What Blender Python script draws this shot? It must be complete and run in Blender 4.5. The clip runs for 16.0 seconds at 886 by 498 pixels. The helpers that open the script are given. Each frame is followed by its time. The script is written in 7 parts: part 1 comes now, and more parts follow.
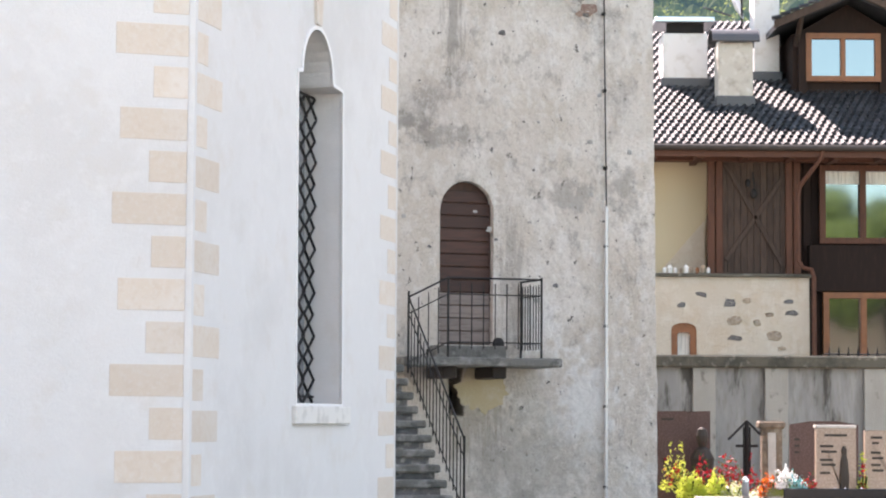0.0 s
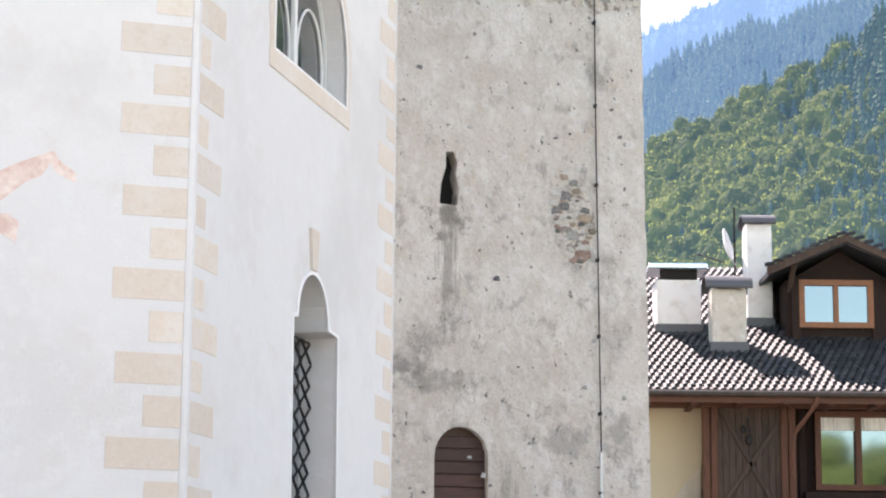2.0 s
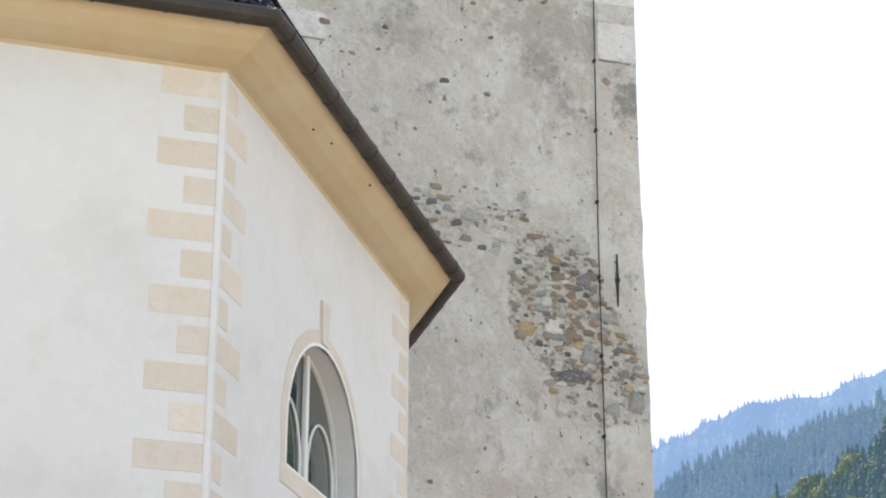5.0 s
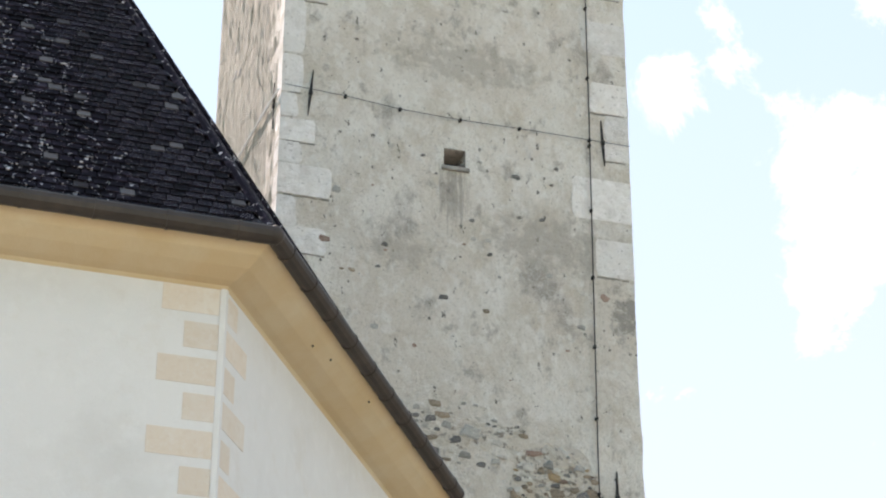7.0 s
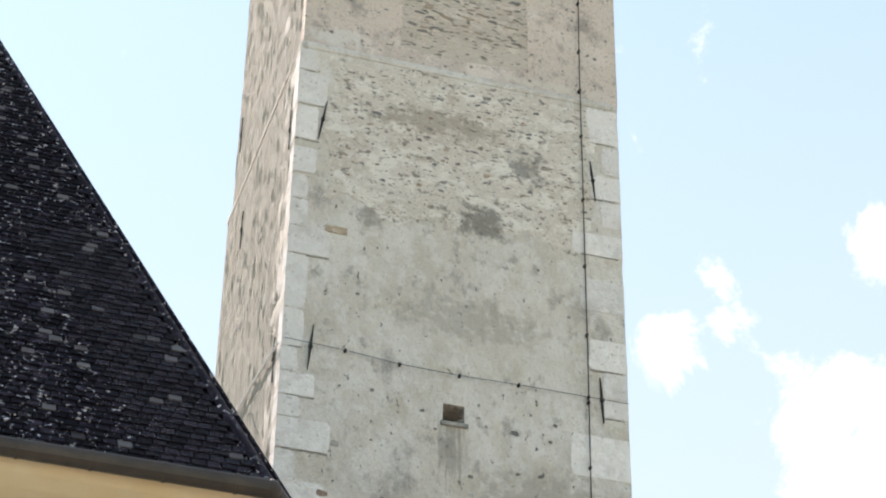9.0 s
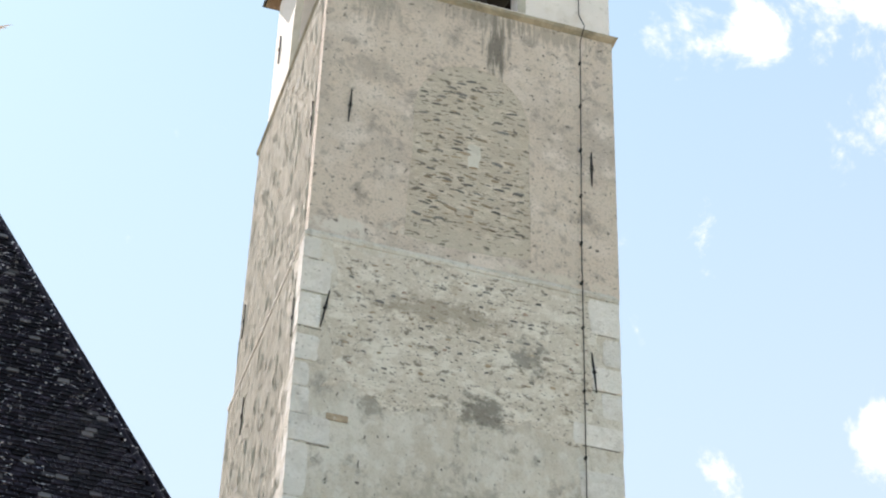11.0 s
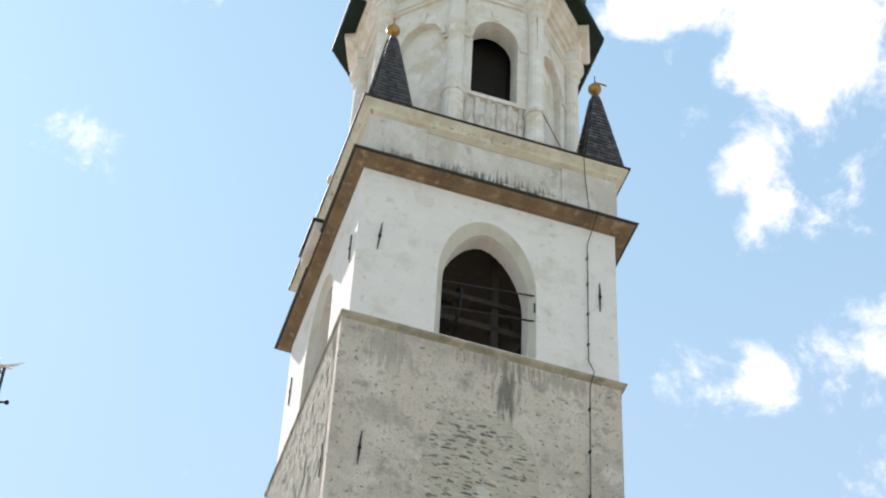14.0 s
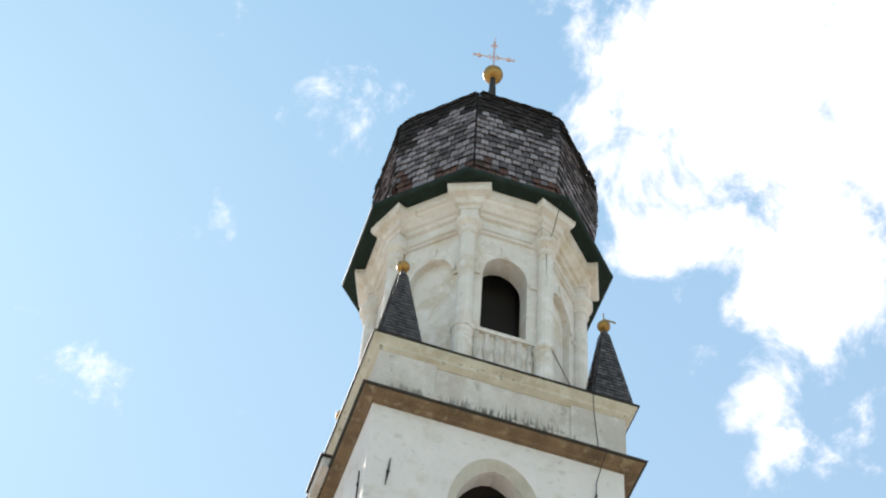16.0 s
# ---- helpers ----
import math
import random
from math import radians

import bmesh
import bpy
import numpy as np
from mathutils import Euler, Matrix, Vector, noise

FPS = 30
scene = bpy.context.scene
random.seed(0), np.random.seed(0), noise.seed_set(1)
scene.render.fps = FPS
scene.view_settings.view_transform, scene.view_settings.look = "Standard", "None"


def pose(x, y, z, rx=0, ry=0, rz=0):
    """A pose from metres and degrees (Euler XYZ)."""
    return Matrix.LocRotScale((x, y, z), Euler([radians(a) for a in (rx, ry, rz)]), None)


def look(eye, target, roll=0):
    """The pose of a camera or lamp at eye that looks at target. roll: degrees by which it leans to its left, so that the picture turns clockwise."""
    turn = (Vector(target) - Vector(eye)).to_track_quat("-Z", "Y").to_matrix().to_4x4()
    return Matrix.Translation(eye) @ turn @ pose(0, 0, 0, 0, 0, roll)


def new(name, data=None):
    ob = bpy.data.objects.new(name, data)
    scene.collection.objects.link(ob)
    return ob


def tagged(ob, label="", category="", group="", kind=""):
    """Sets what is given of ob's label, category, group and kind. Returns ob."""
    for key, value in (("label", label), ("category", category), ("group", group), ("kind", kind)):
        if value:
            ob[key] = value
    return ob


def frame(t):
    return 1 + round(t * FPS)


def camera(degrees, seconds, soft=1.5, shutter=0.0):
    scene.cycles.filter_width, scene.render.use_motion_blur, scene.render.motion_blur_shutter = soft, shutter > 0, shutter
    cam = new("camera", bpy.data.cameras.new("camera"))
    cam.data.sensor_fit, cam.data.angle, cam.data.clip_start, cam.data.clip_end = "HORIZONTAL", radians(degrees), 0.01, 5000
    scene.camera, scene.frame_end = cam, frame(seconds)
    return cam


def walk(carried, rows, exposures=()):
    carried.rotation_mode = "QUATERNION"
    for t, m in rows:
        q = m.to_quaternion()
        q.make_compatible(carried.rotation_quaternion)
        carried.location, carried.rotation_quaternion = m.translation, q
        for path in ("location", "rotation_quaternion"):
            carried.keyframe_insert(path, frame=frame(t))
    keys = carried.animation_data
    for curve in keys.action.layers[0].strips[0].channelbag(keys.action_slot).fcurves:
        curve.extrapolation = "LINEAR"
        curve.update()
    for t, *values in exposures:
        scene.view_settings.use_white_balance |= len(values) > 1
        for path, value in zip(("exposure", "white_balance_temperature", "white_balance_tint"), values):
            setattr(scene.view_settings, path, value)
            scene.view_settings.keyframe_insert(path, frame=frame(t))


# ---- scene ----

# ================= camera and its walk =================
EYE = Vector((0.0, 0.0, 1.6))
cam = camera(23.02, 16.0, soft=2.1)
# seconds, yaw to the left, pitch up, lean: a tripod head that tilts up the tower
HEAD = [
    (0.0, -0.278, 4.461, 0.399),
    (0.5, -0.311, 5.633, 0.381),
    (1.0, -0.388, 7.236, 0.412),
    (1.5, -0.390, 9.147, 0.498),
    (2.0, -0.371, 10.913, 0.528),
    (2.5, -0.323, 12.912, 0.546),
    (3.0, -0.263, 14.988, 0.407),
    (3.5, -0.231, 16.837, 0.413),
    (4.0, -0.133, 18.729, 0.478),
    (4.2, -0.094, 19.375, 0.338),
    (6.3, 0.087, 25.539, 0.253),
    (6.5, 0.071, 26.102, 0.193),
    (7.0, -0.000, 27.499, 0.317),
    (7.5, -0.107, 29.081, 0.432),
    (8.0, -0.152, 30.967, 0.635),
    (8.5, -0.079, 32.807, 0.743),
    (9.0, 0.068, 34.217, 0.979),
    (9.2, 0.123, 34.733, 0.998),
    (11.3, 0.324, 40.171, 2.038),
    (11.5, 0.352, 40.877, 2.099),
    (12.0, 0.414, 42.362, 2.343),
    (12.5, 0.533, 43.332, 2.344),
    (13.0, 0.677, 44.514, 2.411),
    (13.5, 0.888, 46.419, 2.756),
    (14.0, 1.215, 48.211, 3.361),
    (14.5, 1.647, 49.758, 3.820),
    (15.0, 1.997, 51.287, 3.938),
    (15.5, 2.139, 53.072, 4.336),
    (16.0, 2.281, 54.386, 4.591),]


def head_pose(yaw, pitch, lean):
    y, p = radians(yaw), radians(pitch)
    way = Vector((-math.sin(y) * math.cos(p), math.cos(y) * math.cos(p), math.sin(p)))
    return look(EYE, EYE + way * 10.0, lean)


# the clip's camera closes down as the bright sky fills its picture
GRADE = [(0.0, 2.02, 6900, 32), (4.0, 1.75, 6950, 31), (7.0, 1.34, 6980, 25), (9.0, 1.3, 6980, 23), (11.5, 1.17, 6950, 21), (13.5, 1.02, 6600, 19), (16.0, 0.98, 6500, 18)]
walk(cam, [(t, head_pose(a, b, c)) for t, a, b, c in HEAD], exposures=GRADE)

# ================= world, sun =================
SUN_AZ, SUN_EL = -29.0, 50.0      # degrees: to the left of +y, above the horizon
world = bpy.data.worlds.new("sky")
scene.world = world
world.use_nodes = True
wn, wl = world.node_tree.nodes, world.node_tree.links
wn.clear()
w_out, w_bg = wn.new("ShaderNodeOutputWorld"), wn.new("ShaderNodeBackground")
w_sky = wn.new("ShaderNodeTexSky")
w_sky.sky_type, w_sky.sun_disc = "NISHITA", False
w_sky.sun_elevation, w_sky.sun_rotation = radians(SUN_EL), radians(SUN_AZ)
w_sky.air_density, w_sky.dust_density, w_sky.ozone_density = 1.0, 0.12, 1.0
w_bg.inputs["Strength"].default_value = 0.1
wl.new(w_bg.outputs[0], w_out.inputs[0])


def wnode(kind, **values):
    n = wn.new(kind)
    for k, val in values.items():
        n.inputs[k.replace("_", " ")].default_value = val
    return n


# thin haze that whitens the sky towards the horizon
w_co = wn.new("ShaderNodeTexCoord")
w_tint = wn.new("ShaderNodeMix")
w_tint.data_type, w_tint.blend_type = "RGBA", "MULTIPLY"
w_tint.inputs["Factor"].default_value, w_tint.inputs["B"].default_value = 1.0, (0.88, 1.25, 1.04, 1)
wl.new(w_sky.outputs[0], w_tint.inputs["A"])
w_xyz = wn.new("ShaderNodeSeparateXYZ")
wl.new(w_co.outputs["Generated"], w_xyz.inputs[0])
w_low = wn.new("ShaderNodeMapRange")
for k, val in (("From Min", 0.30), ("From Max", 0.95), ("To Min", 0.9), ("To Max", 0.12)):
    w_low.inputs[k].default_value = val
wl.new(w_xyz.outputs["Z"], w_low.inputs["Value"])
w_haze = wn.new("ShaderNodeMix")
w_haze.data_type = "RGBA"
w_haze.inputs["B"].default_value = (3.45, 4.0, 4.45, 1)
# the haze is brightest on the sun's side of the sky
w_side = wn.new("ShaderNodeMapRange")
for k, val in (("From Min", -0.6), ("From Max", 0.5), ("To Min", 0.25), ("To Max", 1.0)):
    w_side.inputs[k].default_value = val
wl.new(w_xyz.outputs["Y"], w_side.inputs["Value"])
w_hf = wn.new("ShaderNodeMath")
w_hf.operation = "MULTIPLY"
wl.new(w_low.outputs[0], w_hf.inputs[0])
wl.new(w_side.outputs[0], w_hf.inputs[1])
wl.new(w_hf.outputs[0], w_haze.inputs["Factor"])
wl.new(w_tint.outputs["Result"], w_haze.inputs["A"])

# clouds: broken noise, denser round a few directions of the sky
w_n1 = wnode("ShaderNodeTexNoise", Scale=19.0, Detail=10.0, Roughness=0.64, Distortion=0.3)
wl.new(w_co.outputs["Generated"], w_n1.inputs["Vector"])
w_sum = None
# azimuth to the right, elevation, radius in degrees, weight
CLOUDS = [(11.8, 58.6, 7.6, 0.44), (20, 57.5, 11, 0.4), (14.6, 53.8, 5, 0.42), (9.6, 55.4, 4.4, 0.36), (5.4, 57.6, 3.8, 0.27), (11.4, 50.6, 2.9, 0.27), (12.3, 49, 2.2, 0.27), (9.2, 51.4, 1.9, 0.24),
          (-6.5, 57.4, 3.2, 0.16), (-14.9, 49.6, 1.9, 0.19), (7.9, 44.2, 2.0, 0.21), (11.2, 44.4, 1.8, 0.2), (14.9, 44.8, 3.6, 0.28), (14.2, 42.2, 2.4, 0.23), (8.3, 40, 1.4, 0.16),
          (13.7, 33.8, 2.4, 0.22), (6.8, 31.5, 2.4, 0.28), (9, 32.2, 1.8, 0.22), (13.1, 28.4, 4.2, 0.4), (11.2, 26.1, 2.6, 0.28), (10.6, 31, 1.6, 0.18),
          (60, 40, 25, 0.3), (180, 50, 40, 0.3), (110, 35, 30, 0.3), (-110, 30, 25, 0.25)]
for az, el, rad, weight in CLOUDS:
    a, e = radians(az), radians(el)
    d = wn.new("ShaderNodeVectorMath")
    d.operation = "DISTANCE"
    d.inputs[1].default_value = (math.sin(a) * math.cos(e), math.cos(a) * math.cos(e), math.sin(e))
    wl.new(w_co.outputs["Generated"], d.inputs[0])
    m = wn.new("ShaderNodeMapRange")
    m.interpolation_type = "SMOOTHSTEP"
    for k, val in (("From Min", 0.0), ("From Max", radians(rad)), ("To Min", weight), ("To Max", 0.0)):
        m.inputs[k].default_value = val
    wl.new(d.outputs["Value"], m.inputs["Value"])
    if w_sum is None:
        w_sum = m
    else:
        add = wn.new("ShaderNodeMath")
        add.operation = "MAXIMUM"
        wl.new(w_sum.outputs[0], add.inputs[0])
        wl.new(m.outputs[0], add.inputs[1])
        w_sum = add
w_add = wn.new("ShaderNodeMath")
w_add.operation = "ADD"
wl.new(w_n1.outputs["Fac"], w_add.inputs[0])
wl.new(w_sum.outputs[0], w_add.inputs[1])
w_cut = wn.new("ShaderNodeMapRange")
w_cut.interpolation_type = "SMOOTHSTEP"
w_cut.inputs["From Min"].default_value, w_cut.inputs["From Max"].default_value = 0.62, 0.83
wl.new(w_add.outputs[0], w_cut.inputs["Value"])
w_mix = wn.new("ShaderNodeMix")
w_mix.data_type = "RGBA"
w_mix.inputs["B"].default_value = (7.0, 7.1, 7.2, 1)
wl.new(w_cut.outputs[0], w_mix.inputs["Factor"])
wl.new(w_haze.outputs["Result"], w_mix.inputs["A"])
wl.new(w_mix.outputs["Result"], w_bg.inputs["Color"])

sun_data = bpy.data.lights.new("sun", "SUN")
sun_data.energy, sun_data.angle, sun_data.color = 4.0, radians(0.53), (1.0, 0.95, 0.86)
sun = new("sun", sun_data)
_a, _e = radians(SUN_AZ), radians(SUN_EL)
_to_sun = Vector((math.sin(_a) * math.cos(_e), math.cos(_a) * math.cos(_e), math.sin(_e)))
sun.matrix_world = look(_to_sun * 60, (0, 0, 0))

# ================= materials =================
def material(name, color, rough=0.8, metal=0.0, spots=(), bump=0.0, bump_scale=30.0, rnd=0.0, isl=0.0, spec=0.5, stretch=None, pale=None, marks=()):
    """A node material. spots: rows of (colour, noise scale, low, high, amount) laid over the base colour in object space.
    rnd / isl: brightness that changes from object to object or island to island.
    marks: stains with a place of their own on a wall, rows of (x, z, half width, half height, colour, amount, streaky)."""
    mat = bpy.data.materials.new(name)
    mat.use_nodes = True
    nt = mat.node_tree
    n, l = nt.nodes, nt.links
    b = n["Principled BSDF"]
    b.inputs["Roughness"].default_value = rough
    b.inputs["Metallic"].default_value = metal
    b.inputs["Specular IOR Level"].default_value = spec
    co = n.new("ShaderNodeTexCoord")
    mp = n.new("ShaderNodeMapping")
    if stretch:
        mp.inputs["Scale"].default_value = stretch
    l.new(co.outputs["Object"], mp.inputs["Vector"])
    last = n.new("ShaderNodeRGB")
    last.outputs[0].default_value = (*color, 1)
    out = last.outputs[0]
    for col, scale, low, high, amount in spots:
        t = n.new("ShaderNodeTexNoise")
        t.inputs["Scale"].default_value, t.inputs["Detail"].default_value, t.inputs["Roughness"].default_value = scale, 7.0, 0.62
        l.new(mp.outputs[0], t.inputs["Vector"])
        r = n.new("ShaderNodeMapRange")
        r.inputs["From Min"].default_value, r.inputs["From Max"].default_value, r.inputs["To Max"].default_value = low, high, amount
        l.new(t.outputs["Fac"], r.inputs["Value"])
        m = n.new("ShaderNodeMix")
        m.data_type = "RGBA"
        m.inputs["B"].default_value = (*col, 1)
        l.new(r.outputs[0], m.inputs["Factor"])
        l.new(out, m.inputs["A"])
        out = m.outputs["Result"]
    if marks:
        edges = []
        for scale in ((1.0, 1.0, 1.0), (3.2, 3.2, 0.3)):
            mm = n.new("ShaderNodeMapping")
            mm.inputs["Scale"].default_value = scale
            l.new(co.outputs["Object"], mm.inputs["Vector"])
            t = n.new("ShaderNodeTexNoise")
            t.inputs["Scale"].default_value, t.inputs["Detail"].default_value, t.inputs["Roughness"].default_value = 4.5, 9.0, 0.68
            l.new(mm.outputs[0], t.inputs["Vector"])
            r = n.new("ShaderNodeMapRange")
            for k, val in (("From Min", 0.3), ("From Max", 0.7), ("To Min", -0.75), ("To Max", 0.75)):
                r.inputs[k].default_value = val
            l.new(t.outputs["Fac"], r.inputs["Value"])
            edges.append(r.outputs[0])
        for mx, mz, hw, hh, col, amount, streaky in marks:
            away, size, far = (n.new("ShaderNodeVectorMath") for _ in range(3))
            away.operation, size.operation, far.operation = "SUBTRACT", "MULTIPLY", "LENGTH"
            away.inputs[1].default_value, size.inputs[1].default_value = (mx, 0, mz), (1 / hw, 0, 1 / hh)
            l.new(co.outputs["Object"], away.inputs[0])
            l.new(away.outputs[0], size.inputs[0])
            l.new(size.outputs[0], far.inputs[0])
            add = n.new("ShaderNodeMath")
            l.new(far.outputs["Value"], add.inputs[0])
            l.new(edges[1 if streaky else 0], add.inputs[1])
            r = n.new("ShaderNodeMapRange")
            r.interpolation_type = "SMOOTHSTEP"
            for k, val in (("From Min", 0.3), ("From Max", 1.05), ("To Min", amount), ("To Max", 0.0)):
                r.inputs[k].default_value = val
            l.new(add.outputs[0], r.inputs["Value"])
            m = n.new("ShaderNodeMix")
            m.data_type = "RGBA"
            m.inputs["B"].default_value = (*col, 1)
            l.new(r.outputs[0], m.inputs["Factor"])
            l.new(out, m.inputs["A"])
            out = m.outputs["Result"]
    if rnd or isl:
        src = n.new("ShaderNodeObjectInfo").outputs["Random"] if rnd else n.new("ShaderNodeNewGeometry").outputs["Random Per Island"]
        r = n.new("ShaderNodeMapRange")
        amount = rnd or isl
        r.inputs["To Min"].default_value, r.inputs["To Max"].default_value = 1 - amount, 1 + amount
        l.new(src, r.inputs["Value"])
        h = n.new("ShaderNodeHueSaturation")
        l.new(r.outputs[0], h.inputs["Value"])
        l.new(out, h.inputs["Color"])
        out = h.outputs[0]
    # pale: a share of the pieces gets a painted glint colour
    if pale:
        src = n.new("ShaderNodeObjectInfo").outputs["Random"] if rnd else n.new("ShaderNodeNewGeometry").outputs["Random Per Island"]
        f = n.new("ShaderNodeMath")
        f.operation = "FRACT"
        k = n.new("ShaderNodeMath")
        k.operation = "MULTIPLY"
        k.inputs[1].default_value = 37.0
        l.new(src, k.inputs[0])
        l.new(k.outputs[0], f.inputs[0])
        r = n.new("ShaderNodeMapRange")
        r.inputs["From Min"].default_value, r.inputs["From Max"].default_value = 1 - pale[1], 1.0
        l.new(f.outputs[0], r.inputs["Value"])
        m = n.new("ShaderNodeMix")
        m.data_type = "RGBA"
        m.inputs["B"].default_value = (*pale[0], 1)
        l.new(r.outputs[0], m.inputs["Factor"])
        l.new(out, m.inputs["A"])
        out = m.outputs["Result"]
    l.new(out, b.inputs["Base Color"])
    if bump:
        t = n.new("ShaderNodeTexNoise")
        t.inputs["Scale"].default_value, t.inputs["Detail"].default_value, t.inputs["Roughness"].default_value = bump_scale, 8.0, 0.7
        l.new(mp.outputs[0], t.inputs["Vector"])
        bp = n.new("ShaderNodeBump")
        bp.inputs["Strength"].default_value, bp.inputs["Distance"].default_value = 1.0, bump
        l.new(t.outputs["Fac"], bp.inputs["Height"])
        l.new(bp.outputs[0], b.inputs["Normal"])
    return mat


M_WHITE = material("white_lime_render", (0.65, 0.645, 0.635), 0.9, spots=[((0.6, 0.59, 0.575), 0.7, 0.48, 0.66, 0.8), ((0.61, 0.585, 0.55), 2.6, 0.54, 0.68, 0.6), ((0.68, 0.675, 0.665), 6.0, 0.52, 0.64, 0.5), ((0.56, 0.555, 0.54), 0.35, 0.55, 0.68, 0.5)], bump=0.006, bump_scale=30)
M_CREAM = material("cream_cove", (0.53, 0.405, 0.245), 0.85, spots=[((0.59, 0.51, 0.37), 1.1, 0.42, 0.7, 0.8)], bump=0.004, bump_scale=25)
M_BELFRY = material("old_white_plaster", (0.69, 0.645, 0.63), 0.92, spots=[((0.56, 0.495, 0.44), 1.1, 0.53, 0.66, 0.7), ((0.733, 0.68, 0.667), 2.0, 0.5, 0.64, 0.7), ((0.43, 0.379, 0.343), 4.5, 0.59, 0.69, 0.5), ((0.307, 0.266, 0.232), 16, 0.63, 0.68, 0.5)], bump=0.02, bump_scale=14)
# light flecks and odd pale slates are glints put into the colour
M_SLATE = material("dark_slate", (0.0085, 0.007, 0.0115), 0.8, spec=0.07, spots=[((0.035, 0.029, 0.042), 7.0, 0.53, 0.62, 0.7), ((0.42, 0.41, 0.44), 17.0, 0.6, 0.635, 0.85)], isl=0.6, pale=((0.13, 0.125, 0.135), 0.06))
M_SLATE_P = material("dark_slate_piece", (0.0085, 0.007, 0.0115), 0.8, spec=0.07, spots=[((0.035, 0.029, 0.042), 7.0, 0.53, 0.62, 0.7), ((0.42, 0.41, 0.44), 17.0, 0.6, 0.635, 0.85)], rnd=0.6, pale=((0.13, 0.125, 0.135), 0.06))
M_COPPER = material("brown_gutter_metal", (0.035, 0.026, 0.021), 0.55, 0.2, spots=[((0.06, 0.045, 0.035), 4, 0.45, 0.65, 0.7)])
M_WOOD = material("dark_brown_wood", (0.075, 0.035, 0.022), 0.7, spots=[((0.03, 0.016, 0.012), 6, 0.45, 0.7, 0.8)], bump=0.004, bump_scale=20, stretch=(6, 6, 0.6))
M_IRON = material("black_iron", (0.02, 0.018, 0.018), 0.6, 0.4)
M_GROUND = material("pale_gravel", (0.36, 0.33, 0.27), 0.95, spots=[((0.13, 0.15, 0.06), 0.15, 0.52, 0.62, 0.9), ((0.46, 0.43, 0.37), 3.0, 0.5, 0.7, 0.7)], bump=0.02, bump_scale=8)


# ================= building helpers =================
def put(name, bm, mat, parent=None, label="", smooth=False):
    bmesh.ops.recalc_face_normals(bm, faces=bm.faces)
    me = bpy.data.meshes.new(name)
    bm.to_mesh(me)
    bm.free()
    if smooth:
        me.polygons.foreach_set("use_smooth", [True] * len(me.polygons))
    for m in (mat if isinstance(mat, (list, tuple)) else [mat]):
        me.materials.append(m)
    ob = new(name, me)
    if parent is not None:
        ob.parent = parent
    if label:
        ob["label"] = label
    return ob


def part(name, bm, mat, parent, label="", smooth=False):
    return put(name, bm, mat, parent, label, smooth)


def piece(name, me, m, parent):
    ob = new(name, me)
    ob.parent = parent
    ob.matrix_basis = m
    return ob


def thing(name, m, label, category, group="", kind=""):
    ob = new(name)
    ob.matrix_basis = m
    return tagged(ob, label, category, group, kind)


def mesh_of(bm, name, mat):
    bmesh.ops.recalc_face_normals(bm, faces=bm.faces)
    me = bpy.data.meshes.new(name)
    bm.to_mesh(me)
    bm.free()
    me.materials.append(mat)
    return me


def BM():
    return bmesh.new()


def box(bm, x0, x1, y0, y1, z0, z1, m=None, bevel=0.0):
    vs = [bm.verts.new((x, y, z)) for z in (z0, z1) for x, y in ((x0, y0), (x1, y0), (x1, y1), (x0, y1))]
    fs = [bm.faces.new([vs[i] for i in f]) for f in ((3, 2, 1, 0), (4, 5, 6, 7), (0, 1, 5, 4), (1, 2, 6, 5), (2, 3, 7, 6), (3, 0, 4, 7))]
    if bevel:
        r = bmesh.ops.bevel(bm, geom=list({e for f in fs for e in f.edges}), offset=bevel, segments=1, affect="EDGES", profile=0.5)
        vs = list({v for f in r["faces"] for v in f.verts} | {v for v in vs if v.is_valid})
    if m is not None:
        bmesh.ops.transform(bm, matrix=m, verts=vs)
    return bm


def prism(bm, ring, z0, z1, scale=1.0):
    """An upright prism over a plan ring."""
    a = [bm.verts.new((x, y, z0)) for x, y in ring]
    b = [bm.verts.new((x * scale, y * scale, z1)) for x, y in ring]
    n = len(ring)
    for i in range(n):
        bm.faces.new((a[i], a[(i + 1) % n], b[(i + 1) % n], b[i]))
    bm.faces.new(a[::-1])
    bm.faces.new(b)
    return bm


def lathe(bm, rings, closed=True):
    """Skins a row of rings of points with equal counts."""
    rows = [[bm.verts.new(p) for p in ring] for ring in rings]
    n = len(rows[0])
    for r0, r1 in zip(rows, rows[1:]):
        for i in range(n if closed else n - 1):
            bm.faces.new((r0[i], r0[(i + 1) % n], r1[(i + 1) % n], r1[i]))
    if closed:
        bm.faces.new(rows[0][::-1])
        bm.faces.new(rows[-1])
    return bm


def ngon(n, r, turn=0.0):
    return [(r * math.sin(turn + 2 * math.pi * i / n), -r * math.cos(turn + 2 * math.pi * i / n)) for i in range(n)]


def rod(bm, a, b, r=0.01, n=6, r2=None):
    a, b = Vector(a), Vector(b)
    q = (b - a).to_track_quat("Z", "Y")
    r2 = r if r2 is None else r2
    lathe(bm, [[p + q @ Vector((rr * math.cos(2 * math.pi * i / n), rr * math.sin(2 * math.pi * i / n), 0)) for i in range(n)] for p, rr in ((a, r), (b, r2))])
    return bm


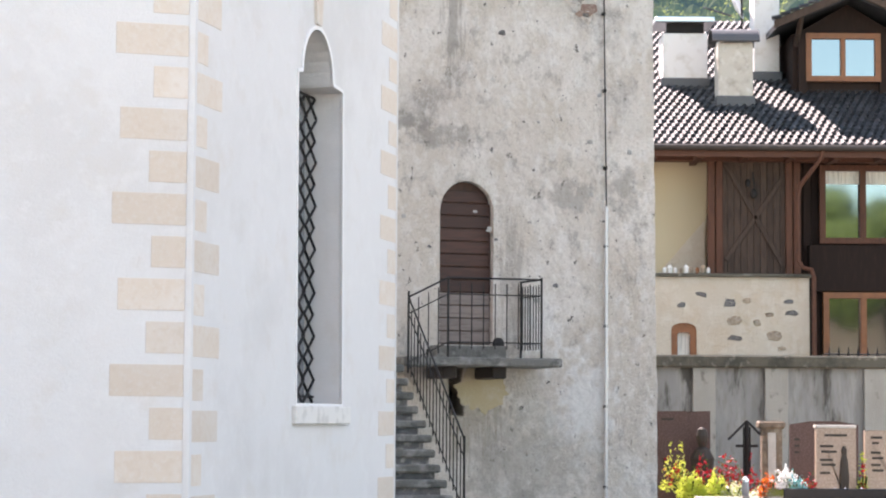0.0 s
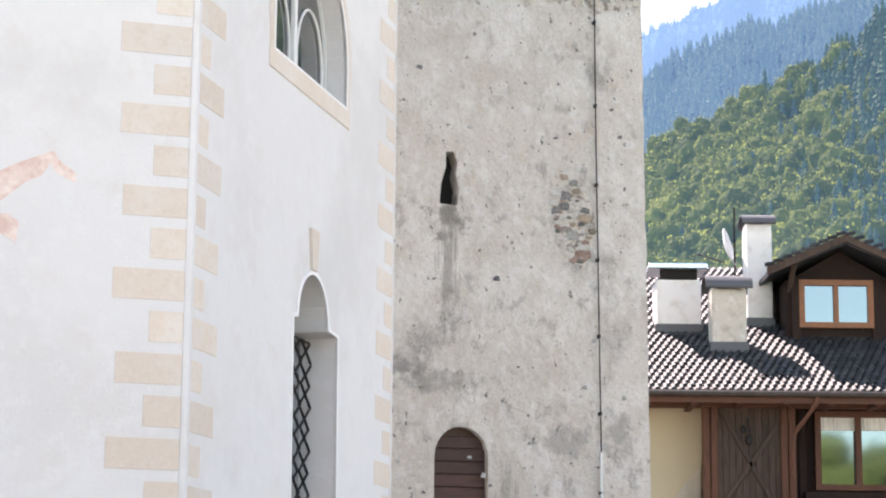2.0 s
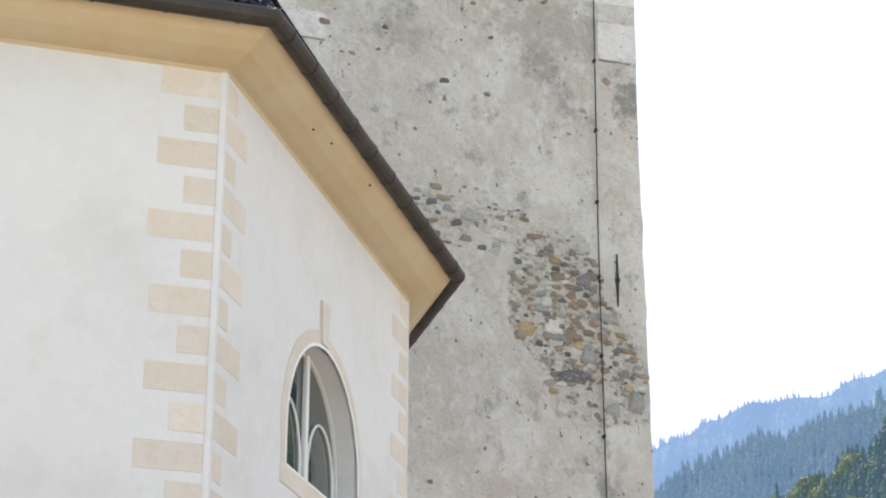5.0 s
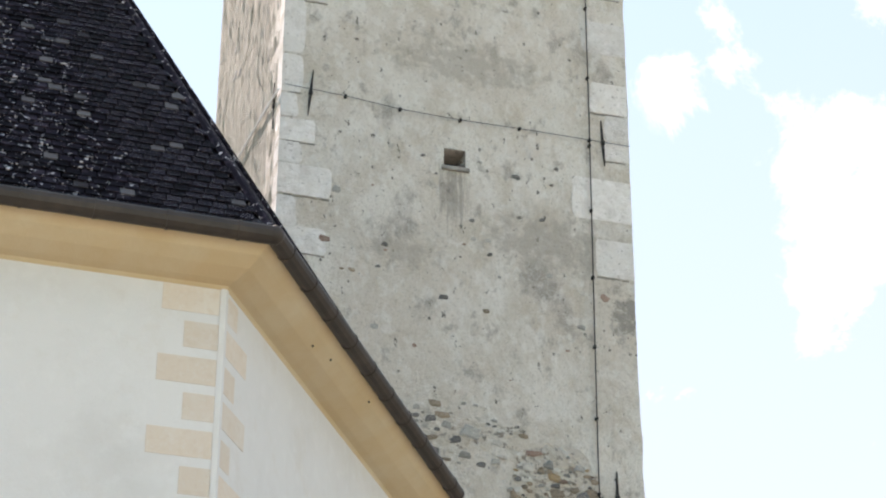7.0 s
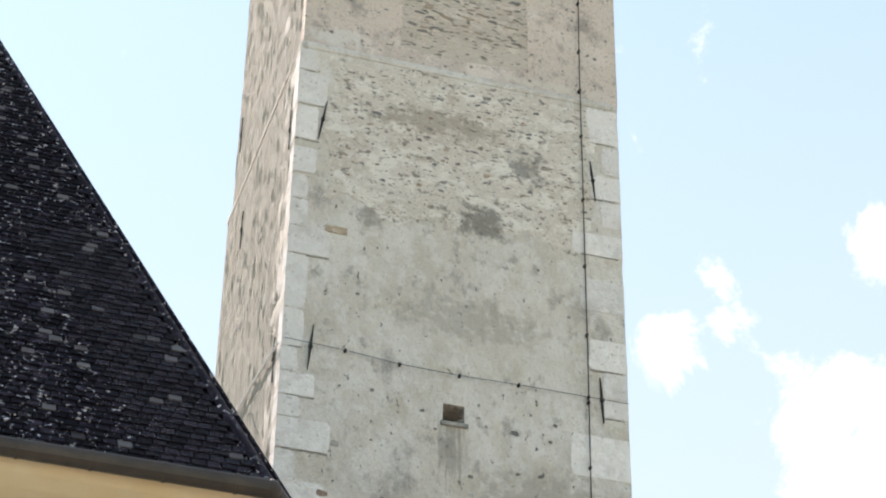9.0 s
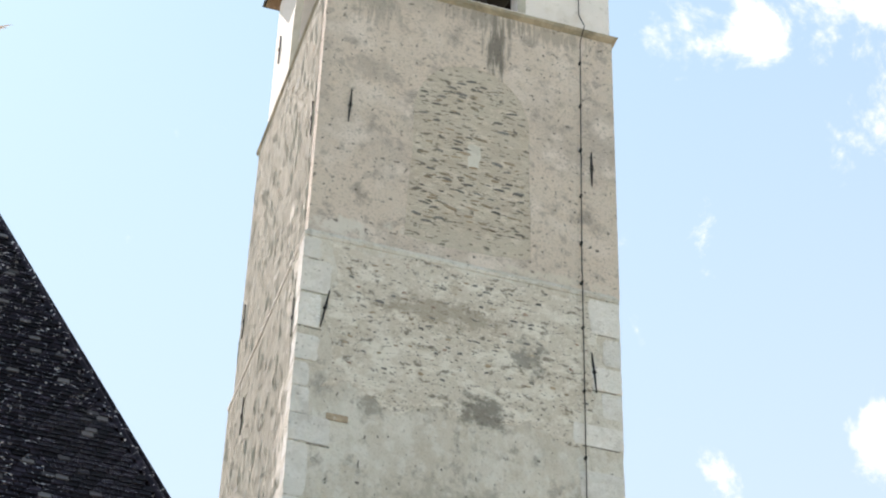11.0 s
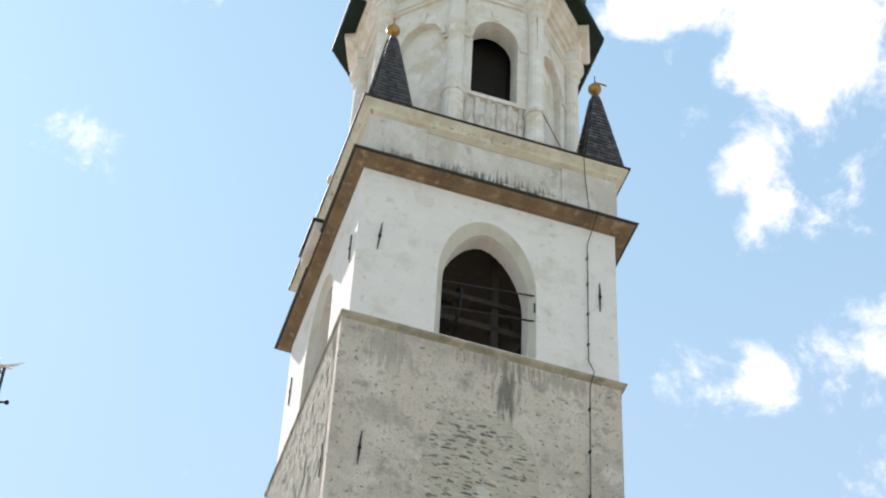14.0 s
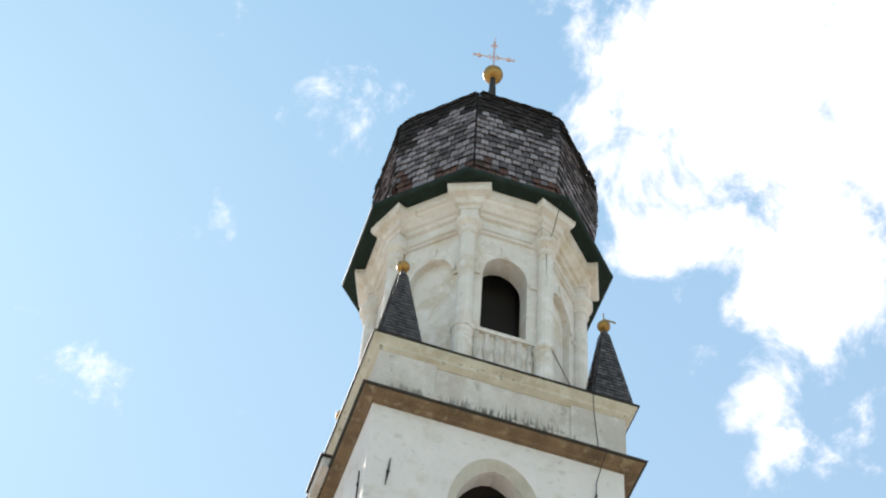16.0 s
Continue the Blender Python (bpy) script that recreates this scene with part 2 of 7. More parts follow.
def tube(bm, pts, r, n=6):
    """One bent tube through the points."""
    pts = [Vector(p) for p in pts]
    rings = []
    for i, p in enumerate(pts):
        d = (pts[min(i + 1, len(pts) - 1)] - pts[max(i - 1, 0)]).normalized()
        e = Vector((0.31, 0.93, 0.2)).cross(d).normalized()
        f = d.cross(e)
        rings.append([p + (e * math.cos(2 * math.pi * k / n) + f * math.sin(2 * math.pi * k / n)) * r for k in range(n)])
    return lathe(bm, rings)


def ball(bm, c, r, squash=1.0, n=12):
    rings = []
    for k in range(1, 8):
        e = math.pi * k / 8
        rings.append([(c[0] + r * math.sin(e) * math.cos(2 * math.pi * i / n), c[1] + r * math.sin(e) * math.sin(2 * math.pi * i / n), c[2] - r * squash * math.cos(e)) for i in range(n)])
    return lathe(bm, rings)


def panel(bm, outer, holes, y0, y1):
    """A wall standing on the x-z plane between y0 (its face) and y1, with holes through it."""
    for y in (y0, y1):
        edges = []
        for loop in (outer, *holes):
            vs = [bm.verts.new((x, y, z)) for x, z in loop]
            edges += [bm.edges.new((vs[i], vs[(i + 1) % len(vs)])) for i in range(len(vs))]
        bmesh.ops.triangle_fill(bm, edges=edges, use_beauty=True, use_dissolve=False)
    for loop in (outer, *holes):
        n = len(loop)
        for i in range(n):
            (xa, za), (xb, zb) = loop[i], loop[(i + 1) % n]
            bm.faces.new([bm.verts.new(p) for p in ((xa, y0, za), (xb, y0, zb), (xb, y1, zb), (xa, y1, za))])
    bmesh.ops.remove_doubles(bm, verts=bm.verts, dist=0.0005)
    return bm


def arch(x0, x1, z0, spring, top, n=12, point=0.0):
    """The outline of an opening with an arched head; point lifts the crown to an ogive."""
    c, r = (x0 + x1) / 2, (x1 - x0) / 2
    out = [(x0, z0), (x1, z0)]
    for i in range(n + 1):
        a = math.pi * i / n
        s = math.sin(a)
        out.append((c + r * math.cos(a), spring + (top - spring) * (s * (1 - point) + point * (1 - abs(math.cos(a)) ** 1.6))))
    return out


def rect(x0, x1, z0, z1):
    return [(x0, z0), (x1, z0), (x1, z1), (x0, z1)]

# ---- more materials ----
def haze_glow(mat, color, strength):
    """Paints haze: faint emission stands in for the lit air before a hill."""
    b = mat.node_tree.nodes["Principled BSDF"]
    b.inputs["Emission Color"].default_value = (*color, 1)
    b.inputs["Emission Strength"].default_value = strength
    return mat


M_PLASTER = material("pale_plaster", (0.72, 0.66, 0.56), 0.9, spots=[((0.6, 0.55, 0.47), 0.6, 0.45, 0.75, 0.7)], bump=0.01)
M_TOWER = material("tower_render", (0.6, 0.55, 0.488), 0.95, spots=[((0.47, 0.43, 0.38), 0.4, 0.47, 0.63, 0.75), ((0.69, 0.655, 0.605), 0.8, 0.47, 0.6, 0.9), ((0.5, 0.44, 0.36), 1.7, 0.5, 0.62, 0.55), ((0.28, 0.258, 0.236), 0.9, 0.6, 0.69, 0.7), ((0.31, 0.285, 0.256), 3.6, 0.58, 0.66, 0.65), ((0.72, 0.7, 0.665), 6, 0.53, 0.6, 0.5), ((0.37, 0.335, 0.295), 24, 0.55, 0.64, 0.5), ((0.72, 0.69, 0.65), 55, 0.53, 0.62, 0.4), ((0.1, 0.09, 0.08), 9.5, 0.645, 0.67, 0.9)], bump=0.09, bump_scale=9, stretch=(1, 1, 0.75), marks=[
    (0.32, 22.55, 0.62, 0.42, (0.2, 0.185, 0.165), 0.85, False), (1.16, 23.92, 0.36, 0.42, (0.24, 0.22, 0.2), 0.75, False), (-1.57, 22.3, 0.3, 0.4, (0.26, 0.24, 0.215), 0.7, False), (0.1, 20.6, 1.6, 0.5, (0.36, 0.33, 0.285), 0.6, False),
    (-0.1, 18.15, 0.3, 0.7, (0.3, 0.275, 0.245), 0.7, True), (1.5, 17.5, 1.3, 0.6, (0.36, 0.33, 0.29), 0.6, False), (2.78, 16.4, 0.3, 0.5, (0.22, 0.205, 0.185), 0.8, False), (-0.9, 17.0, 0.7, 0.35, (0.36, 0.33, 0.29), 0.55, False),
    (0.0, 7.8, 0.32, 0.34, (0.17, 0.155, 0.135), 0.85, False), (0.03, 7.1, 0.2, 0.9, (0.3, 0.275, 0.245), 0.75, True), (-1.1, 5.7, 0.9, 0.25, (0.22, 0.21, 0.19), 0.75, False), (-0.1, 5.5, 0.8, 0.2, (0.27, 0.25, 0.225), 0.7, False),
    (1.75, 4.75, 0.5, 0.32, (0.3, 0.285, 0.26), 0.65, False), (2.55, 4.85, 0.3, 0.4, (0.3, 0.285, 0.26), 0.6, False), (0.3, 1.7, 0.5, 0.8, (0.36, 0.31, 0.24), 0.7, True), (1.2, 1.0, 1.3, 0.9, (0.37, 0.345, 0.3), 0.6, False),
    (2.0, 1.9, 0.6, 0.8, (0.7, 0.69, 0.67), 0.8, False), (1.3, 2.9, 0.5, 0.5, (0.72, 0.71, 0.69), 0.7, False), (0.9, 3.4, 0.25, 1.2, (0.34, 0.31, 0.275), 0.6, True)])
M_BAND = material("rough_coarse_render", (0.61, 0.555, 0.49), 0.95, spots=[((0.54, 0.475, 0.4), 0.8, 0.5, 0.64, 0.5), ((0.76, 0.72, 0.66), 2.2, 0.5, 0.6, 0.8), ((0.44, 0.375, 0.3), 3.0, 0.57, 0.65, 0.65), ((0.17, 0.14, 0.115), 4.5, 0.57, 0.63, 0.8), ((0.78, 0.73, 0.68), 12, 0.54, 0.6, 0.6), ((0.07, 0.06, 0.052), 13, 0.6, 0.63, 0.9)], stretch=(1, 1, 1.6), bump=0.08, bump_scale=7, marks=[
    (0.32, 22.6, 0.62, 0.42, (0.19, 0.175, 0.155), 0.85, False), (1.16, 23.92, 0.36, 0.42, (0.22, 0.205, 0.185), 0.8, False), (-0.4, 24.5, 1.5, 0.35, (0.33, 0.28, 0.225), 0.7, False)])
M_JOINT_SHADE = material("joint_shade", (0.26, 0.24, 0.215), 0.95, spots=[((0.17, 0.16, 0.145), 5.5, 0.47, 0.6, 0.8), ((0.5, 0.46, 0.4), 13, 0.54, 0.62, 0.7)], bump=0.06, bump_scale=12)
M_CAP = material("dirty_cream_capping", (0.56, 0.51, 0.42), 0.92, spots=[((0.44, 0.38, 0.29), 1.4, 0.46, 0.62, 0.85), ((0.66, 0.62, 0.54), 3.0, 0.5, 0.62, 0.7), ((0.2, 0.18, 0.15), 6, 0.6, 0.66, 0.8)], bump=0.015)
M_TOWER2 = material("tower_render_upper", (0.697, 0.597, 0.52), 0.95, spots=[((0.466, 0.402, 0.356), 0.55, 0.45, 0.61, 0.85), ((0.811, 0.713, 0.649), 1.1, 0.5, 0.63, 0.9), ((0.281, 0.241, 0.216), 1.4, 0.56, 0.66, 0.75), ((0.324, 0.276, 0.247), 5, 0.57, 0.65, 0.55), ((0.32, 0.275, 0.24), 22, 0.54, 0.63, 0.55), ((0.844, 0.742, 0.69), 70, 0.52, 0.62, 0.4), ((0.12, 0.102, 0.088), 9, 0.615, 0.645, 0.85)], bump=0.1, bump_scale=12, marks=[
    (0.56, 31.2, 0.28, 1.0, (0.17, 0.152, 0.135), 0.85, True), (0.3, 31.95, 0.9, 0.35, (0.3, 0.265, 0.23), 0.7, True), (-1.9, 31.6, 0.6, 0.6, (0.36, 0.32, 0.28), 0.6, True), (1.7, 31.9, 0.9, 0.3, (0.34, 0.3, 0.26), 0.6, True),
    (-2.3, 25.95, 0.7, 0.22, (0.74, 0.7, 0.65), 0.85, False), (-0.7, 26.15, 0.8, 0.14, (0.72, 0.67, 0.61), 0.8, False), (1.7, 25.85, 1.2, 0.12, (0.72, 0.66, 0.58), 0.7, False), (-1.9, 29.9, 0.6, 0.4, (0.4, 0.35, 0.31), 0.5, False)])
# raking-light tone and part of the relief's shade are put into this colour
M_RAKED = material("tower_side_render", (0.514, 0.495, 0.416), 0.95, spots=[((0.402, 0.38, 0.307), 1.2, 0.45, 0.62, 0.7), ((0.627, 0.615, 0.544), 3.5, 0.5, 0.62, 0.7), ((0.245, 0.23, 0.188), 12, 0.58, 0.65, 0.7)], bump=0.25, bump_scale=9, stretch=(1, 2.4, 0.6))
M_RUBBLE = material("rubble_mortar", (0.54, 0.48, 0.41), 0.95, spots=[((0.474, 0.407, 0.342), 0.9, 0.47, 0.62, 0.75), ((0.721, 0.637, 0.564), 4.0, 0.52, 0.64, 0.6), ((0.13, 0.11, 0.09), 6.0, 0.565, 0.61, 0.85), ((0.35, 0.294, 0.247), 30, 0.53, 0.61, 0.45)], stretch=(1, 1, 2.4), bump=0.06, bump_scale=8)
M_MORTAR = material("bare_mortar", (0.72, 0.665, 0.59), 0.95, spots=[((0.58, 0.51, 0.42), 3.0, 0.46, 0.62, 0.8), ((0.82, 0.79, 0.74), 6.0, 0.52, 0.6, 0.8), ((0.24, 0.2, 0.165), 8.0, 0.53, 0.6, 0.8), ((0.13, 0.11, 0.095), 14, 0.62, 0.65, 0.9)], bump=0.16, bump_scale=10)
M_ST_GREY = material("stone_grey", (0.36, 0.35, 0.33), 0.9, spots=[((0.55, 0.51, 0.45), 7, 0.52, 0.62, 0.6), ((0.22, 0.22, 0.21), 5, 0.45, 0.65, 0.8)], bump=0.02, rnd=0.3)
M_ST_BROWN = material("stone_brown", (0.33, 0.26, 0.19), 0.9, spots=[((0.55, 0.51, 0.45), 7, 0.52, 0.62, 0.6), ((0.2, 0.15, 0.11), 5, 0.45, 0.65, 0.8)], bump=0.02, rnd=0.3)
M_ST_RED = material("stone_red", (0.3, 0.2, 0.16), 0.9, spots=[((0.55, 0.51, 0.45), 7, 0.52, 0.62, 0.6), ((0.22, 0.12, 0.09), 5, 0.45, 0.65, 0.8)], bump=0.02, rnd=0.25)
M_ST_DARK = material("stone_dark", (0.16, 0.155, 0.155), 0.9, spots=[((0.55, 0.51, 0.45), 7, 0.52, 0.62, 0.6), ((0.09, 0.085, 0.085), 5, 0.45, 0.65, 0.8)], bump=0.02, rnd=0.3)
M_ST_PALE = material("stone_pale", (0.6, 0.57, 0.52), 0.9, spots=[((0.45, 0.42, 0.38), 4, 0.45, 0.68, 0.8)], bump=0.02, rnd=0.15)
M_ST_OCHRE = material("stone_ochre", (0.48, 0.34, 0.19), 0.9, spots=[((0.58, 0.5, 0.4), 7, 0.52, 0.62, 0.6), ((0.3, 0.2, 0.12), 5, 0.48, 0.65, 0.7)], bump=0.02, rnd=0.2)
M_QUOIN = material("corner_stone_pale", (0.7, 0.672, 0.645), 0.92, spots=[((0.586, 0.552, 0.525), 2.0, 0.48, 0.62, 0.85), ((0.788, 0.758, 0.745), 5.0, 0.5, 0.62, 0.6), ((0.303, 0.276, 0.26), 13, 0.6, 0.67, 0.7)], bump=0.06, bump_scale=12, rnd=0.08)
M_GREYWOOD = material("weathered_grey_wood", (0.2, 0.165, 0.15), 0.75, spots=[((0.11, 0.085, 0.075), 5, 0.45, 0.7, 0.8)], rnd=0.2, stretch=(0.6, 6, 6))
M_WOOD2 = material("red_brown_planks", (0.075, 0.03, 0.02), 0.65, spots=[((0.04, 0.018, 0.013), 5, 0.42, 0.66, 0.9)], rnd=0.3, stretch=(0.6, 6, 6), bump=0.004)
M_DARK = material("void_shade", (0.015, 0.013, 0.012), 1.0)
M_DARKWOOD = material("dark_old_timber", (0.03, 0.022, 0.018), 0.85, spots=[((0.06, 0.045, 0.035), 6, 0.5, 0.7, 0.7)])
M_MOSSY = material("mossy_stone", (0.4, 0.345, 0.265), 0.95, spots=[((0.15, 0.133, 0.096), 3, 0.42, 0.65, 0.9), ((0.375, 0.359, 0.304), 6, 0.55, 0.7, 0.7)], bump=0.03)
M_BRONZE = material("dark_bronze", (0.045, 0.036, 0.028), 0.6, 0.3)
M_BROWNCOVE = material("stained_brown_cornice", (0.2, 0.13, 0.075), 0.9, spots=[((0.1, 0.065, 0.04), 2.0, 0.42, 0.6, 0.9), ((0.36, 0.27, 0.17), 4, 0.53, 0.66, 0.7)], bump=0.02)
M_SHEET = material("dark_sheet_metal", (0.04, 0.036, 0.033), 0.7, 0.2, spots=[((0.075, 0.062, 0.05), 5, 0.5, 0.7, 0.7)], spec=0.2)
M_ARCHBAND = material("cream_painted_splay", (0.5, 0.465, 0.41), 0.9, spots=[((0.42, 0.38, 0.32), 2.0, 0.48, 0.64, 0.8)], bump=0.01)
M_PARAPET = material("stained_white_plaster", (0.563, 0.516, 0.48), 0.92, spots=[((0.446, 0.4, 0.356), 1.0, 0.46, 0.62, 0.85), ((0.66, 0.614, 0.589), 1.9, 0.5, 0.62, 0.7), ((0.291, 0.265, 0.237), 3.5, 0.58, 0.67, 0.6), ((0.349, 0.316, 0.285), 18, 0.57, 0.66, 0.5)], stretch=(1, 1, 0.7), bump=0.02, bump_scale=16, marks=[
    (-0.6, 37.35, 1.0, 0.42, (0.09, 0.085, 0.075), 0.85, True), (0.6, 37.35, 1.1, 0.5, (0.075, 0.07, 0.06), 0.9, True), (1.4, 37.3, 0.5, 0.35, (0.1, 0.09, 0.08), 0.8, True), (-2.0, 37.35, 0.6, 0.3, (0.13, 0.12, 0.105), 0.7, True)])
M_SLATE2 = material("grey_slate", (0.06, 0.054, 0.056), 0.6, spots=[((0.15, 0.14, 0.145), 8, 0.48, 0.6, 0.8), ((0.025, 0.022, 0.022), 6, 0.55, 0.64, 0.7)], rnd=0.45, spec=0.3)
M_SLATE2_ROWS = material("grey_slate_rows", (0.06, 0.054, 0.056), 0.6, spots=[((0.15, 0.14, 0.145), 8, 0.48, 0.6, 0.8), ((0.025, 0.022, 0.022), 6, 0.55, 0.64, 0.7)], isl=0.45, spec=0.3)
M_GOLD = material("gilt_copper", (0.4, 0.235, 0.075), 0.45, 1.0, spots=[((0.24, 0.13, 0.05), 6, 0.48, 0.68, 0.8)])
M_GOLDROSE = material("rose_gilt_iron", (0.62, 0.4, 0.34), 0.4, 0.8)
M_LANTERN = material("cream_white_plaster", (0.66, 0.612, 0.57), 0.9, spots=[((0.528, 0.446, 0.34), 0.9, 0.51, 0.66, 0.8), ((0.77, 0.735, 0.72), 2.0, 0.5, 0.64, 0.7), ((0.45, 0.37, 0.28), 5, 0.59, 0.68, 0.5), ((0.203, 0.186, 0.17), 14, 0.64, 0.68, 0.6)], bump=0.012, bump_scale=20)
M_GREENMETAL = material("dark_green_metal", (0.01, 0.02, 0.016), 0.7, 0.0, spots=[((0.02, 0.035, 0.028), 2, 0.5, 0.65, 0.7)], spec=0.2)
SH_SPOTS = [((0.05, 0.042, 0.045), 1.6, 0.5, 0.62, 0.8), ((0.3, 0.28, 0.295), 5.0, 0.5, 0.6, 0.65), ((0.04, 0.034, 0.034), 9, 0.56, 0.62, 0.7)]
M_SHINGLE = material("weathered_shingle", (0.2, 0.18, 0.2), 0.75, spots=SH_SPOTS, rnd=0.65, bump=0.006, spec=0.3)
M_SHINGLE_STUFF = material("weathered_shingle_rows", (0.2, 0.18, 0.2), 0.75, spots=SH_SPOTS, isl=0.65, bump=0.006, spec=0.3)
M_SHINGLE_TOP = material("blackened_shingle", (0.032, 0.027, 0.026), 0.8, spots=[((0.09, 0.08, 0.08), 3, 0.54, 0.64, 0.6)], isl=0.4, bump=0.006, spec=0.2)
M_SHINGLE_RED = material("red_brown_shingle", (0.1, 0.052, 0.042), 0.75, spots=SH_SPOTS[:1] + [((0.17, 0.12, 0.11), 4.0, 0.52, 0.62, 0.7)], isl=0.4, bump=0.006, spec=0.3)
M_ZINC = material("zinc", (0.55, 0.56, 0.56), 0.45, 0.5)
M_STEP = material("worn_step_stone", (0.17, 0.165, 0.15), 0.9, spots=[((0.36, 0.35, 0.33), 4, 0.5, 0.64, 0.7), ((0.1, 0.1, 0.09), 6, 0.52, 0.62, 0.8)], bump=0.03)
M_OCHRE = material("ochre_plaster", (0.5, 0.42, 0.27), 0.95, spots=[((0.55, 0.5, 0.4), 4, 0.5, 0.7, 0.8)], bump=0.02)
M_QPAINT = material("painted_corner_block", (0.62, 0.54, 0.455), 0.9, spots=[((0.64, 0.59, 0.53), 1.7, 0.45, 0.62, 0.85), ((0.58, 0.49, 0.4), 14, 0.5, 0.62, 0.5), ((0.645, 0.61, 0.57), 30, 0.52, 0.62, 0.4)], rnd=0.06, bump=0.003)
M_EDGE = material("white_trim", (0.76, 0.755, 0.745), 0.88)
M_FRESCO = material("faded_red_paint", (0.62, 0.45, 0.39), 0.9, spots=[((0.76, 0.66, 0.6), 7, 0.42, 0.62, 0.9)])
M_WINFRAME = material("white_window_frame", (0.7, 0.7, 0.68), 0.6)
M_GLASS = material("window_glass", (0.015, 0.02, 0.022), 0.04, spec=1.0)
M_GLASS.node_tree.nodes["Principled BSDF"].inputs["IOR"].default_value = 2.3
M_HWOOD = material("house_dark_boards", (0.022, 0.012, 0.009), 0.8, spots=[((0.04, 0.022, 0.016), 5, 0.5, 0.7, 0.7)], rnd=0.25, stretch=(7, 7, 0.7), bump=0.003, spec=0.25)
M_HDOOR = material("grey_brown_boards", (0.075, 0.05, 0.038), 0.8, spots=[((0.04, 0.026, 0.02), 4, 0.45, 0.62, 0.8)], rnd=0.2, stretch=(8, 8, 0.7), bump=0.003, spec=0.3)
M_HFRAME = material("red_brown_timber", (0.11, 0.045, 0.026), 0.65, spots=[((0.06, 0.025, 0.016), 6, 0.45, 0.65, 0.7)], stretch=(5, 5, 0.7), spec=0.3)
M_ORANGE = material("orange_wood_frame", (0.25, 0.095, 0.035), 0.55, spots=[((0.18, 0.065, 0.025), 6, 0.45, 0.65, 0.7)])
M_YELLOW = material("yellow_plaster", (0.55, 0.47, 0.32), 0.9, spots=[((0.54, 0.45, 0.3), 0.8, 0.45, 0.7, 0.7)], bump=0.005)
M_HSTONE = material("cream_stone_wall", (0.53, 0.465, 0.375), 0.95, spots=[((0.5, 0.4, 0.29), 1.6, 0.48, 0.7, 0.8), ((0.6, 0.555, 0.48), 3.5, 0.5, 0.7, 0.7)], bump=0.04, bump_scale=7)
M_TILE = material("dark_roof_tile", (0.04, 0.043, 0.047), 0.48, spots=[((0.075, 0.078, 0.08), 6, 0.5, 0.65, 0.7)], rnd=0.4, spec=0.12)
M_TILE_STUFF = material("dark_roof_tiles", (0.04, 0.043, 0.047), 0.48, spots=[((0.075, 0.078, 0.08), 6, 0.5, 0.65, 0.7)], isl=0.4, spec=0.12)
M_CHWHITE = material("chimney_white", (0.74, 0.72, 0.69), 0.9, spots=[((0.55, 0.5, 0.43), 3, 0.52, 0.72, 0.8)], bump=0.01)
M_CHSTONE = material("chimney_rough", (0.56, 0.52, 0.45), 0.95, spots=[((0.36, 0.31, 0.25), 4, 0.5, 0.7, 0.85), ((0.7, 0.68, 0.64), 6, 0.54, 0.7, 0.7)], bump=0.03)
M_LEAD = material("lead_sheet", (0.09, 0.09, 0.095), 0.5, 0.4)
M_SHINY = material("bright_tin", (0.75, 0.77, 0.8), 0.3, 0.9)
M_DISH = material("white_dish", (0.75, 0.75, 0.74), 0.5)
M_CURTAIN = material("pale_curtain", (0.75, 0.74, 0.68), 0.9, spots=[((0.5, 0.5, 0.45), 6, 0.5, 0.6, 0.8)], stretch=(6, 1, 0.3))
M_CWALL = material("cemetery_concrete", (0.26, 0.26, 0.255), 0.95, spots=[((0.18, 0.18, 0.17), 0.9, 0.45, 0.62, 0.85), ((0.34, 0.335, 0.32), 1.6, 0.5, 0.64, 0.8), ((0.06, 0.056, 0.048), 1.8, 0.55, 0.63, 0.9), ((0.2, 0.19, 0.165), 7, 0.5, 0.62, 0.5)], stretch=(2.0, 1, 0.4), bump=0.015)
M_PILASTER = material("cemetery_pilaster", (0.34, 0.33, 0.3), 0.95, spots=[((0.3, 0.29, 0.26), 2.0, 0.46, 0.62, 0.8), ((0.14, 0.13, 0.115), 5, 0.58, 0.66, 0.7)], stretch=(1, 1, 0.6), bump=0.015)
M_COPING = material("mossy_coping", (0.12, 0.11, 0.085), 0.95, spots=[((0.05, 0.05, 0.04), 2.5, 0.45, 0.6, 0.85), ((0.27, 0.25, 0.21), 5, 0.54, 0.64, 0.8)], bump=0.03)
M_GRANITE = material("pink_brown_granite", (0.34, 0.25, 0.19), 0.5, spots=[((0.5, 0.4, 0.32), 40, 0.45, 0.6, 0.7), ((0.15, 0.1, 0.08), 60, 0.52, 0.62, 0.6)])
M_GRANITE2 = material("red_brown_granite", (0.085, 0.045, 0.036), 0.65, spots=[((0.2, 0.13, 0.11), 50, 0.5, 0.62, 0.7)])
M_WORN = material("weathered_brown_stone", (0.19, 0.14, 0.1), 0.85, spots=[((0.32, 0.26, 0.2), 6, 0.5, 0.64, 0.8), ((0.08, 0.06, 0.045), 4, 0.5, 0.62, 0.8)], bump=0.02)
M_BLACKGR = material("black_polished_granite", (0.012, 0.013, 0.016), 0.12)
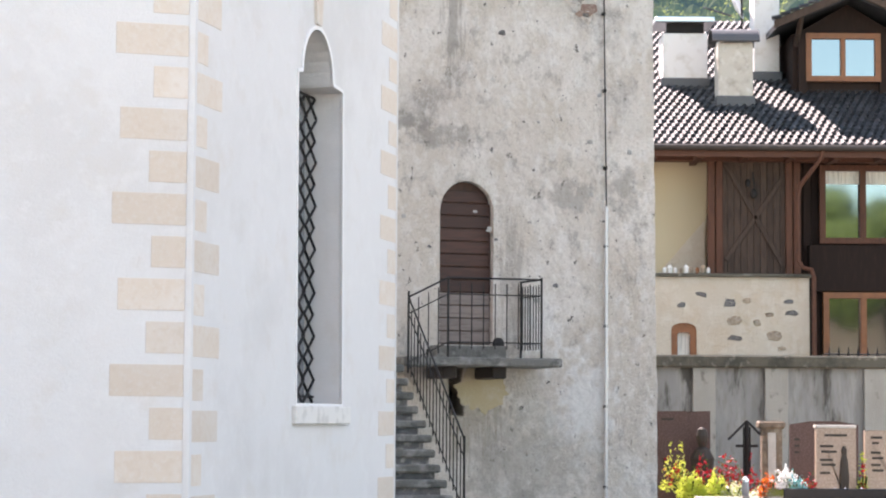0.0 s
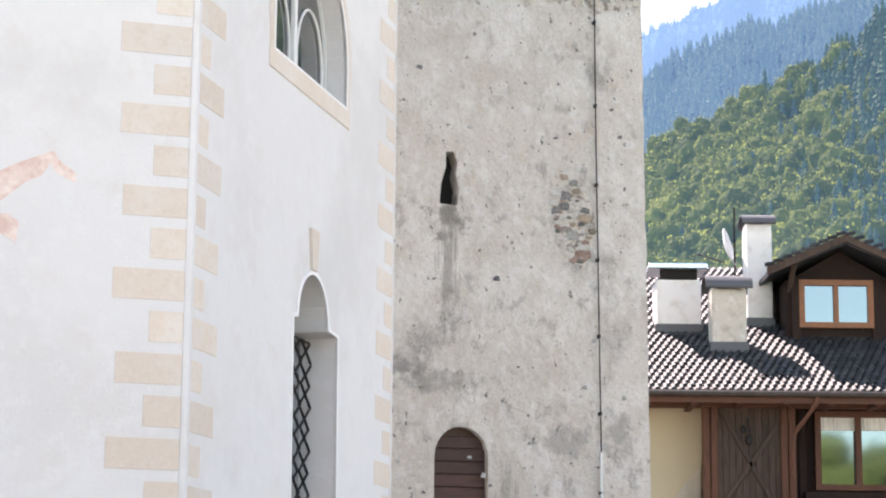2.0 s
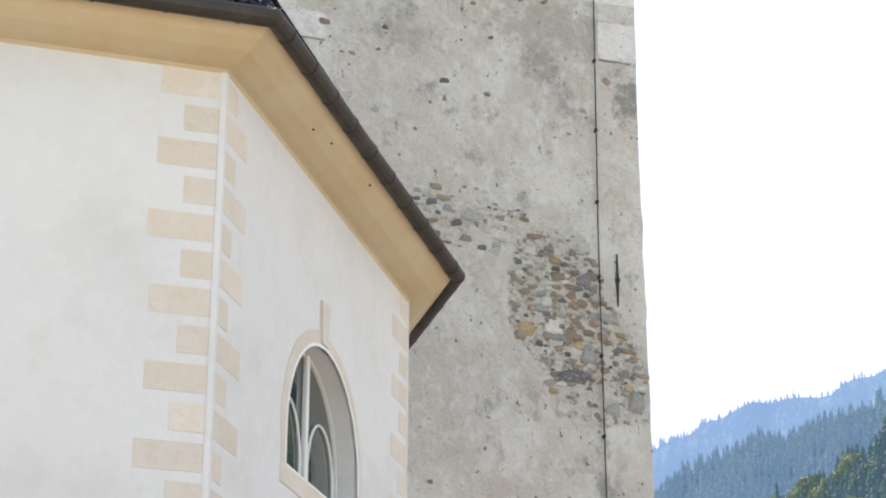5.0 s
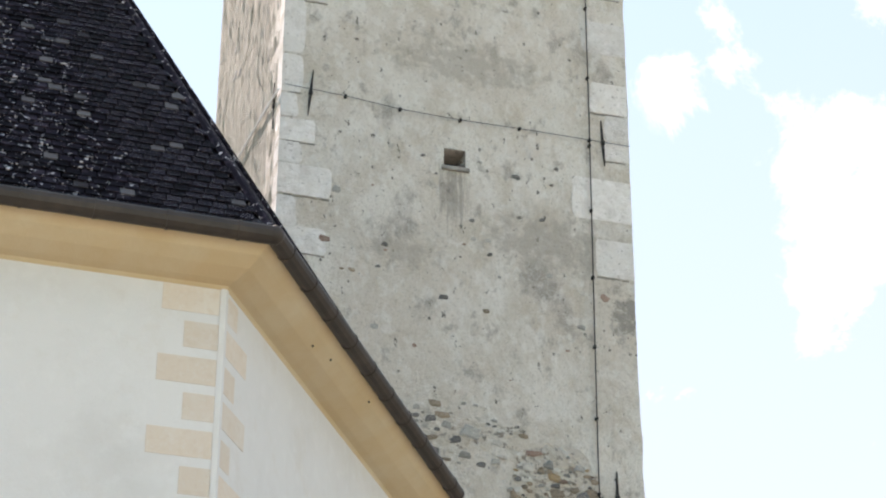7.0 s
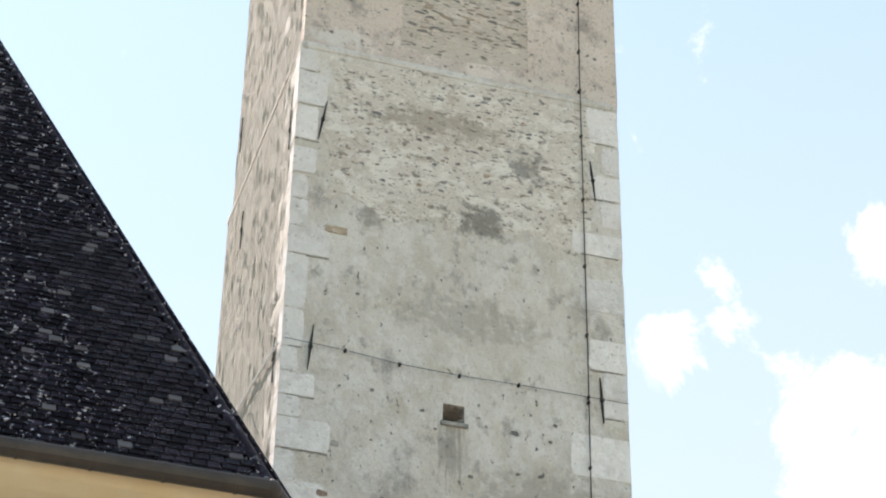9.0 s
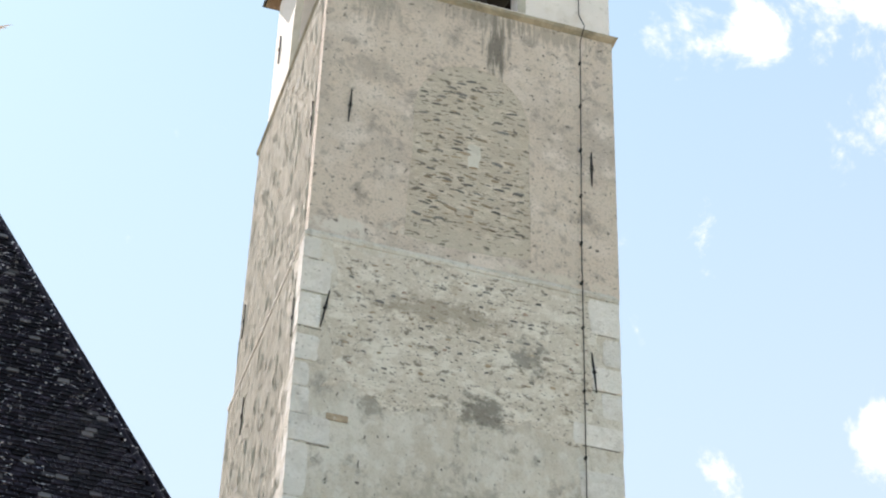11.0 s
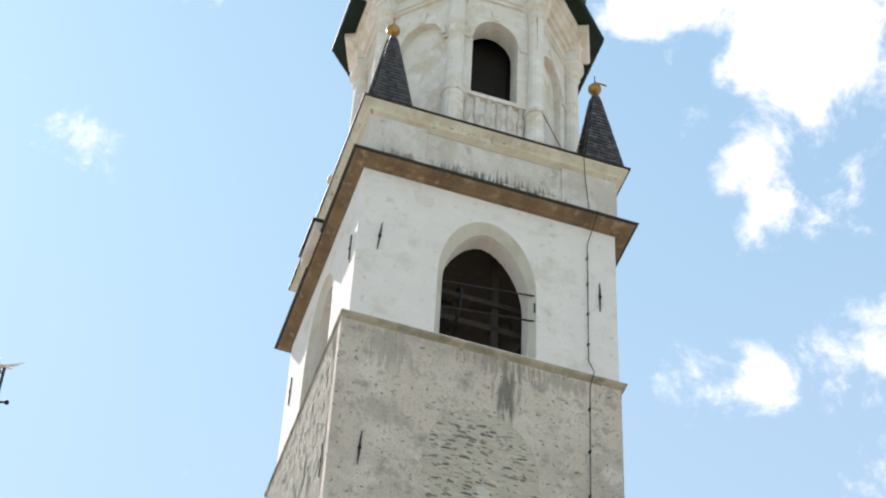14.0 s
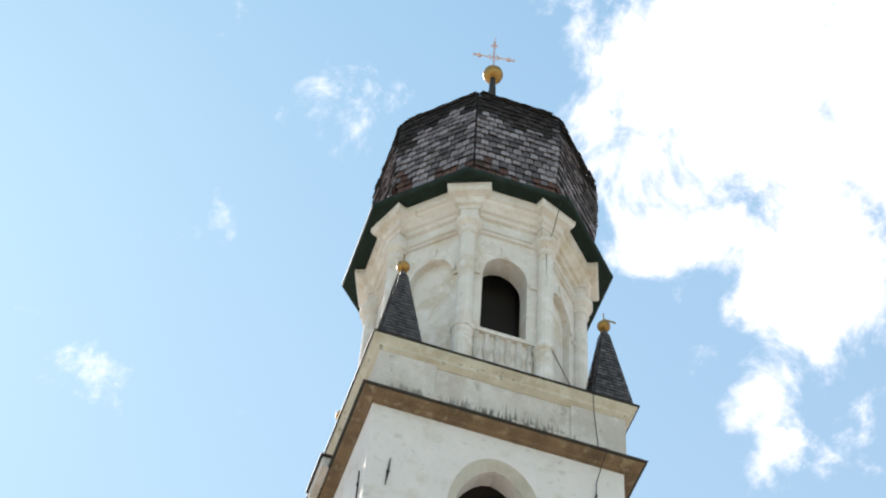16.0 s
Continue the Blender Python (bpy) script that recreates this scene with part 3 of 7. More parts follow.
def leafy(mat, color, share=0.5):
    """Thin leaves and petals: part of the light passes through them."""
    nt = mat.node_tree
    b, out = nt.nodes["Principled BSDF"], nt.nodes["Material Output"]
    t, m = nt.nodes.new("ShaderNodeBsdfTranslucent"), nt.nodes.new("ShaderNodeMixShader")
    t.inputs["Color"].default_value = (*color, 1)
    m.inputs[0].default_value = share
    nt.links.new(b.outputs[0], m.inputs[1])
    nt.links.new(t.outputs[0], m.inputs[2])
    nt.links.new(m.outputs[0], out.inputs["Surface"])
    return mat


M_LEAF = leafy(material("leaf_yellow_green", (0.42, 0.48, 0.07), 0.6, isl=0.3), (0.6, 0.68, 0.1))
M_LEAF2 = leafy(material("leaf_green", (0.05, 0.09, 0.025), 0.6, isl=0.4), (0.1, 0.16, 0.03), 0.35)
M_RED = leafy(material("petal_red", (0.36, 0.01, 0.02), 0.6, isl=0.4), (0.42, 0.01, 0.02), 0.35)
M_SAGE = leafy(material("leaf_sage", (0.42, 0.47, 0.22), 0.6, isl=0.3), (0.55, 0.6, 0.25))
M_ORP = leafy(material("petal_orange", (0.7, 0.13, 0.02), 0.6, isl=0.4), (0.8, 0.16, 0.02))
M_PETW = leafy(material("petal_white", (0.75, 0.75, 0.74), 0.6, isl=0.2), (0.8, 0.8, 0.78))
M_PETB = material("petal_turquoise", (0.2, 0.48, 0.48), 0.6, isl=0.3)
# yellow-green noise patches paint sunlit highlights onto the crowns
M_TREE = leafy(haze_glow(material("broadleaf", (0.085, 0.105, 0.03), 0.8, spots=[((0.24, 0.25, 0.07), 0.02, 0.5, 0.6, 0.85), ((0.03, 0.05, 0.025), 0.04, 0.5, 0.6, 0.85)], isl=0.3, spec=0.05), (0.14, 0.33, 0.5), 0.12), (0.26, 0.3, 0.07), 0.45)
# bluish emission on every hill wood and soil paints haze, stronger with distance
M_TREE2 = haze_glow(material("conifer_near", (0.035, 0.058, 0.028), 0.85, isl=0.4, spec=0.05), (0.15, 0.34, 0.5), 0.1)
M_TREEMID = haze_glow(material("conifer_mid", (0.06, 0.085, 0.045), 0.85, isl=0.4, spec=0.05), (0.2, 0.42, 0.7), 0.17)
M_TREEFAR = haze_glow(material("conifer_far", (0.03, 0.06, 0.05), 0.9, isl=0.2, spec=0.0), (0.27, 0.5, 0.82), 0.29)
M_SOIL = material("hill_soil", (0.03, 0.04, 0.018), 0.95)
M_SOILNEAR = haze_glow(material("hill_soil_near", (0.015, 0.025, 0.012), 0.95, spec=0.0), (0.14, 0.32, 0.48), 0.055)
M_SOILMID = haze_glow(material("hill_soil_mid", (0.03, 0.04, 0.025), 0.95, spec=0.0), (0.18, 0.38, 0.68), 0.15)
M_SOILFAR = haze_glow(material("hill_soil_far", (0.03, 0.05, 0.04), 0.95, spec=0.0), (0.27, 0.5, 0.82), 0.28)
M_STARGOLD = material("dull_gilt", (0.22, 0.12, 0.09), 0.4, 0.7)
M_SQTREE = material("square_leaf", (0.08, 0.13, 0.03), 0.7, isl=0.35, spec=0.2)
M_PANE = material("milky_old_glass", (0.3, 0.31, 0.32), 0.15, spots=[((0.2, 0.2, 0.21), 3, 0.45, 0.6, 0.7)], spec=0.6)
M_SILL = material("pale_sill_stone", (0.7, 0.685, 0.65), 0.9, spots=[((0.5, 0.49, 0.46), 6, 0.5, 0.64, 0.7)], bump=0.01)

# ================= ground and the closing of the place =================
bm = BM()
lathe(bm, [[(x * r, y * r, -0.02 * (r > 500)) for x, y in ngon(48, 1.0)] for r in (0.5, 20, 60, 300, 3800)])
tagged(put("ground", bm, M_GROUND), "pale gravel and grass churchyard ground", "ground", kind="structure")
# walls behind the camera, added to bounce warm fill onto the shaded fronts
bm = BM()
for x0, x1, h in ((-40, -14, 9.0), (-13.5, 4, 10.5), (4.5, 24, 8.5), (24.5, 45, 10.0)):
    box(bm, x0, x1, -26, -25, 0, h)
tagged(put("wall_south", bm, M_PLASTER), "unseen pale plaster walls that bounce light across the square", "wall", kind="structure")

# ================= pieces: shared small meshes =================
def unit_tile(mat, name, round_end=0.0):
    """A flat tile 1 x 1 x 1 about its upper edge's middle, hanging down along -y."""
    bm = BM()
    ring = [(-0.48, 0.0), (-0.48, -1.0 + round_end), (-0.3 if round_end else -0.48, -1.0), (0.3 if round_end else 0.48, -1.0), (0.48, -1.0 + round_end), (0.48, 0.0)]
    if not round_end:
        ring = [ring[0], ring[1], ring[4], ring[5]]
    prism(bm, ring, 0.0, 1.0)
    return mesh_of(bm, name, mat)


def tile_matrix(p, ux, uy, w, h, thick, lift=0.02):
    """p: upper middle of the tile; ux across, uy up the slope. The lower end stands proud by lift."""
    up = (uy * h + ux.cross(uy) * -lift).normalized()
    nz = ux.cross(up)
    return Matrix(((ux.x * w, up.x * h, nz.x * thick, p.x), (ux.y * w, up.y * h, nz.y * thick, p.y), (ux.z * w, up.z * h, nz.z * thick, p.z), (0, 0, 0, 1)))


def joined(name, me, mats, mat, parent, label=""):
    """All the tiles that are too many to be parts, in one mesh."""
    v = np.array([tuple(q.co) for q in me.vertices] if len(me.vertices) else [])
    f = [tuple(p.vertices) for p in me.polygons]
    vs, fs = [], []
    for m in mats:
        a = np.array(m)
        vs.append(v @ a[:3, :3].T + a[:3, 3])
        k = (len(vs) - 1) * len(v)
        fs += [tuple(i + k for i in q) for q in f]
    out = bpy.data.meshes.new(name)
    out.from_pydata(np.concatenate(vs).tolist(), [], fs)
    out.materials.append(mat)
    ob = new(name, out)
    ob.parent = parent
    return tagged(ob, label, kind="stuff")


rng = random.Random(7)


def rock_mesh(name, mat, seed):
    r = random.Random(seed)
    bm = BM()
    rings = []
    n = r.choice((6, 7, 8))
    turns = [2 * math.pi * (i + r.uniform(-0.3, 0.3)) / n for i in range(n)]
    cut = [r.uniform(0.37, 0.57) / (abs(math.cos(a)) ** 3.2 + abs(math.sin(a)) ** 3.2) ** 0.3125 for a in turns]
    for y, s in ((0.5, 0.85), (0.0, 1.0), (-0.22, 0.95), (-0.36, 0.6)):
        rings.append([(s * c * math.cos(a), y + r.uniform(-0.06, 0.06), s * c * math.sin(a)) for a, c in zip(turns, cut)])
    lathe(bm, rings)
    return mesh_of(bm, name, mat)


ROCKS = {}
for key, mat in (("grey", M_ST_GREY), ("brown", M_ST_BROWN), ("red", M_ST_RED), ("dark", M_ST_DARK), ("pale", M_ST_PALE), ("ochre", M_ST_OCHRE)):
    ROCKS[key] = [rock_mesh("stone_" + key, mat, 10 + i + len(key) * 7) for i in range(4)]


def stones(parent, inside, x0, x1, z0, z1, count, size, kinds, y, flat=0.55, depth=0.05, gap=0.85, seed=1, loose=999):
    """Stones that show through the render: scattered over a stretch of wall where inside(x, z) holds."""
    r = random.Random(seed)
    done, rest = [], {}
    for _ in range(count * 14):
        if len(done) >= count:
            break
        x, z = r.uniform(x0, x1), r.uniform(z0, z1)
        w = r.uniform(*size) * (0.75 + 0.5 * r.random())
        h = w * r.uniform(flat * 0.7, flat * 1.35)
        if not inside(x, z) or any(abs(x - a) < gap * (w + c) / 2 and abs(z - b) < gap * (h + d) / 2 for a, b, c, d in done):
            continue
        done.append((x, z, w, h))
        me = r.choice(ROCKS[r.choice(kinds)])
        m = Matrix.Translation((x, y, z)) @ Matrix.Rotation(r.uniform(-0.25, 0.25), 4, "Y") @ Matrix.Diagonal((w, depth * r.uniform(0.7, 1.5), h, 1))
        if len(done) <= loose:
            piece("stone", me, m, parent)
        else:
            rest.setdefault(me.name, (me, []))[1].append(m)
    for me, mats in rest.values():
        joined("rubble", me, mats, me.materials[0], parent)


def blot(cx, cz, rx, rz, seed, n=40, rough=0.3):
    """A ragged closed outline."""
    return [(cx + rx * (1 + rough * noise.noise((3 * math.cos(a), 3 * math.sin(a), seed)) + rough * 0.6 * noise.noise((9 * math.cos(a), 9 * math.sin(a), seed))) * math.cos(a),
             cz + rz * (1 + rough * noise.noise((3 * math.cos(a), 3 * math.sin(a), seed)) + rough * 0.6 * noise.noise((9 * math.cos(a), 9 * math.sin(a), seed))) * math.sin(a)) for a in [2 * math.pi * i / n for i in range(n)]]


def plate(name, loops, y, t, mat, parent, label=""):
    bm = BM()
    for loop in loops:
        panel(bm, loop, [], y - t, y + 0.02)
    return part(name, bm, mat, parent, label)


def ragged(loop, amount=0.07, step=5):
    """The outline with uneven bites out of it."""
    out = []
    for (xa, za), (xb, zb) in zip(loop, loop[1:] + loop[:1]):
        for k in range(step):
            x, z = xa + (xb - xa) * k / step, za + (zb - za) * k / step
            out.append((min(2.91, x + amount * noise.noise((x * 4, z * 4, 1.0)) + 0.5 * amount * noise.noise((x * 13, z * 13, 2.0))), z + amount * noise.noise((x * 4, z * 4, 5.0)) + 0.5 * amount * noise.noise((x * 13, z * 13, 6.0))))
    return out


def within(loop, x, z):
    hit = False
    for (xa, za), (xb, zb) in zip(loop, loop[1:] + loop[:1]):
        if (za > z) != (zb > z) and x < xa + (xb - xa) * (z - za) / (zb - za):
            hit = not hit
    return hit


# ================= bell tower =================
TOWER = pose(-0.60, 32.72, 0, 0, 0, 17)
tower = thing("bell_tower", TOWER, "tall stone bell tower with weathered grey lime render", "bell tower")
HW = 2.92
DOOR = arch(-0.16, 0.62, 2.62, 4.46, 4.89, 12)
SLIT = [(-0.12, 8.02), (0.14, 8.0), (0.17, 8.25), (0.12, 8.45), (0.14, 8.62), (0.09, 8.78), (-0.03, 8.77), (-0.03, 8.55), (-0.1, 8.3)]
HOLE = rect(-0.26, 0.1, 18.62, 18.95)
PIT = [(-0.02, 1.66), (0.2, 1.64), (0.22, 1.95), (0.16, 2.1), (0.2, 2.3), (-0.02, 2.3)]
bm = BM()
edge_l = [(-HW - 0.02 * rng.random(), z) for z in np.linspace(25.62, 0, 110)]
edge_r = [(float(np.interp(z, (0, 3.5, 10.4, 15.6, 25.6), (3.08, 3.05, 2.97, 2.9, 2.89))) + 0.025 * noise.noise((z * 2.2, 1.0, 4.0)) + 0.012 * rng.random(), z) for z in np.linspace(0, 25.62, 110)]
panel(bm, edge_r + edge_l, [DOOR, SLIT, HOLE, PIT], -HW, -HW + 0.9)
front = part("wall", bm, M_TOWER, tower, "weathered grey rendered front wall")
BACK, UBACK = 2.78, 2.62
for x0, x1, y0, y1 in ((-HW, -HW + 0.9, -HW + 0.9, BACK), (HW - 0.94, HW - 0.04, -HW + 0.9, BACK), (-HW + 0.9, HW - 0.94, BACK - 0.9, BACK)):
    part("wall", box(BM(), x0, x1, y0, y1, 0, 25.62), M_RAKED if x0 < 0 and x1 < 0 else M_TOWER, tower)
part("floor_slab", box(BM(), -HW + 0.9, HW - 0.9, -HW + 0.9, HW - 0.9, 25.0, 25.5), M_TOWER, tower)
# the upper shaft stands back behind a thin weathered ledge
UP = 2.87
bm = BM()
lathe(bm, [[(-q, -q, z), (q - 0.03, -q, z), (q - 0.03, q - 0.16, z), (-q, q - 0.16, z)] for q, z in ((HW + 0.015, 25.55), (HW + 0.02, 25.62), (UP, 25.74))])
part("ledge", bm, M_TOWER, tower)
RECESS = [(x + 0.03 * noise.noise((x * 3, z * 3, 1)), z + 0.05 * noise.noise((x * 3, z * 3, 2))) for x, z in [(-1.13, 26.1), (-0.4, 26.0), (0.5, 26.05), (1.25, 26.15), (1.25, 27.0), (1.22, 28.0)] + arch(-1.05, 1.22, 28.8, 29.2, 30.55, 18)[2:] + [(-1.03, 28.2), (-1.1, 27.2)]]
bm = BM()
panel(bm, rect(-UP, UP + 0.07, 25.7, 32.2), [RECESS], -UP, -UP + 0.025)
panel(bm, rect(-UP, UP + 0.07, 25.7, 32.2), [], -UP + 0.025, -UP + 0.9)
upper = part("wall", bm, M_TOWER2, tower, "beige rendered upper front wall")
for x0, x1, y0, y1 in ((-UP, -UP + 0.9, -UP + 0.9, UBACK), (UP - 0.83, UP + 0.07, -UP + 0.9, UBACK), (-UP + 0.9, UP - 0.83, UBACK - 0.9, UBACK)):
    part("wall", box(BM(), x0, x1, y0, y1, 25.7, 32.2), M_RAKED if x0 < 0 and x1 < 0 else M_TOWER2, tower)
blocked = part("blocked_opening", panel(BM(), RECESS, [], -UP + 0.005, -UP + 0.024), M_RUBBLE, tower, "rubble filling of a walled-up arched opening")
stones(blocked, lambda x, z: abs(x - 0.06) < 1.0 and z < 30.2 - 0.6 * (x - 0.06) ** 2, -1.0, 1.1, 26.5, 30.35, 150, (0.06, 0.26), ("dark", "brown", "dark"), -UP + 0.008, 0.26, 0.03, 0.85, 3)
plate("plaster_patch", [ragged(rect(0.02, 0.26, 28.0, 28.55), 0.06, 8)], -UP + 0.005, 0.005, M_ST_PALE, blocked)
# raw patches where the render has fallen
PATCH = [(0.86, 13.83), (0.77, 13.1), (0.82, 12.44), (1.16, 12.04), (1.34, 11.71), (1.47, 11.2), (1.82, 11.15), (2.26, 11.06), (2.88, 11.21), (2.9, 11.83), (2.65, 12.6), (2.3, 13.19), (2.03, 13.98), (1.4, 14.17)]
SMALL = [(1.62, 8.63), (1.57, 8.13), (1.61, 7.56), (2.03, 7.18), (2.22, 7.84), (2.14, 8.33), (1.79, 8.52)]
for loop in (ragged(SMALL), ragged(PATCH, 0.14), blot(0.15, 14.12, 0.6, 0.22, 8.0, 40, 0.7)):
    plate("bare_masonry", [loop], -HW, 0.005, M_MORTAR, front, "patch of bare rubble masonry where the render fell off")
# the large stones that stand out: kind, place and size
for kind, x, z, w, h in (("grey", 0.16, 14.13, 0.37, 0.21), ("red", 1.16, 13.91, 0.27, 0.11), ("brown", 1.52, 13.31, 0.25, 0.16), ("dark", 1.94, 13.29, 0.24, 0.22), ("brown", 1.89, 12.93, 0.22, 0.17),
                         ("grey", 2.28, 12.73, 0.52, 0.16), ("ochre", 1.01, 12.45, 0.31, 0.27), ("brown", 1.72, 12.41, 0.22, 0.18), ("grey", 1.99, 12.1, 0.31, 0.24), ("dark", 1.71, 11.76, 0.62, 0.24),
                         ("grey", 2.73, 11.45, 0.3, 0.37), ("grey", 1.26, 12.77, 0.36, 0.16), ("pale", 1.44, 12.51, 0.35, 0.3), ("red", 1.83, 12.59, 0.16, 0.11), ("grey", 2.38, 11.31, 0.22, 0.22),
                         ("brown", 0.84, 13.24, 0.1, 0.18), ("pale", 1.55, 11.25, 0.21, 0.19), ("red", 2.02, 7.4, 0.26, 0.2), ("dark", 1.76, 8.25, 0.2, 0.16), ("brown", 2.05, 7.95, 0.24, 0.14)):
    piece("stone", ROCKS[kind][int(x * 37) % 4], Matrix.Translation((x, -HW, z)) @ Matrix.Rotation(0.12 * math.sin(z * 9), 4, "Y") @ Matrix.Diagonal((w, 0.07, h, 1)), front)
stones(front, lambda x, z: within(SMALL, x, z), 1.5, 2.3, 7.1, 8.7, 46, (0.06, 0.2), ("dark", "brown", "red", "grey", "pale", "pale"), -HW, 0.6, 0.05, 0.66, 4)
stones(front, lambda x, z: within(PATCH, x, z) and (x > 1.25 or z > 12.2) and 11.5 < z < 13.75, 0.7, 2.9, 11.0, 14.2, 175, (0.06, 0.22), ("brown", "grey", "dark", "brown", "red", "pale", "pale", "ochre"), -HW, 0.62, 0.06, 0.7, 5, 130)
stones(front, lambda x, z: within(PATCH, x, z), 0.7, 2.9, 11.0, 14.2, 40, (0.04, 0.1), ("dark", "grey", "pale", "dark"), -HW, 0.6, 0.045, 0.7, 55, 0)
stones(front, lambda x, z: ((x - 0.1) / 0.95) ** 2 + ((z - 14.15) / 0.55) ** 2 < 1, -0.9, 1.1, 13.5, 14.8, 34, (0.05, 0.2), ("grey", "dark", "brown", "pale"), -HW, 0.5, 0.04, 0.85, 6)
stones(front, lambda x, z: True, -2.3, 2.6, 14.8, 19.0, 34, (0.05, 0.16), ("brown", "dark", "red", "grey"), -HW, 0.6, 0.04, 1.0, 7)
stones(front, lambda x, z: True, -1.4, 2.7, 3.2, 11.2, 46, (0.03, 0.1), ("dark", "grey"), -HW, 0.7, 0.03, 1.0, 8, 0)
band = [(x, 22.4 + 0.45 * noise.noise((x * 1.3, 0, 5)) + 0.12 * noise.noise((x * 7, 0, 6))) for x in np.linspace(-2.35, 2.4, 60)] + [(x, 25.5) for x in (2.4, -2.35)]
band = plate("coarse_render", [ragged(band[:60:4] + [(2.42, 23.4), (2.3, 24.1), (2.5, 24.8), (2.35, 25.5), (0.8, 25.44), (-0.8, 25.5), (-2.45, 25.42), (-2.3, 24.6), (-2.5, 23.9), (-2.3, 23.2)], 0.12, 4)], -HW, 0.008, M_BAND, front, "coarse pitted render with small stones showing")
stones(band, lambda x, z: z > 23.0, -2.2, 2.3, 22.9, 25.4, 110, (0.04, 0.12), ("brown", "dark", "dark", "red"), -HW - 0.002, 0.5, 0.03, 1.0, 9, 50)
stones(band, lambda x, z: True, -1.9, 1.6, 23.9, 25.2, 34, (0.08, 0.2), ("brown", "dark", "dark"), -HW - 0.002, 0.3, 0.025, 1.1, 19)
plate("brick", [rect(-2.32, -1.95, 21.8, 21.93)], -HW, 0.02, M_ST_BROWN, front)
# pale corner blocks: lower and upper edge, width on the front
LEFT = [(16.72, 17.16, 0.78), (17.14, 17.66, 0.3), (17.7, 18.23, 0.83), (18.25, 18.62, 0.35), (18.65, 19.05, 0.56), (19.07, 19.5, 0.27), (19.53, 20.21, 0.33), (20.25, 21.26, 0.34), (21.28, 21.8, 0.68), (21.82, 22.34, 0.3), (22.37, 22.84, 0.27), (22.9, 23.41, 0.4), (23.6, 24.29, 0.4), (24.34, 25.02, 0.5), (25.06, 25.5, 0.3)]
RIGHT = [(17.06, 17.72, 0.66), (18.06, 18.82, 1.04), (19.19, 19.54, 0.46), (19.57, 20.04, 0.44), (20.07, 20.65, 0.68), (21.22, 21.84, 0.82), (22.35, 22.78, 0.92), (22.97, 23.5, 0.4), (23.54, 24.03, 0.58), (24.1, 24.68, 0.36), (24.76, 25.5, 0.6)]
for sgn, blocks in ((-1, LEFT), (1, RIGHT)):
    for k, (z0, z1, w) in enumerate(blocks):
        bm = BM()
        inner = [((HW - w + 0.05 * noise.noise((z0 * 3 + 2 * f, w * 9, 1.0)) + (0.04 if f in (0, 1) else 0.0)), z0 + (z1 - z0) * f) for f in (0, 0.15, 0.4, 0.65, 0.88, 1)]
        outer = [(HW + 0.012 - 0.03 * (sgn > 0) + 0.012 * noise.noise((z0 + f * 3, 7.0, 2.0)), z0 + (z1 - z0) * f) for f in (1, 0.6, 0.3, 0)]
        ring = [(sgn * x, z + 0.012 * noise.noise((x * 8, z * 5, 3.0))) for x, z in inner + outer]
        proud = 0.006 + 0.014 * rng.random()
        panel(bm, ring, [], -HW - proud, -HW + 0.3)
        piece("corner_stone", mesh_of(bm, "corner_stone", M_QUOIN), Matrix.Identity(4), front)
        # a dark plate paints the shadow of an open joint where the render has come away below the block
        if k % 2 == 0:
            plate("open_joint", [ragged([(sgn * (HW - w), z0 - 0.035), (sgn * (HW - 0.1), z0 - 0.03), (sgn * (HW - 0.1), z0 - 0.002), (sgn * (HW - w), z0 - 0.002)], 0.02, 8)], -HW, 0.003, M_JOINT_SHADE, front)
# side wall: rough courses in raking light
left_wall = [o for o in tower.children if o.name.startswith("wall") and o.data.materials[0] == M_RAKED]
side = left_wall[0]
for z0, z1, h in ((13.0, 25.5, HW), (25.75, 32.15, UP)):
    ny, nz = 150, int((z1 - z0) / 0.07)
    bm = BM()
    grid = [[bm.verts.new((-h - 0.004 - 0.022 * max(0.0, 0.6 * noise.noise((y * 4.0, z * 1.5, 3.0)) + noise.noise((y * 11.0, z * 3.0, 8.0)) + 0.3) * min(1, i / 2, (ny - i) / 2, j / 2, (nz - j) / 2), y, z))
             for i in range(ny + 1) for y in [-h + 0.25 + (2 * h - 0.47) * i / ny]] for j in range(nz + 1) for z in [z0 + (z1 - z0) * j / nz]]
    for j in range(nz):
        for i in range(ny):
            bm.faces.new((grid[j][i + 1], grid[j][i], grid[j + 1][i], grid[j + 1][i + 1]))
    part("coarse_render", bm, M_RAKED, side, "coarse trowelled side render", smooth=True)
r = random.Random(21)
for i in range(45):
    y, z, s = r.uniform(-2.2, 2.5), r.uniform(14.5, 32), r.uniform(0.1, 0.4)
    if 25.3 < z < 26:
        continue
    piece("stone", r.choice(ROCKS[r.choice(("brown", "grey", "pale"))]), Matrix.Translation((-HW if z < 25.5 else -UP, y, z)) @ Matrix.Rotation(-math.pi / 2, 4, "Z") @ Matrix.Diagonal((s, 0.05, s * r.uniform(0.4, 1.1), 1)), side)
# wall anchors
def anchor_mesh():
    bm = BM()
    lathe(bm, [[(x * w, y, z) for x, y in ((-1, -0.03), (1, -0.03), (1, 0.02), (-1, 0.02))] for w, z in ((0.005, -0.42), (0.015, -0.2), (0.021, 0), (0.015, 0.2), (0.005, 0.42))])
    box(bm, -0.032, 0.032, -0.045, 0.02, -0.025, 0.025)
    return mesh_of(bm, "wall_anchor", M_IRON)
ANCHOR = anchor_mesh()
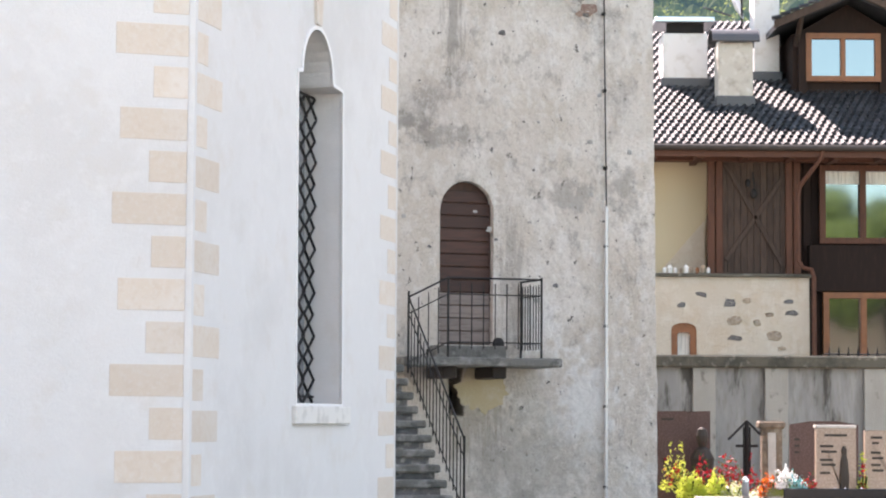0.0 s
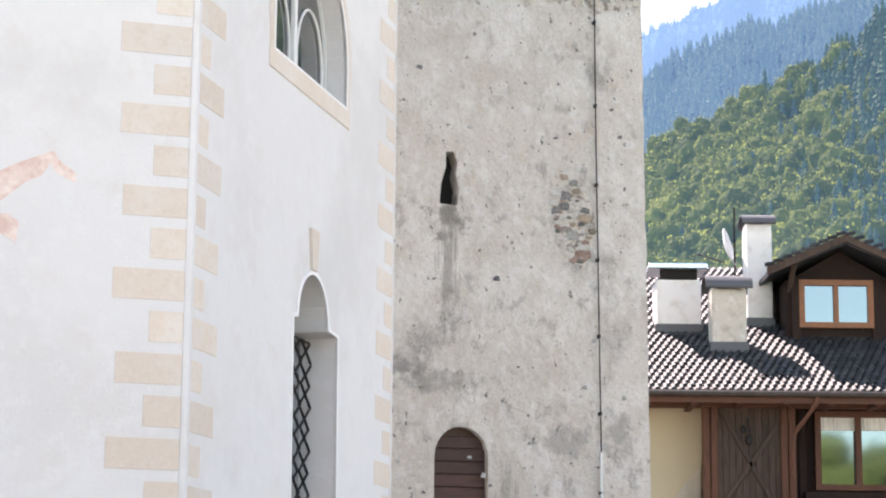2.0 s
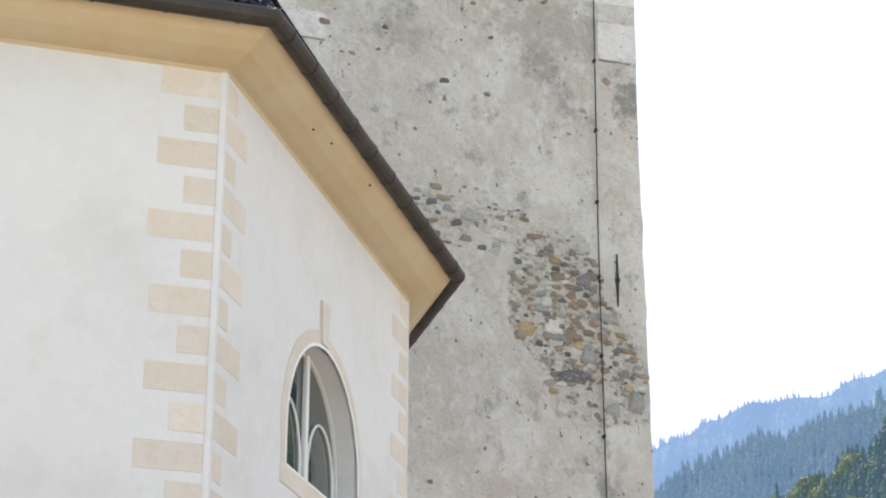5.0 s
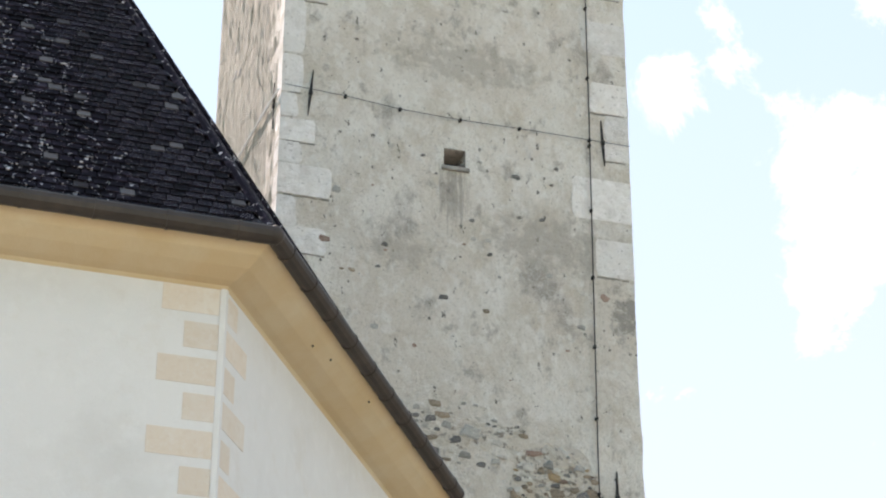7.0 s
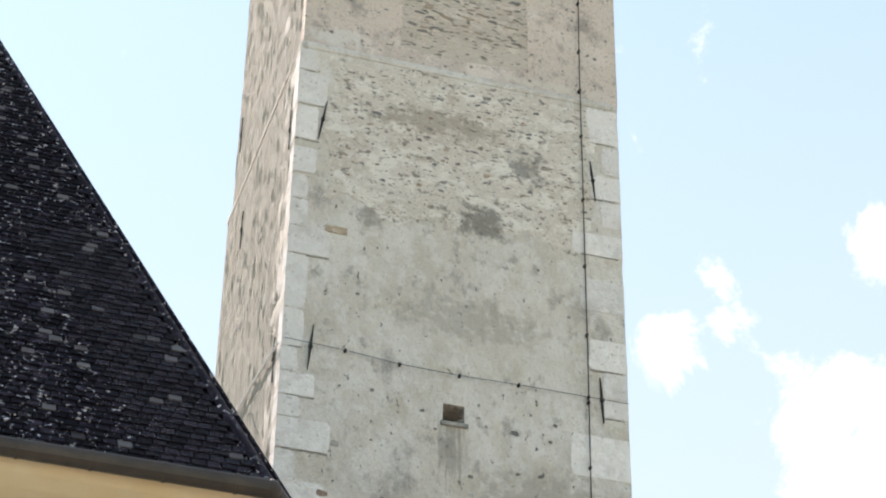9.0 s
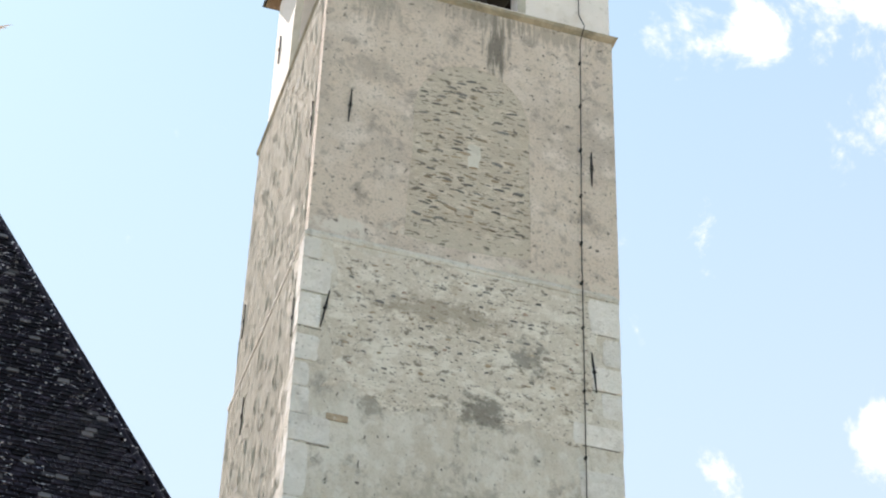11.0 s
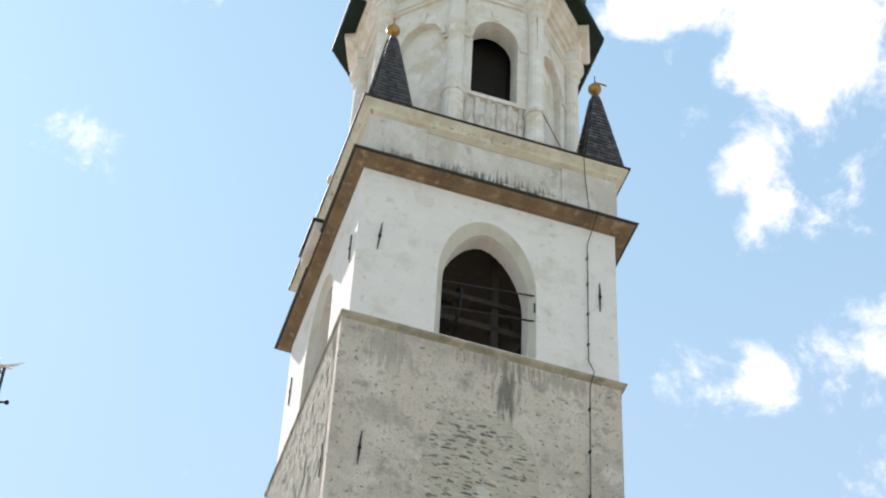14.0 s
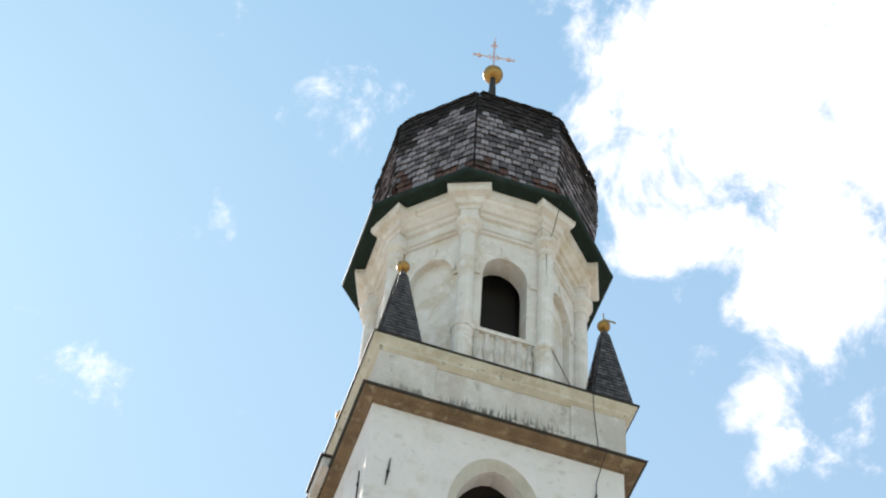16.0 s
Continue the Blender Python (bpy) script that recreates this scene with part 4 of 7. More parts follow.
for x, z, y, lean in ((2.49, 13.36, -HW, 0), (-2.46, 19.55, -HW, 4), (2.44, 19.5, -HW, -3), (-2.47, 24.05, -HW, 8), (2.39, 23.9, -HW, -5), (-2.28, 28.83, -UP, 2), (2.45, 28.66, -UP, 0)):
    piece("wall_anchor", ANCHOR, pose(x, y, z, 0, lean, 0), tower)
for y, z, x in ((-2.45, 19.5, -HW), (-2.55, 24.0, -HW), (-2.45, 28.7, -UP), (1.2, 24.4, -HW), (2.3, 27.4, -UP)):
    piece("wall_anchor", ANCHOR, pose(x, y, z, 0, 0, -90), tower)
# the door and its planks
door = part("door", panel(BM(), arch(-0.18, 0.64, 2.62, 4.46, 4.91, 12), [], -HW + 0.15, -HW + 0.19), M_WOOD, tower, "old dark brown arched plank door")
z = 2.64
while z < 4.75:
    half = 0.38 if z < 4.4 else 0.38 * math.sqrt(max(0.05, 1 - ((z - 4.4) / 0.5) ** 2))
    part("plank", box(BM(), 0.23 - half, 0.23 + half, -HW + 0.12, -HW + 0.15, z, z + 0.165, bevel=0.008), M_GREYWOOD if z < 3.2 else M_WOOD2, door)
    z += 0.178
# near-black sheets stand in for the shade inside pit and slit
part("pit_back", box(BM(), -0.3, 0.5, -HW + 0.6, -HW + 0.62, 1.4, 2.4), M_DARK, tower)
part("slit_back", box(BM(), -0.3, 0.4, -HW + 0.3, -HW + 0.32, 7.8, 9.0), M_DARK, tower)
part("hole_back", box(BM(), -0.5, 0.4, -HW + 0.5, -HW + 0.52, 18.4, 19.2), M_WOOD, tower)
part("hole_sill", box(BM(), -0.3, 0.16, -HW - 0.05, -HW + 0.3, 18.55, 18.62, bevel=0.01), M_ST_GREY, tower)
# string course
bm = BM()
def square(hx0, hx1, h, z):
    return [(-hx0, -h, z), (hx1, -h, z), (hx1, h - 0.16, z), (-hx0, h - 0.16, z)]
lathe(bm, [square(2.83, 2.92, 2.86, 32.1), square(2.89, 3.02, 2.95, 32.17), square(2.91, 3.05, 2.97, 32.24), square(2.78, 2.9, 2.84, 32.35)])
part("string_course", bm, M_MOSSY, tower, "mossy brown stone string course")

# belfry: four walls with splayed arched openings
BX, BY = 0.1, 2.82
OUTER, INNER = arch(-1.08, 1.05, 32.42, 34.2, 36.1, 16), arch(-0.94, 0.93, 32.4, 34.15, 35.86, 16, 0.25)
for turn in range(4):
    rot = Matrix.Translation((BX, 0, 0)) @ Matrix.Rotation(turn * math.pi / 2, 4, "Z")
    w = BY if turn % 2 == 0 else BY - 0.55
    bm = BM()
    lathe_rings = [[(x, -BY, z) for x, z in OUTER], [(x, -BY + 0.13, z) for x, z in INNER]]
    panel(bm, rect(-w, w, 32.3, 36.85), [OUTER], -BY, -BY + 0.01)
    panel(bm, rect(-w, w, 32.3, 36.85), [INNER], -BY + 0.13, -BY + 0.55)
    for s in (-1, 1):
        box(bm, min(s * w, s * (w - 0.01)), max(s * w, s * (w - 0.01)), -BY + 0.01, -BY + 0.13, 32.3, 36.85)
    bmesh.ops.transform(bm, matrix=rot, verts=bm.verts)
    bw = part("belfry_wall", bm, M_BELFRY, tower, "old white plastered belfry wall" if turn == 0 else "")
    bm = BM()
    rows = [[bm.verts.new(p) for p in ring] for ring in lathe_rings]
    n = len(OUTER)
    for i in range(n):
        bm.faces.new((rows[0][i], rows[0][(i + 1) % n], rows[1][(i + 1) % n], rows[1][i]))
    bmesh.ops.transform(bm, matrix=rot, verts=bm.verts)
    part("arch_band", bm, M_ARCHBAND, bw, "cream painted splay round the opening")
part("belfry_floor", box(BM(), -2.1, 2.2, -2.1, 2.1, 32.2, 32.35), M_DARKWOOD, tower)
part("belfry_ceiling", box(BM(), -2.1, 2.2, -2.1, 2.1, 36.3, 36.6), M_DARKWOOD, tower)
# bell frame and bells
frame_ob = part("bell_frame", box(BM(), -1.9, 2.0, -1.75, -1.58, 34.05, 34.2), M_DARKWOOD, tower, "dark timber bell frame")
for x in (-0.85, 0.62):
    part("post", box(BM(), x - 0.07, x + 0.07, -1.75, -1.6, 32.35, 36.3), M_DARKWOOD, frame_ob)
part("beam", box(BM(), -1.9, 2.0, -1.8, -1.6, 34.75, 34.88), M_DARKWOOD, frame_ob)
part("beam", box(BM(), -1.9, 2.0, -1.0, -0.8, 35.4, 35.6), M_DARKWOOD, frame_ob)
for x, s in ((-0.42, 0.42), (0.95, 0.36)):
    bm = BM()
    lathe(bm, [[(x + q * s * math.cos(a), -1.3 + q * s * math.sin(a), 34.95 - zz * s * 1.9) for a in [2 * math.pi * i / 18 for i in range(18)]] for q, zz in ((0.15, 0), (0.5, 0.08), (0.58, 0.4), (0.7, 0.75), (1.0, 1.0), (0.95, 1.02))])
    part("bell", bm, M_BRONZE, tower, "dark bronze church bell", smooth=True)
for x in (-0.75, -0.25):
    pts = [(x, -1.65 + 0.5 * math.cos(a), 34.45 + 0.5 * math.sin(a)) for a in [2 * math.pi * i / 20 for i in range(21)]]
    part("bell_wheel", tube(BM(), pts, 0.03, 5), M_IRON, tower, "iron bell wheel")
for z in (33.5, 34.25):
    part("tie_rod", rod(BM(), (-1.0, -BY + 0.3, z), (1.12, -BY + 0.04, z + 0.03), 0.02, 6), M_IRON, tower)
part("rod_hook", rod(BM(), (1.1, -BY - 0.03, 33.72), (1.1, -BY - 0.03, 33.98), 0.02, 6), M_IRON, tower)
for x, z, lean in ((-2.25, 34.78, 4), (2.54, 34.72, 0)):
    piece("wall_anchor", ANCHOR, pose(x, -BY, z, 0, lean, 0), tower)
for y, z in ((-2.35, 34.7), (2.3, 34.9)):
    piece("wall_anchor", ANCHOR, pose(BX - BY, y, z, 0, 0, -90), tower)

# main cornice, brown underneath, with sheet metal on top
bm = BM()
CX = 0.14
def sq(h, z, c=CX):
    return [(c - h, -h, z), (c + h, -h, z), (c + h, h, z), (c - h, h, z)]
lathe(bm, [sq(2.8, 36.77), sq(2.9, 36.8), sq(2.93, 36.84), sq(3.08, 36.89), sq(3.13, 36.93), sq(3.15, 36.98), sq(2.8, 37.05)])
part("cornice", bm, M_BROWNCOVE, tower, "brown stained moulded cornice")
bm = BM()
lathe(bm, [sq(3.17, 36.95), sq(3.2, 36.99), sq(2.88, 37.16), sq(2.8, 37.16)])
part("cornice_sheet", bm, M_SHEET, tower, "dark folded sheet metal cover")
roof_box = part("cornice_box", box(BM(), CX - 3.34, CX - 3.0, -0.6, 0.5, 36.95, 37.28, bevel=0.02), M_PARAPET, tower, "small plastered projection on the cornice")
part("cornice_sheet", box(BM(), CX - 3.4, CX - 3.0, -0.66, 0.56, 37.28, 37.32), M_SHEET, roof_box)
# parapet with corner pedestals
PX = 0.15
bm = BM()
lathe(bm, [sq(2.78, 37.05, PX), sq(2.78, 38.7, PX)])
part("parapet", bm, M_PARAPET, tower, "stained white parapet wall")
for sx in (-1, 1):
    for sy in (-1, 1):
        x0, x1 = (PX - 2.84, PX - 1.55) if sx < 0 else (PX + 1.55, PX + 2.84)
        y0, y1 = (-2.84, -1.55) if sy < 0 else (1.55, 2.84)
        part("pedestal", box(BM(), x0, x1, y0, y1, 37.06, 38.7, bevel=0.015), M_PARAPET, tower)
bm = BM()
lathe(bm, [sq(2.8, 38.55, PX), sq(2.92, 38.64, PX), sq(2.94, 38.72, PX), sq(3.04, 38.82, PX), sq(3.05, 38.9, PX), sq(2.4, 38.95, PX)])
part("parapet_cap", bm, M_CAP, tower, "moulded plaster capping")
bm = BM()
lathe(bm, [sq(3.05, 38.9, PX), sq(3.09, 38.89, PX), sq(3.09, 38.93, PX), sq(2.4, 39.03, PX)])
part("cap_sheet", bm, M_SHEET, tower, "thin dark sheet metal edge")
# lead patches that step over the cornice edge
for x, w in ((-1.55, 0.34), (0.5, 0.5), (1.25, 0.4)):
    part("sheet_patch", box(BM(), x - w / 2, x + w / 2, -CX - 3.08, -2.9, 36.985, 37.05, bevel=0.012), M_PARAPET, tower)
for sx in (-1, 1):
    for sy in (-1, 1):
        bm = BM()
        a, b, c, d = ((PX + sx * 2.2, sy * 0.95, 38.98), (PX + sx * 0.95, sy * 2.2, 38.98), (PX + sx * 2.3, sy * 2.3, 38.98), (PX + sx * 1.55, sy * 1.55, 39.75))
        v = [bm.verts.new(q) for q in (a, b, c, d)]
        for f in ((0, 2, 3), (2, 1, 3), (1, 0, 3), (0, 1, 2)):
            bm.faces.new([v[i] for i in f])
        part("corner_roof", bm, M_PARAPET, tower)
        part("corner_flashing", rod(BM(), b, d, 0.02, 5), M_SHEET, tower)
# corner pinnacles with slates, gilt balls and little flags
SLATE = unit_tile(M_SLATE2, "slate")
def pinnacle(x, y, vane):
    p = part("pinnacle", lathe(BM(), [[(x + s * a, y + s * b, z) for a, b in ((-1, -1), (1, -1), (1, 1), (-1, 1))] for s, z in ((0.46, 38.95), (0.44, 39.3), (0.06, 42.12))]), M_SLATE2, tower, "slate-covered pyramid pinnacle")
    covers = []
    for k in range(4):
        rot = Matrix.Rotation(k * math.pi / 2, 3, "Z")
        for j in range(21):
            z = 39.32 + j * 0.134
            q = 0.445 - (z - 39.3) * 0.38 / 2.82
            n = max(1, round(2 * q / 0.115))
            w = 2 * q / n
            for i in range(n):
                c = rot @ Vector((-q + w * (i + 0.5), -q - 0.006, 0))
                covers.append(tile_matrix(Vector((x + c.x, y + c.y, z)), rot @ Vector((1, 0, 0)), (rot @ Vector((0, 0.148, 1))).normalized(), w * 0.95, 0.16 * rng.uniform(0.9, 1.1), 0.014, 0.03))
    own = 180 if x < 0 and y < 0 else 0
    for m in covers[:own]:
        piece("slate", SLATE, m, p)
    joined("slate_cover", SLATE, covers[own:], M_SLATE2_ROWS, p)
    part("gilt_ball", ball(BM(), (x, y, 42.36), 0.16), M_GOLD, tower, "gilded copper ball", smooth=True)
    bm = rod(BM(), (x, y, 42.44), (x, y, 42.86), 0.015, 6)
    if vane:
        prism(bm, [(x, y - 0.006), (x + 0.3, y - 0.006), (x + 0.3, y + 0.006), (x, y + 0.006)], 42.6, 42.66)
    part("vane", bm, M_GOLD, tower)
for x, y, vane in ((PX - 2.43, -2.42, False), (PX + 2.54, -2.42, True), (PX - 2.46, 2.4, True), (PX + 2.5, 2.4, False)):
    pinnacle(x, y, vane)

# ---- lantern ----
LX, LR = 0.24, 2.5
AP = LR * math.cos(math.pi / 8)
SIDE = LR * math.sin(math.pi / 8)
E8 = math.pi / 8
WIN = arch(-0.56, 0.56, 41.0, 43.2, 43.98, 14)
NICHE = arch(-0.56, 0.56, 40.2, 43.3, 44.0, 14)
for k in range(8):
    rot = Matrix.Translation((LX, 0, 0)) @ Matrix.Rotation(k * math.pi / 4, 4, "Z")
    bm = BM()
    if k % 2 == 0:
        panel(bm, rect(-SIDE, SIDE, 38.5, 45.5), [WIN], -AP, -AP + 0.5)
    else:
        panel(bm, rect(-SIDE, SIDE, 38.5, 45.5), [NICHE], -AP, -AP + 0.16)
        panel(bm, rect(-SIDE, SIDE, 38.5, 45.5), [], -AP + 0.16, -AP + 0.5)
    bmesh.ops.transform(bm, matrix=rot, verts=bm.verts)
    wall = part("lantern_wall", bm, M_LANTERN, tower, "cream white plaster wall with an arched opening" if k % 2 == 0 else "cream white plaster wall with a blind niche")
    # impost, archivolt and keystone
    bm = BM()
    hole = WIN if k % 2 == 0 else NICHE
    c = sum(q[0] for q in hole) / len(hole)
    arcp = [q for q in hole if q[1] >= 43.2]
    big = [(c + (x - c) * 1.18, 43.2 + (z - 43.2) * 1.22) for x, z in arcp]
    rows = [[bm.verts.new((x, y, z)) for x, z in ring] for ring, y in ((arcp, -AP - 0.004), (arcp, -AP - 0.035), (big, -AP - 0.035), (big, -AP + 0.002))]
    for r0, r1 in zip(rows, rows[1:]):
        for i in range(len(arcp) - 1):
            bm.faces.new((r0[i], r0[i + 1], r1[i + 1], r1[i]))
    for s in (-1, 1):
        xx = c + s * 0.74
        box(bm, xx - 0.12, xx + 0.12, -AP - 0.05, -AP + 0.01, 43.1, 43.22)
    bmesh.ops.transform(bm, matrix=rot, verts=bm.verts)
    part("archivolt", bm, M_LANTERN, wall)
    bm = BM()
    lathe(bm, [[(c + sx * w, y, z) for sx, y in ((-1, -AP - 0.06), (1, -AP - 0.06), (1, -AP + 0.01), (-1, -AP + 0.01))] for w, z in ((0.075, 44.03), (0.12, 44.4))])
    bmesh.ops.transform(bm, matrix=rot, verts=bm.verts)
    part("keystone", bm, M_LANTERN, wall)
    # blind balustrade under the opening
    if k % 2 == 0:
        bm = box(BM(), -0.82, 0.82, -AP - 0.1, -AP + 0.01, 40.86, 40.99)
        bmesh.ops.transform(bm, matrix=rot, verts=bm.verts)
        part("sill", bm, M_LANTERN, wall)
        for i in range(6):
            bm = BM()
            xx = -0.65 + i * 0.26
            lathe(bm, [[(xx + q * math.cos(a), -AP - 0.03 + q * 0.6 * math.sin(a), z) for a in [2 * math.pi * j / 8 for j in range(8)]] for q, z in ((0.07, 39.8), (0.05, 39.95), (0.1, 40.25), (0.05, 40.6), (0.08, 40.85))])
            bmesh.ops.transform(bm, matrix=rot, verts=bm.verts)
            part("baluster", bm, M_PARAPET, wall)
    # attached column at the corner
    ca = Matrix.Translation((LX, 0, 0)) @ Matrix.Rotation(k * math.pi / 4 + E8, 4, "Z")
    bm = BM()
    rows = ((0.25, 39.0), (0.25, 40.6), (0.29, 40.63), (0.29, 40.74), (0.23, 40.82), (0.21, 40.95), (0.18, 44.36), (0.235, 44.42), (0.235, 44.5), (0.19, 44.53), (0.19, 44.64), (0.25, 44.7), (0.33, 44.78), (0.33, 44.92))
    lathe(bm, [[(q * math.cos(a), -LR - 0.09 + q * math.sin(a), z) for a in [2 * math.pi * j / 14 for j in range(14)]] for q, z in rows])
    box(bm, -0.22, 0.22, -LR - 0.22, -LR + 0.2, 44.92, 45.4)
    bmesh.ops.transform(bm, matrix=ca, verts=bm.verts)
    part("column", bm, M_LANTERN, tower, "cream plaster column with moulded capital")
    # entablature block over the column
    bm = BM()
    lathe(bm, [[(sx * w, -LR + yy - (w - 0.3) * 1.2 * (yy < 0), z) for sx, yy in ((-1, -0.28), (1, -0.28), (1, 0.3), (-1, 0.3))] for w, z in ((0.27, 45.36), (0.27, 45.5), (0.33, 45.53), (0.35, 45.62), (0.36, 45.7), (0.5, 45.75), (0.54, 45.86), (0.54, 46.0))])
    bmesh.ops.transform(bm, matrix=ca, verts=bm.verts)
    part("entablature_block", bm, M_LANTERN, tower)
bm = BM()
lathe(bm, [[(x + LX, y, z) for x, y in ngon(8, q, E8)] for q, z in ((2.3, 38.6), (2.3, 40.4), (2.3, 40.5))])
part("lantern_floor", bm, M_DARKWOOD, tower)
# added black core that stands in for the lantern's shaded inside
bm = BM()
lathe(bm, [[(x + LX, y, z) for x, y in ngon(8, q, E8)] for q, z in ((1.5, 40.4), (1.5, 44.6))])
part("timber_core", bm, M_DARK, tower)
bm = BM()
lathe(bm, [[(x + LX, y, z) for x, y in ngon(8, q, E8)] for q, z in ((2.45, 44.74), (2.57, 44.76), (2.57, 44.84), (2.52, 44.86), (2.61, 44.89), (2.61, 44.97), (2.53, 45.0), (2.54, 45.3), (2.64, 45.33), (2.66, 45.44), (2.74, 45.47), (2.8, 45.58), (2.9, 45.66), (2.91, 45.73), (3.0, 45.76), (3.03, 46.0), (2.3, 46.05))])
part("lantern_cornice", bm, M_LANTERN, tower, "cream moulded octagonal cornice")
bm = BM()
DX = 0.3
lathe(bm, [[(x + 0.225, y, z) for x, y in ngon(8, q, E8)] for q, z in ((3.0, 46.02), (3.4, 46.0), (3.455, 46.05), (3.455, 46.13), (2.8, 46.5))])
part("dome_rim", bm, M_GREENMETAL, tower, "dark green sheet metal eaves")
PROFILE = [(2.86, 46.35), (2.76, 46.7), (2.82, 47.4), (2.93, 48.3), (2.96, 49.2), (2.95, 50.0), (2.9, 50.38), (2.77, 50.7), (2.53, 51.05), (2.26, 51.4), (1.66, 52.1), (1.0, 53.0), (0.5, 53.9), (0.22, 54.6), (0.12, 55.2)]
bm = BM()
lathe(bm, [[(x + DX, y, z) for x, y in ngon(8, q - 0.03, E8)] for q, z in PROFILE])
dome = part("dome", bm, M_SHINGLE_TOP, tower, "octagonal bell-shaped dome of weathered wooden shingles")
SHINGLE = unit_tile(M_SHINGLE, "shingle")
near, far, red, black = [], [], [], []
r = random.Random(5)
for (q0, z0), (q1, z1) in zip(PROFILE, PROFILE[1:-3]):
    rows_n = max(1, round(math.hypot(q1 - q0, z1 - z0) / 0.22))
    for j in range(rows_n):
        f = (j + 1) / rows_n
        q, z = q0 + (q1 - q0) * f, z0 + (z1 - z0) * f
        half = q * math.sin(E8)
        n = max(2, round(2 * half / 0.22))
        for k in range(8):
            rot = Matrix.Rotation(k * math.pi / 4, 3, "Z")
            uy = (rot @ Vector((0, -(q1 - q0) * math.cos(E8), z1 - z0))).normalized()
            step = 2 * half / n
            cuts = sorted({-half, half} | {-half + step * (i + (0.5 if j % 2 else 0.0)) + r.uniform(-0.02, 0.02) for i in range(n) if 0 < i + (0.5 if j % 2 else 0.0) < n})
            for x0, x1 in zip(cuts, cuts[1:]):
                w, cx = x1 - x0, (x0 + x1) / 2
                c = rot @ Vector((cx, -q * math.cos(E8) - 0.01, 0))
                m = tile_matrix(Vector((c.x + DX, c.y, z + r.uniform(-0.015, 0.015))), rot @ Vector((1, 0, 0)), uy, w * r.uniform(0.86, 0.96), 0.27 * r.uniform(0.9, 1.08), 0.022, 0.05 + 0.03 * r.random())
                if z < 47.1 + 1.2 * noise.noise((c.x * 2.2, c.y * 2.2, 7.0)) + 0.5 * r.random():
                    red.append(m)
                    continue
                if z > 49.25 + 1.0 * noise.noise((c.x * 1.1, c.y * 1.1, 3.0)) + 0.7 * r.random():
                    black.append(m)
                    continue
                (near if k in (0, 7) and z < 50.7 else far).append(m)
for m in near[:300]:
    piece("shingle", SHINGLE, m, dome)
joined("shingle_cover", SHINGLE, far + near[300:], M_SHINGLE_STUFF, dome)
joined("shingle_cover", SHINGLE, black, M_SHINGLE_TOP, dome, "blackened shingles near the top")
joined("shingle_cover", SHINGLE, red, M_SHINGLE_RED, dome, "red-brown shingles near the eaves")
TX = 0.36
part("dome_pole", lathe(BM(), [[(TX + q * math.cos(a), q * math.sin(a), z) for a in [2 * math.pi * i / 8 for i in range(8)]] for q, z in ((0.14, 54.6), (0.11, 55.4), (0.08, 56.1))]), M_SHEET, tower)
part("gilt_ball", ball(BM(), (TX, 0, 56.32), 0.3, 0.92, 16), M_GOLD, tower, "large gilded copper ball", smooth=True)
bm = BM()
rod(bm, (0, 0, 56.5), (0, 0, 58.25), 0.024, 6)
rod(bm, (0, 0, 58.25), (0.03, 0, 58.5), 0.012, 5)
rod(bm, (-0.6, 0, 57.32), (0.6, 0, 57.32), 0.022, 6)
# open lozenges on the arms
for cx, cz in ((-0.44, 57.32), (0.44, 57.32), (0, 58.0)):
    loz = [(cx + 0.1 * a, 0, cz + 0.1 * b) for a, b in ((1, 0), (0, 1), (-1, 0), (0, -1), (1, 0))]
    for a, b in zip(loz, loz[1:]):
        rod(bm, a, b, 0.02, 5)
for cx, cz in ((-0.6, 57.32), (0.6, 57.32), (0, 58.22)):
    ball(bm, (cx, 0, cz), 0.04, 1.0, 8)
for sx in (-1, 1):
    for sz in (-1, 1):
        tube(bm, [(0.05 * sx, 0, 57.32 + 0.16 * sz), (0.1 * sx, 0, 57.32 + 0.1 * sz), (0.16 * sx, 0, 57.32 + 0.05 * sz)], 0.012, 5)
bmesh.ops.transform(bm, matrix=Matrix.Translation((TX, 0, 0)) @ Matrix.Rotation(radians(-9), 4, "Z"), verts=bm.verts)
part("cross", bm, M_GOLDROSE, tower, "gilt wrought cross on the dome")

# ---- lightning conductor: an upright wire with clamps, and one across ----
wire_pts = [(2.28, -HW - 0.05, 0.1), (2.28, -HW - 0.05, 4.6), (2.22, -HW - 0.05, 9.0), (2.18, -HW - 0.05, 14.0), (2.2, -HW - 0.05, 20.0), (2.19, -HW - 0.05, 25.5), (2.2, -UP - 0.06, 26.2), (2.25, -UP - 0.06, 31.9),
            (2.3, -3.05, 32.25), (2.25, -BY - 0.06, 32.7), (2.26, -BY - 0.05, 36.2), (2.35, -3.32, 36.85), (2.3, -2.92, 37.3), (2.22, -2.9, 38.5), (2.1, -3.15, 38.85), (1.75, -2.75, 39.3), (1.24, -2.58, 40.9), (1.18, -2.56, 44.6), (1.3, -2.75, 45.2), (1.36, -3.1, 46.0)]
conductor = thing("lightning_conductor", TOWER, "thin black lightning conductor wire clamped to the tower", "wire")
part("wire", tube(BM(), wire_pts[1:], 0.011, 5), M_IRON, conductor)
part("conduit", rod(BM(), wire_pts[0], wire_pts[1], 0.024, 8), M_ZINC, conductor, "pale zinc conduit")
bm = BM()
cross_pts = [(-2.88, -HW - 0.05, 19.62), (-1.9, -HW - 0.05, 19.58), (-1.0, -HW - 0.05, 19.5), (0.0, -HW - 0.05, 19.48), (1.0, -HW - 0.05, 19.5), (2.2, -HW - 0.05, 19.5), (2.9, -HW - 0.05, 19.5)]
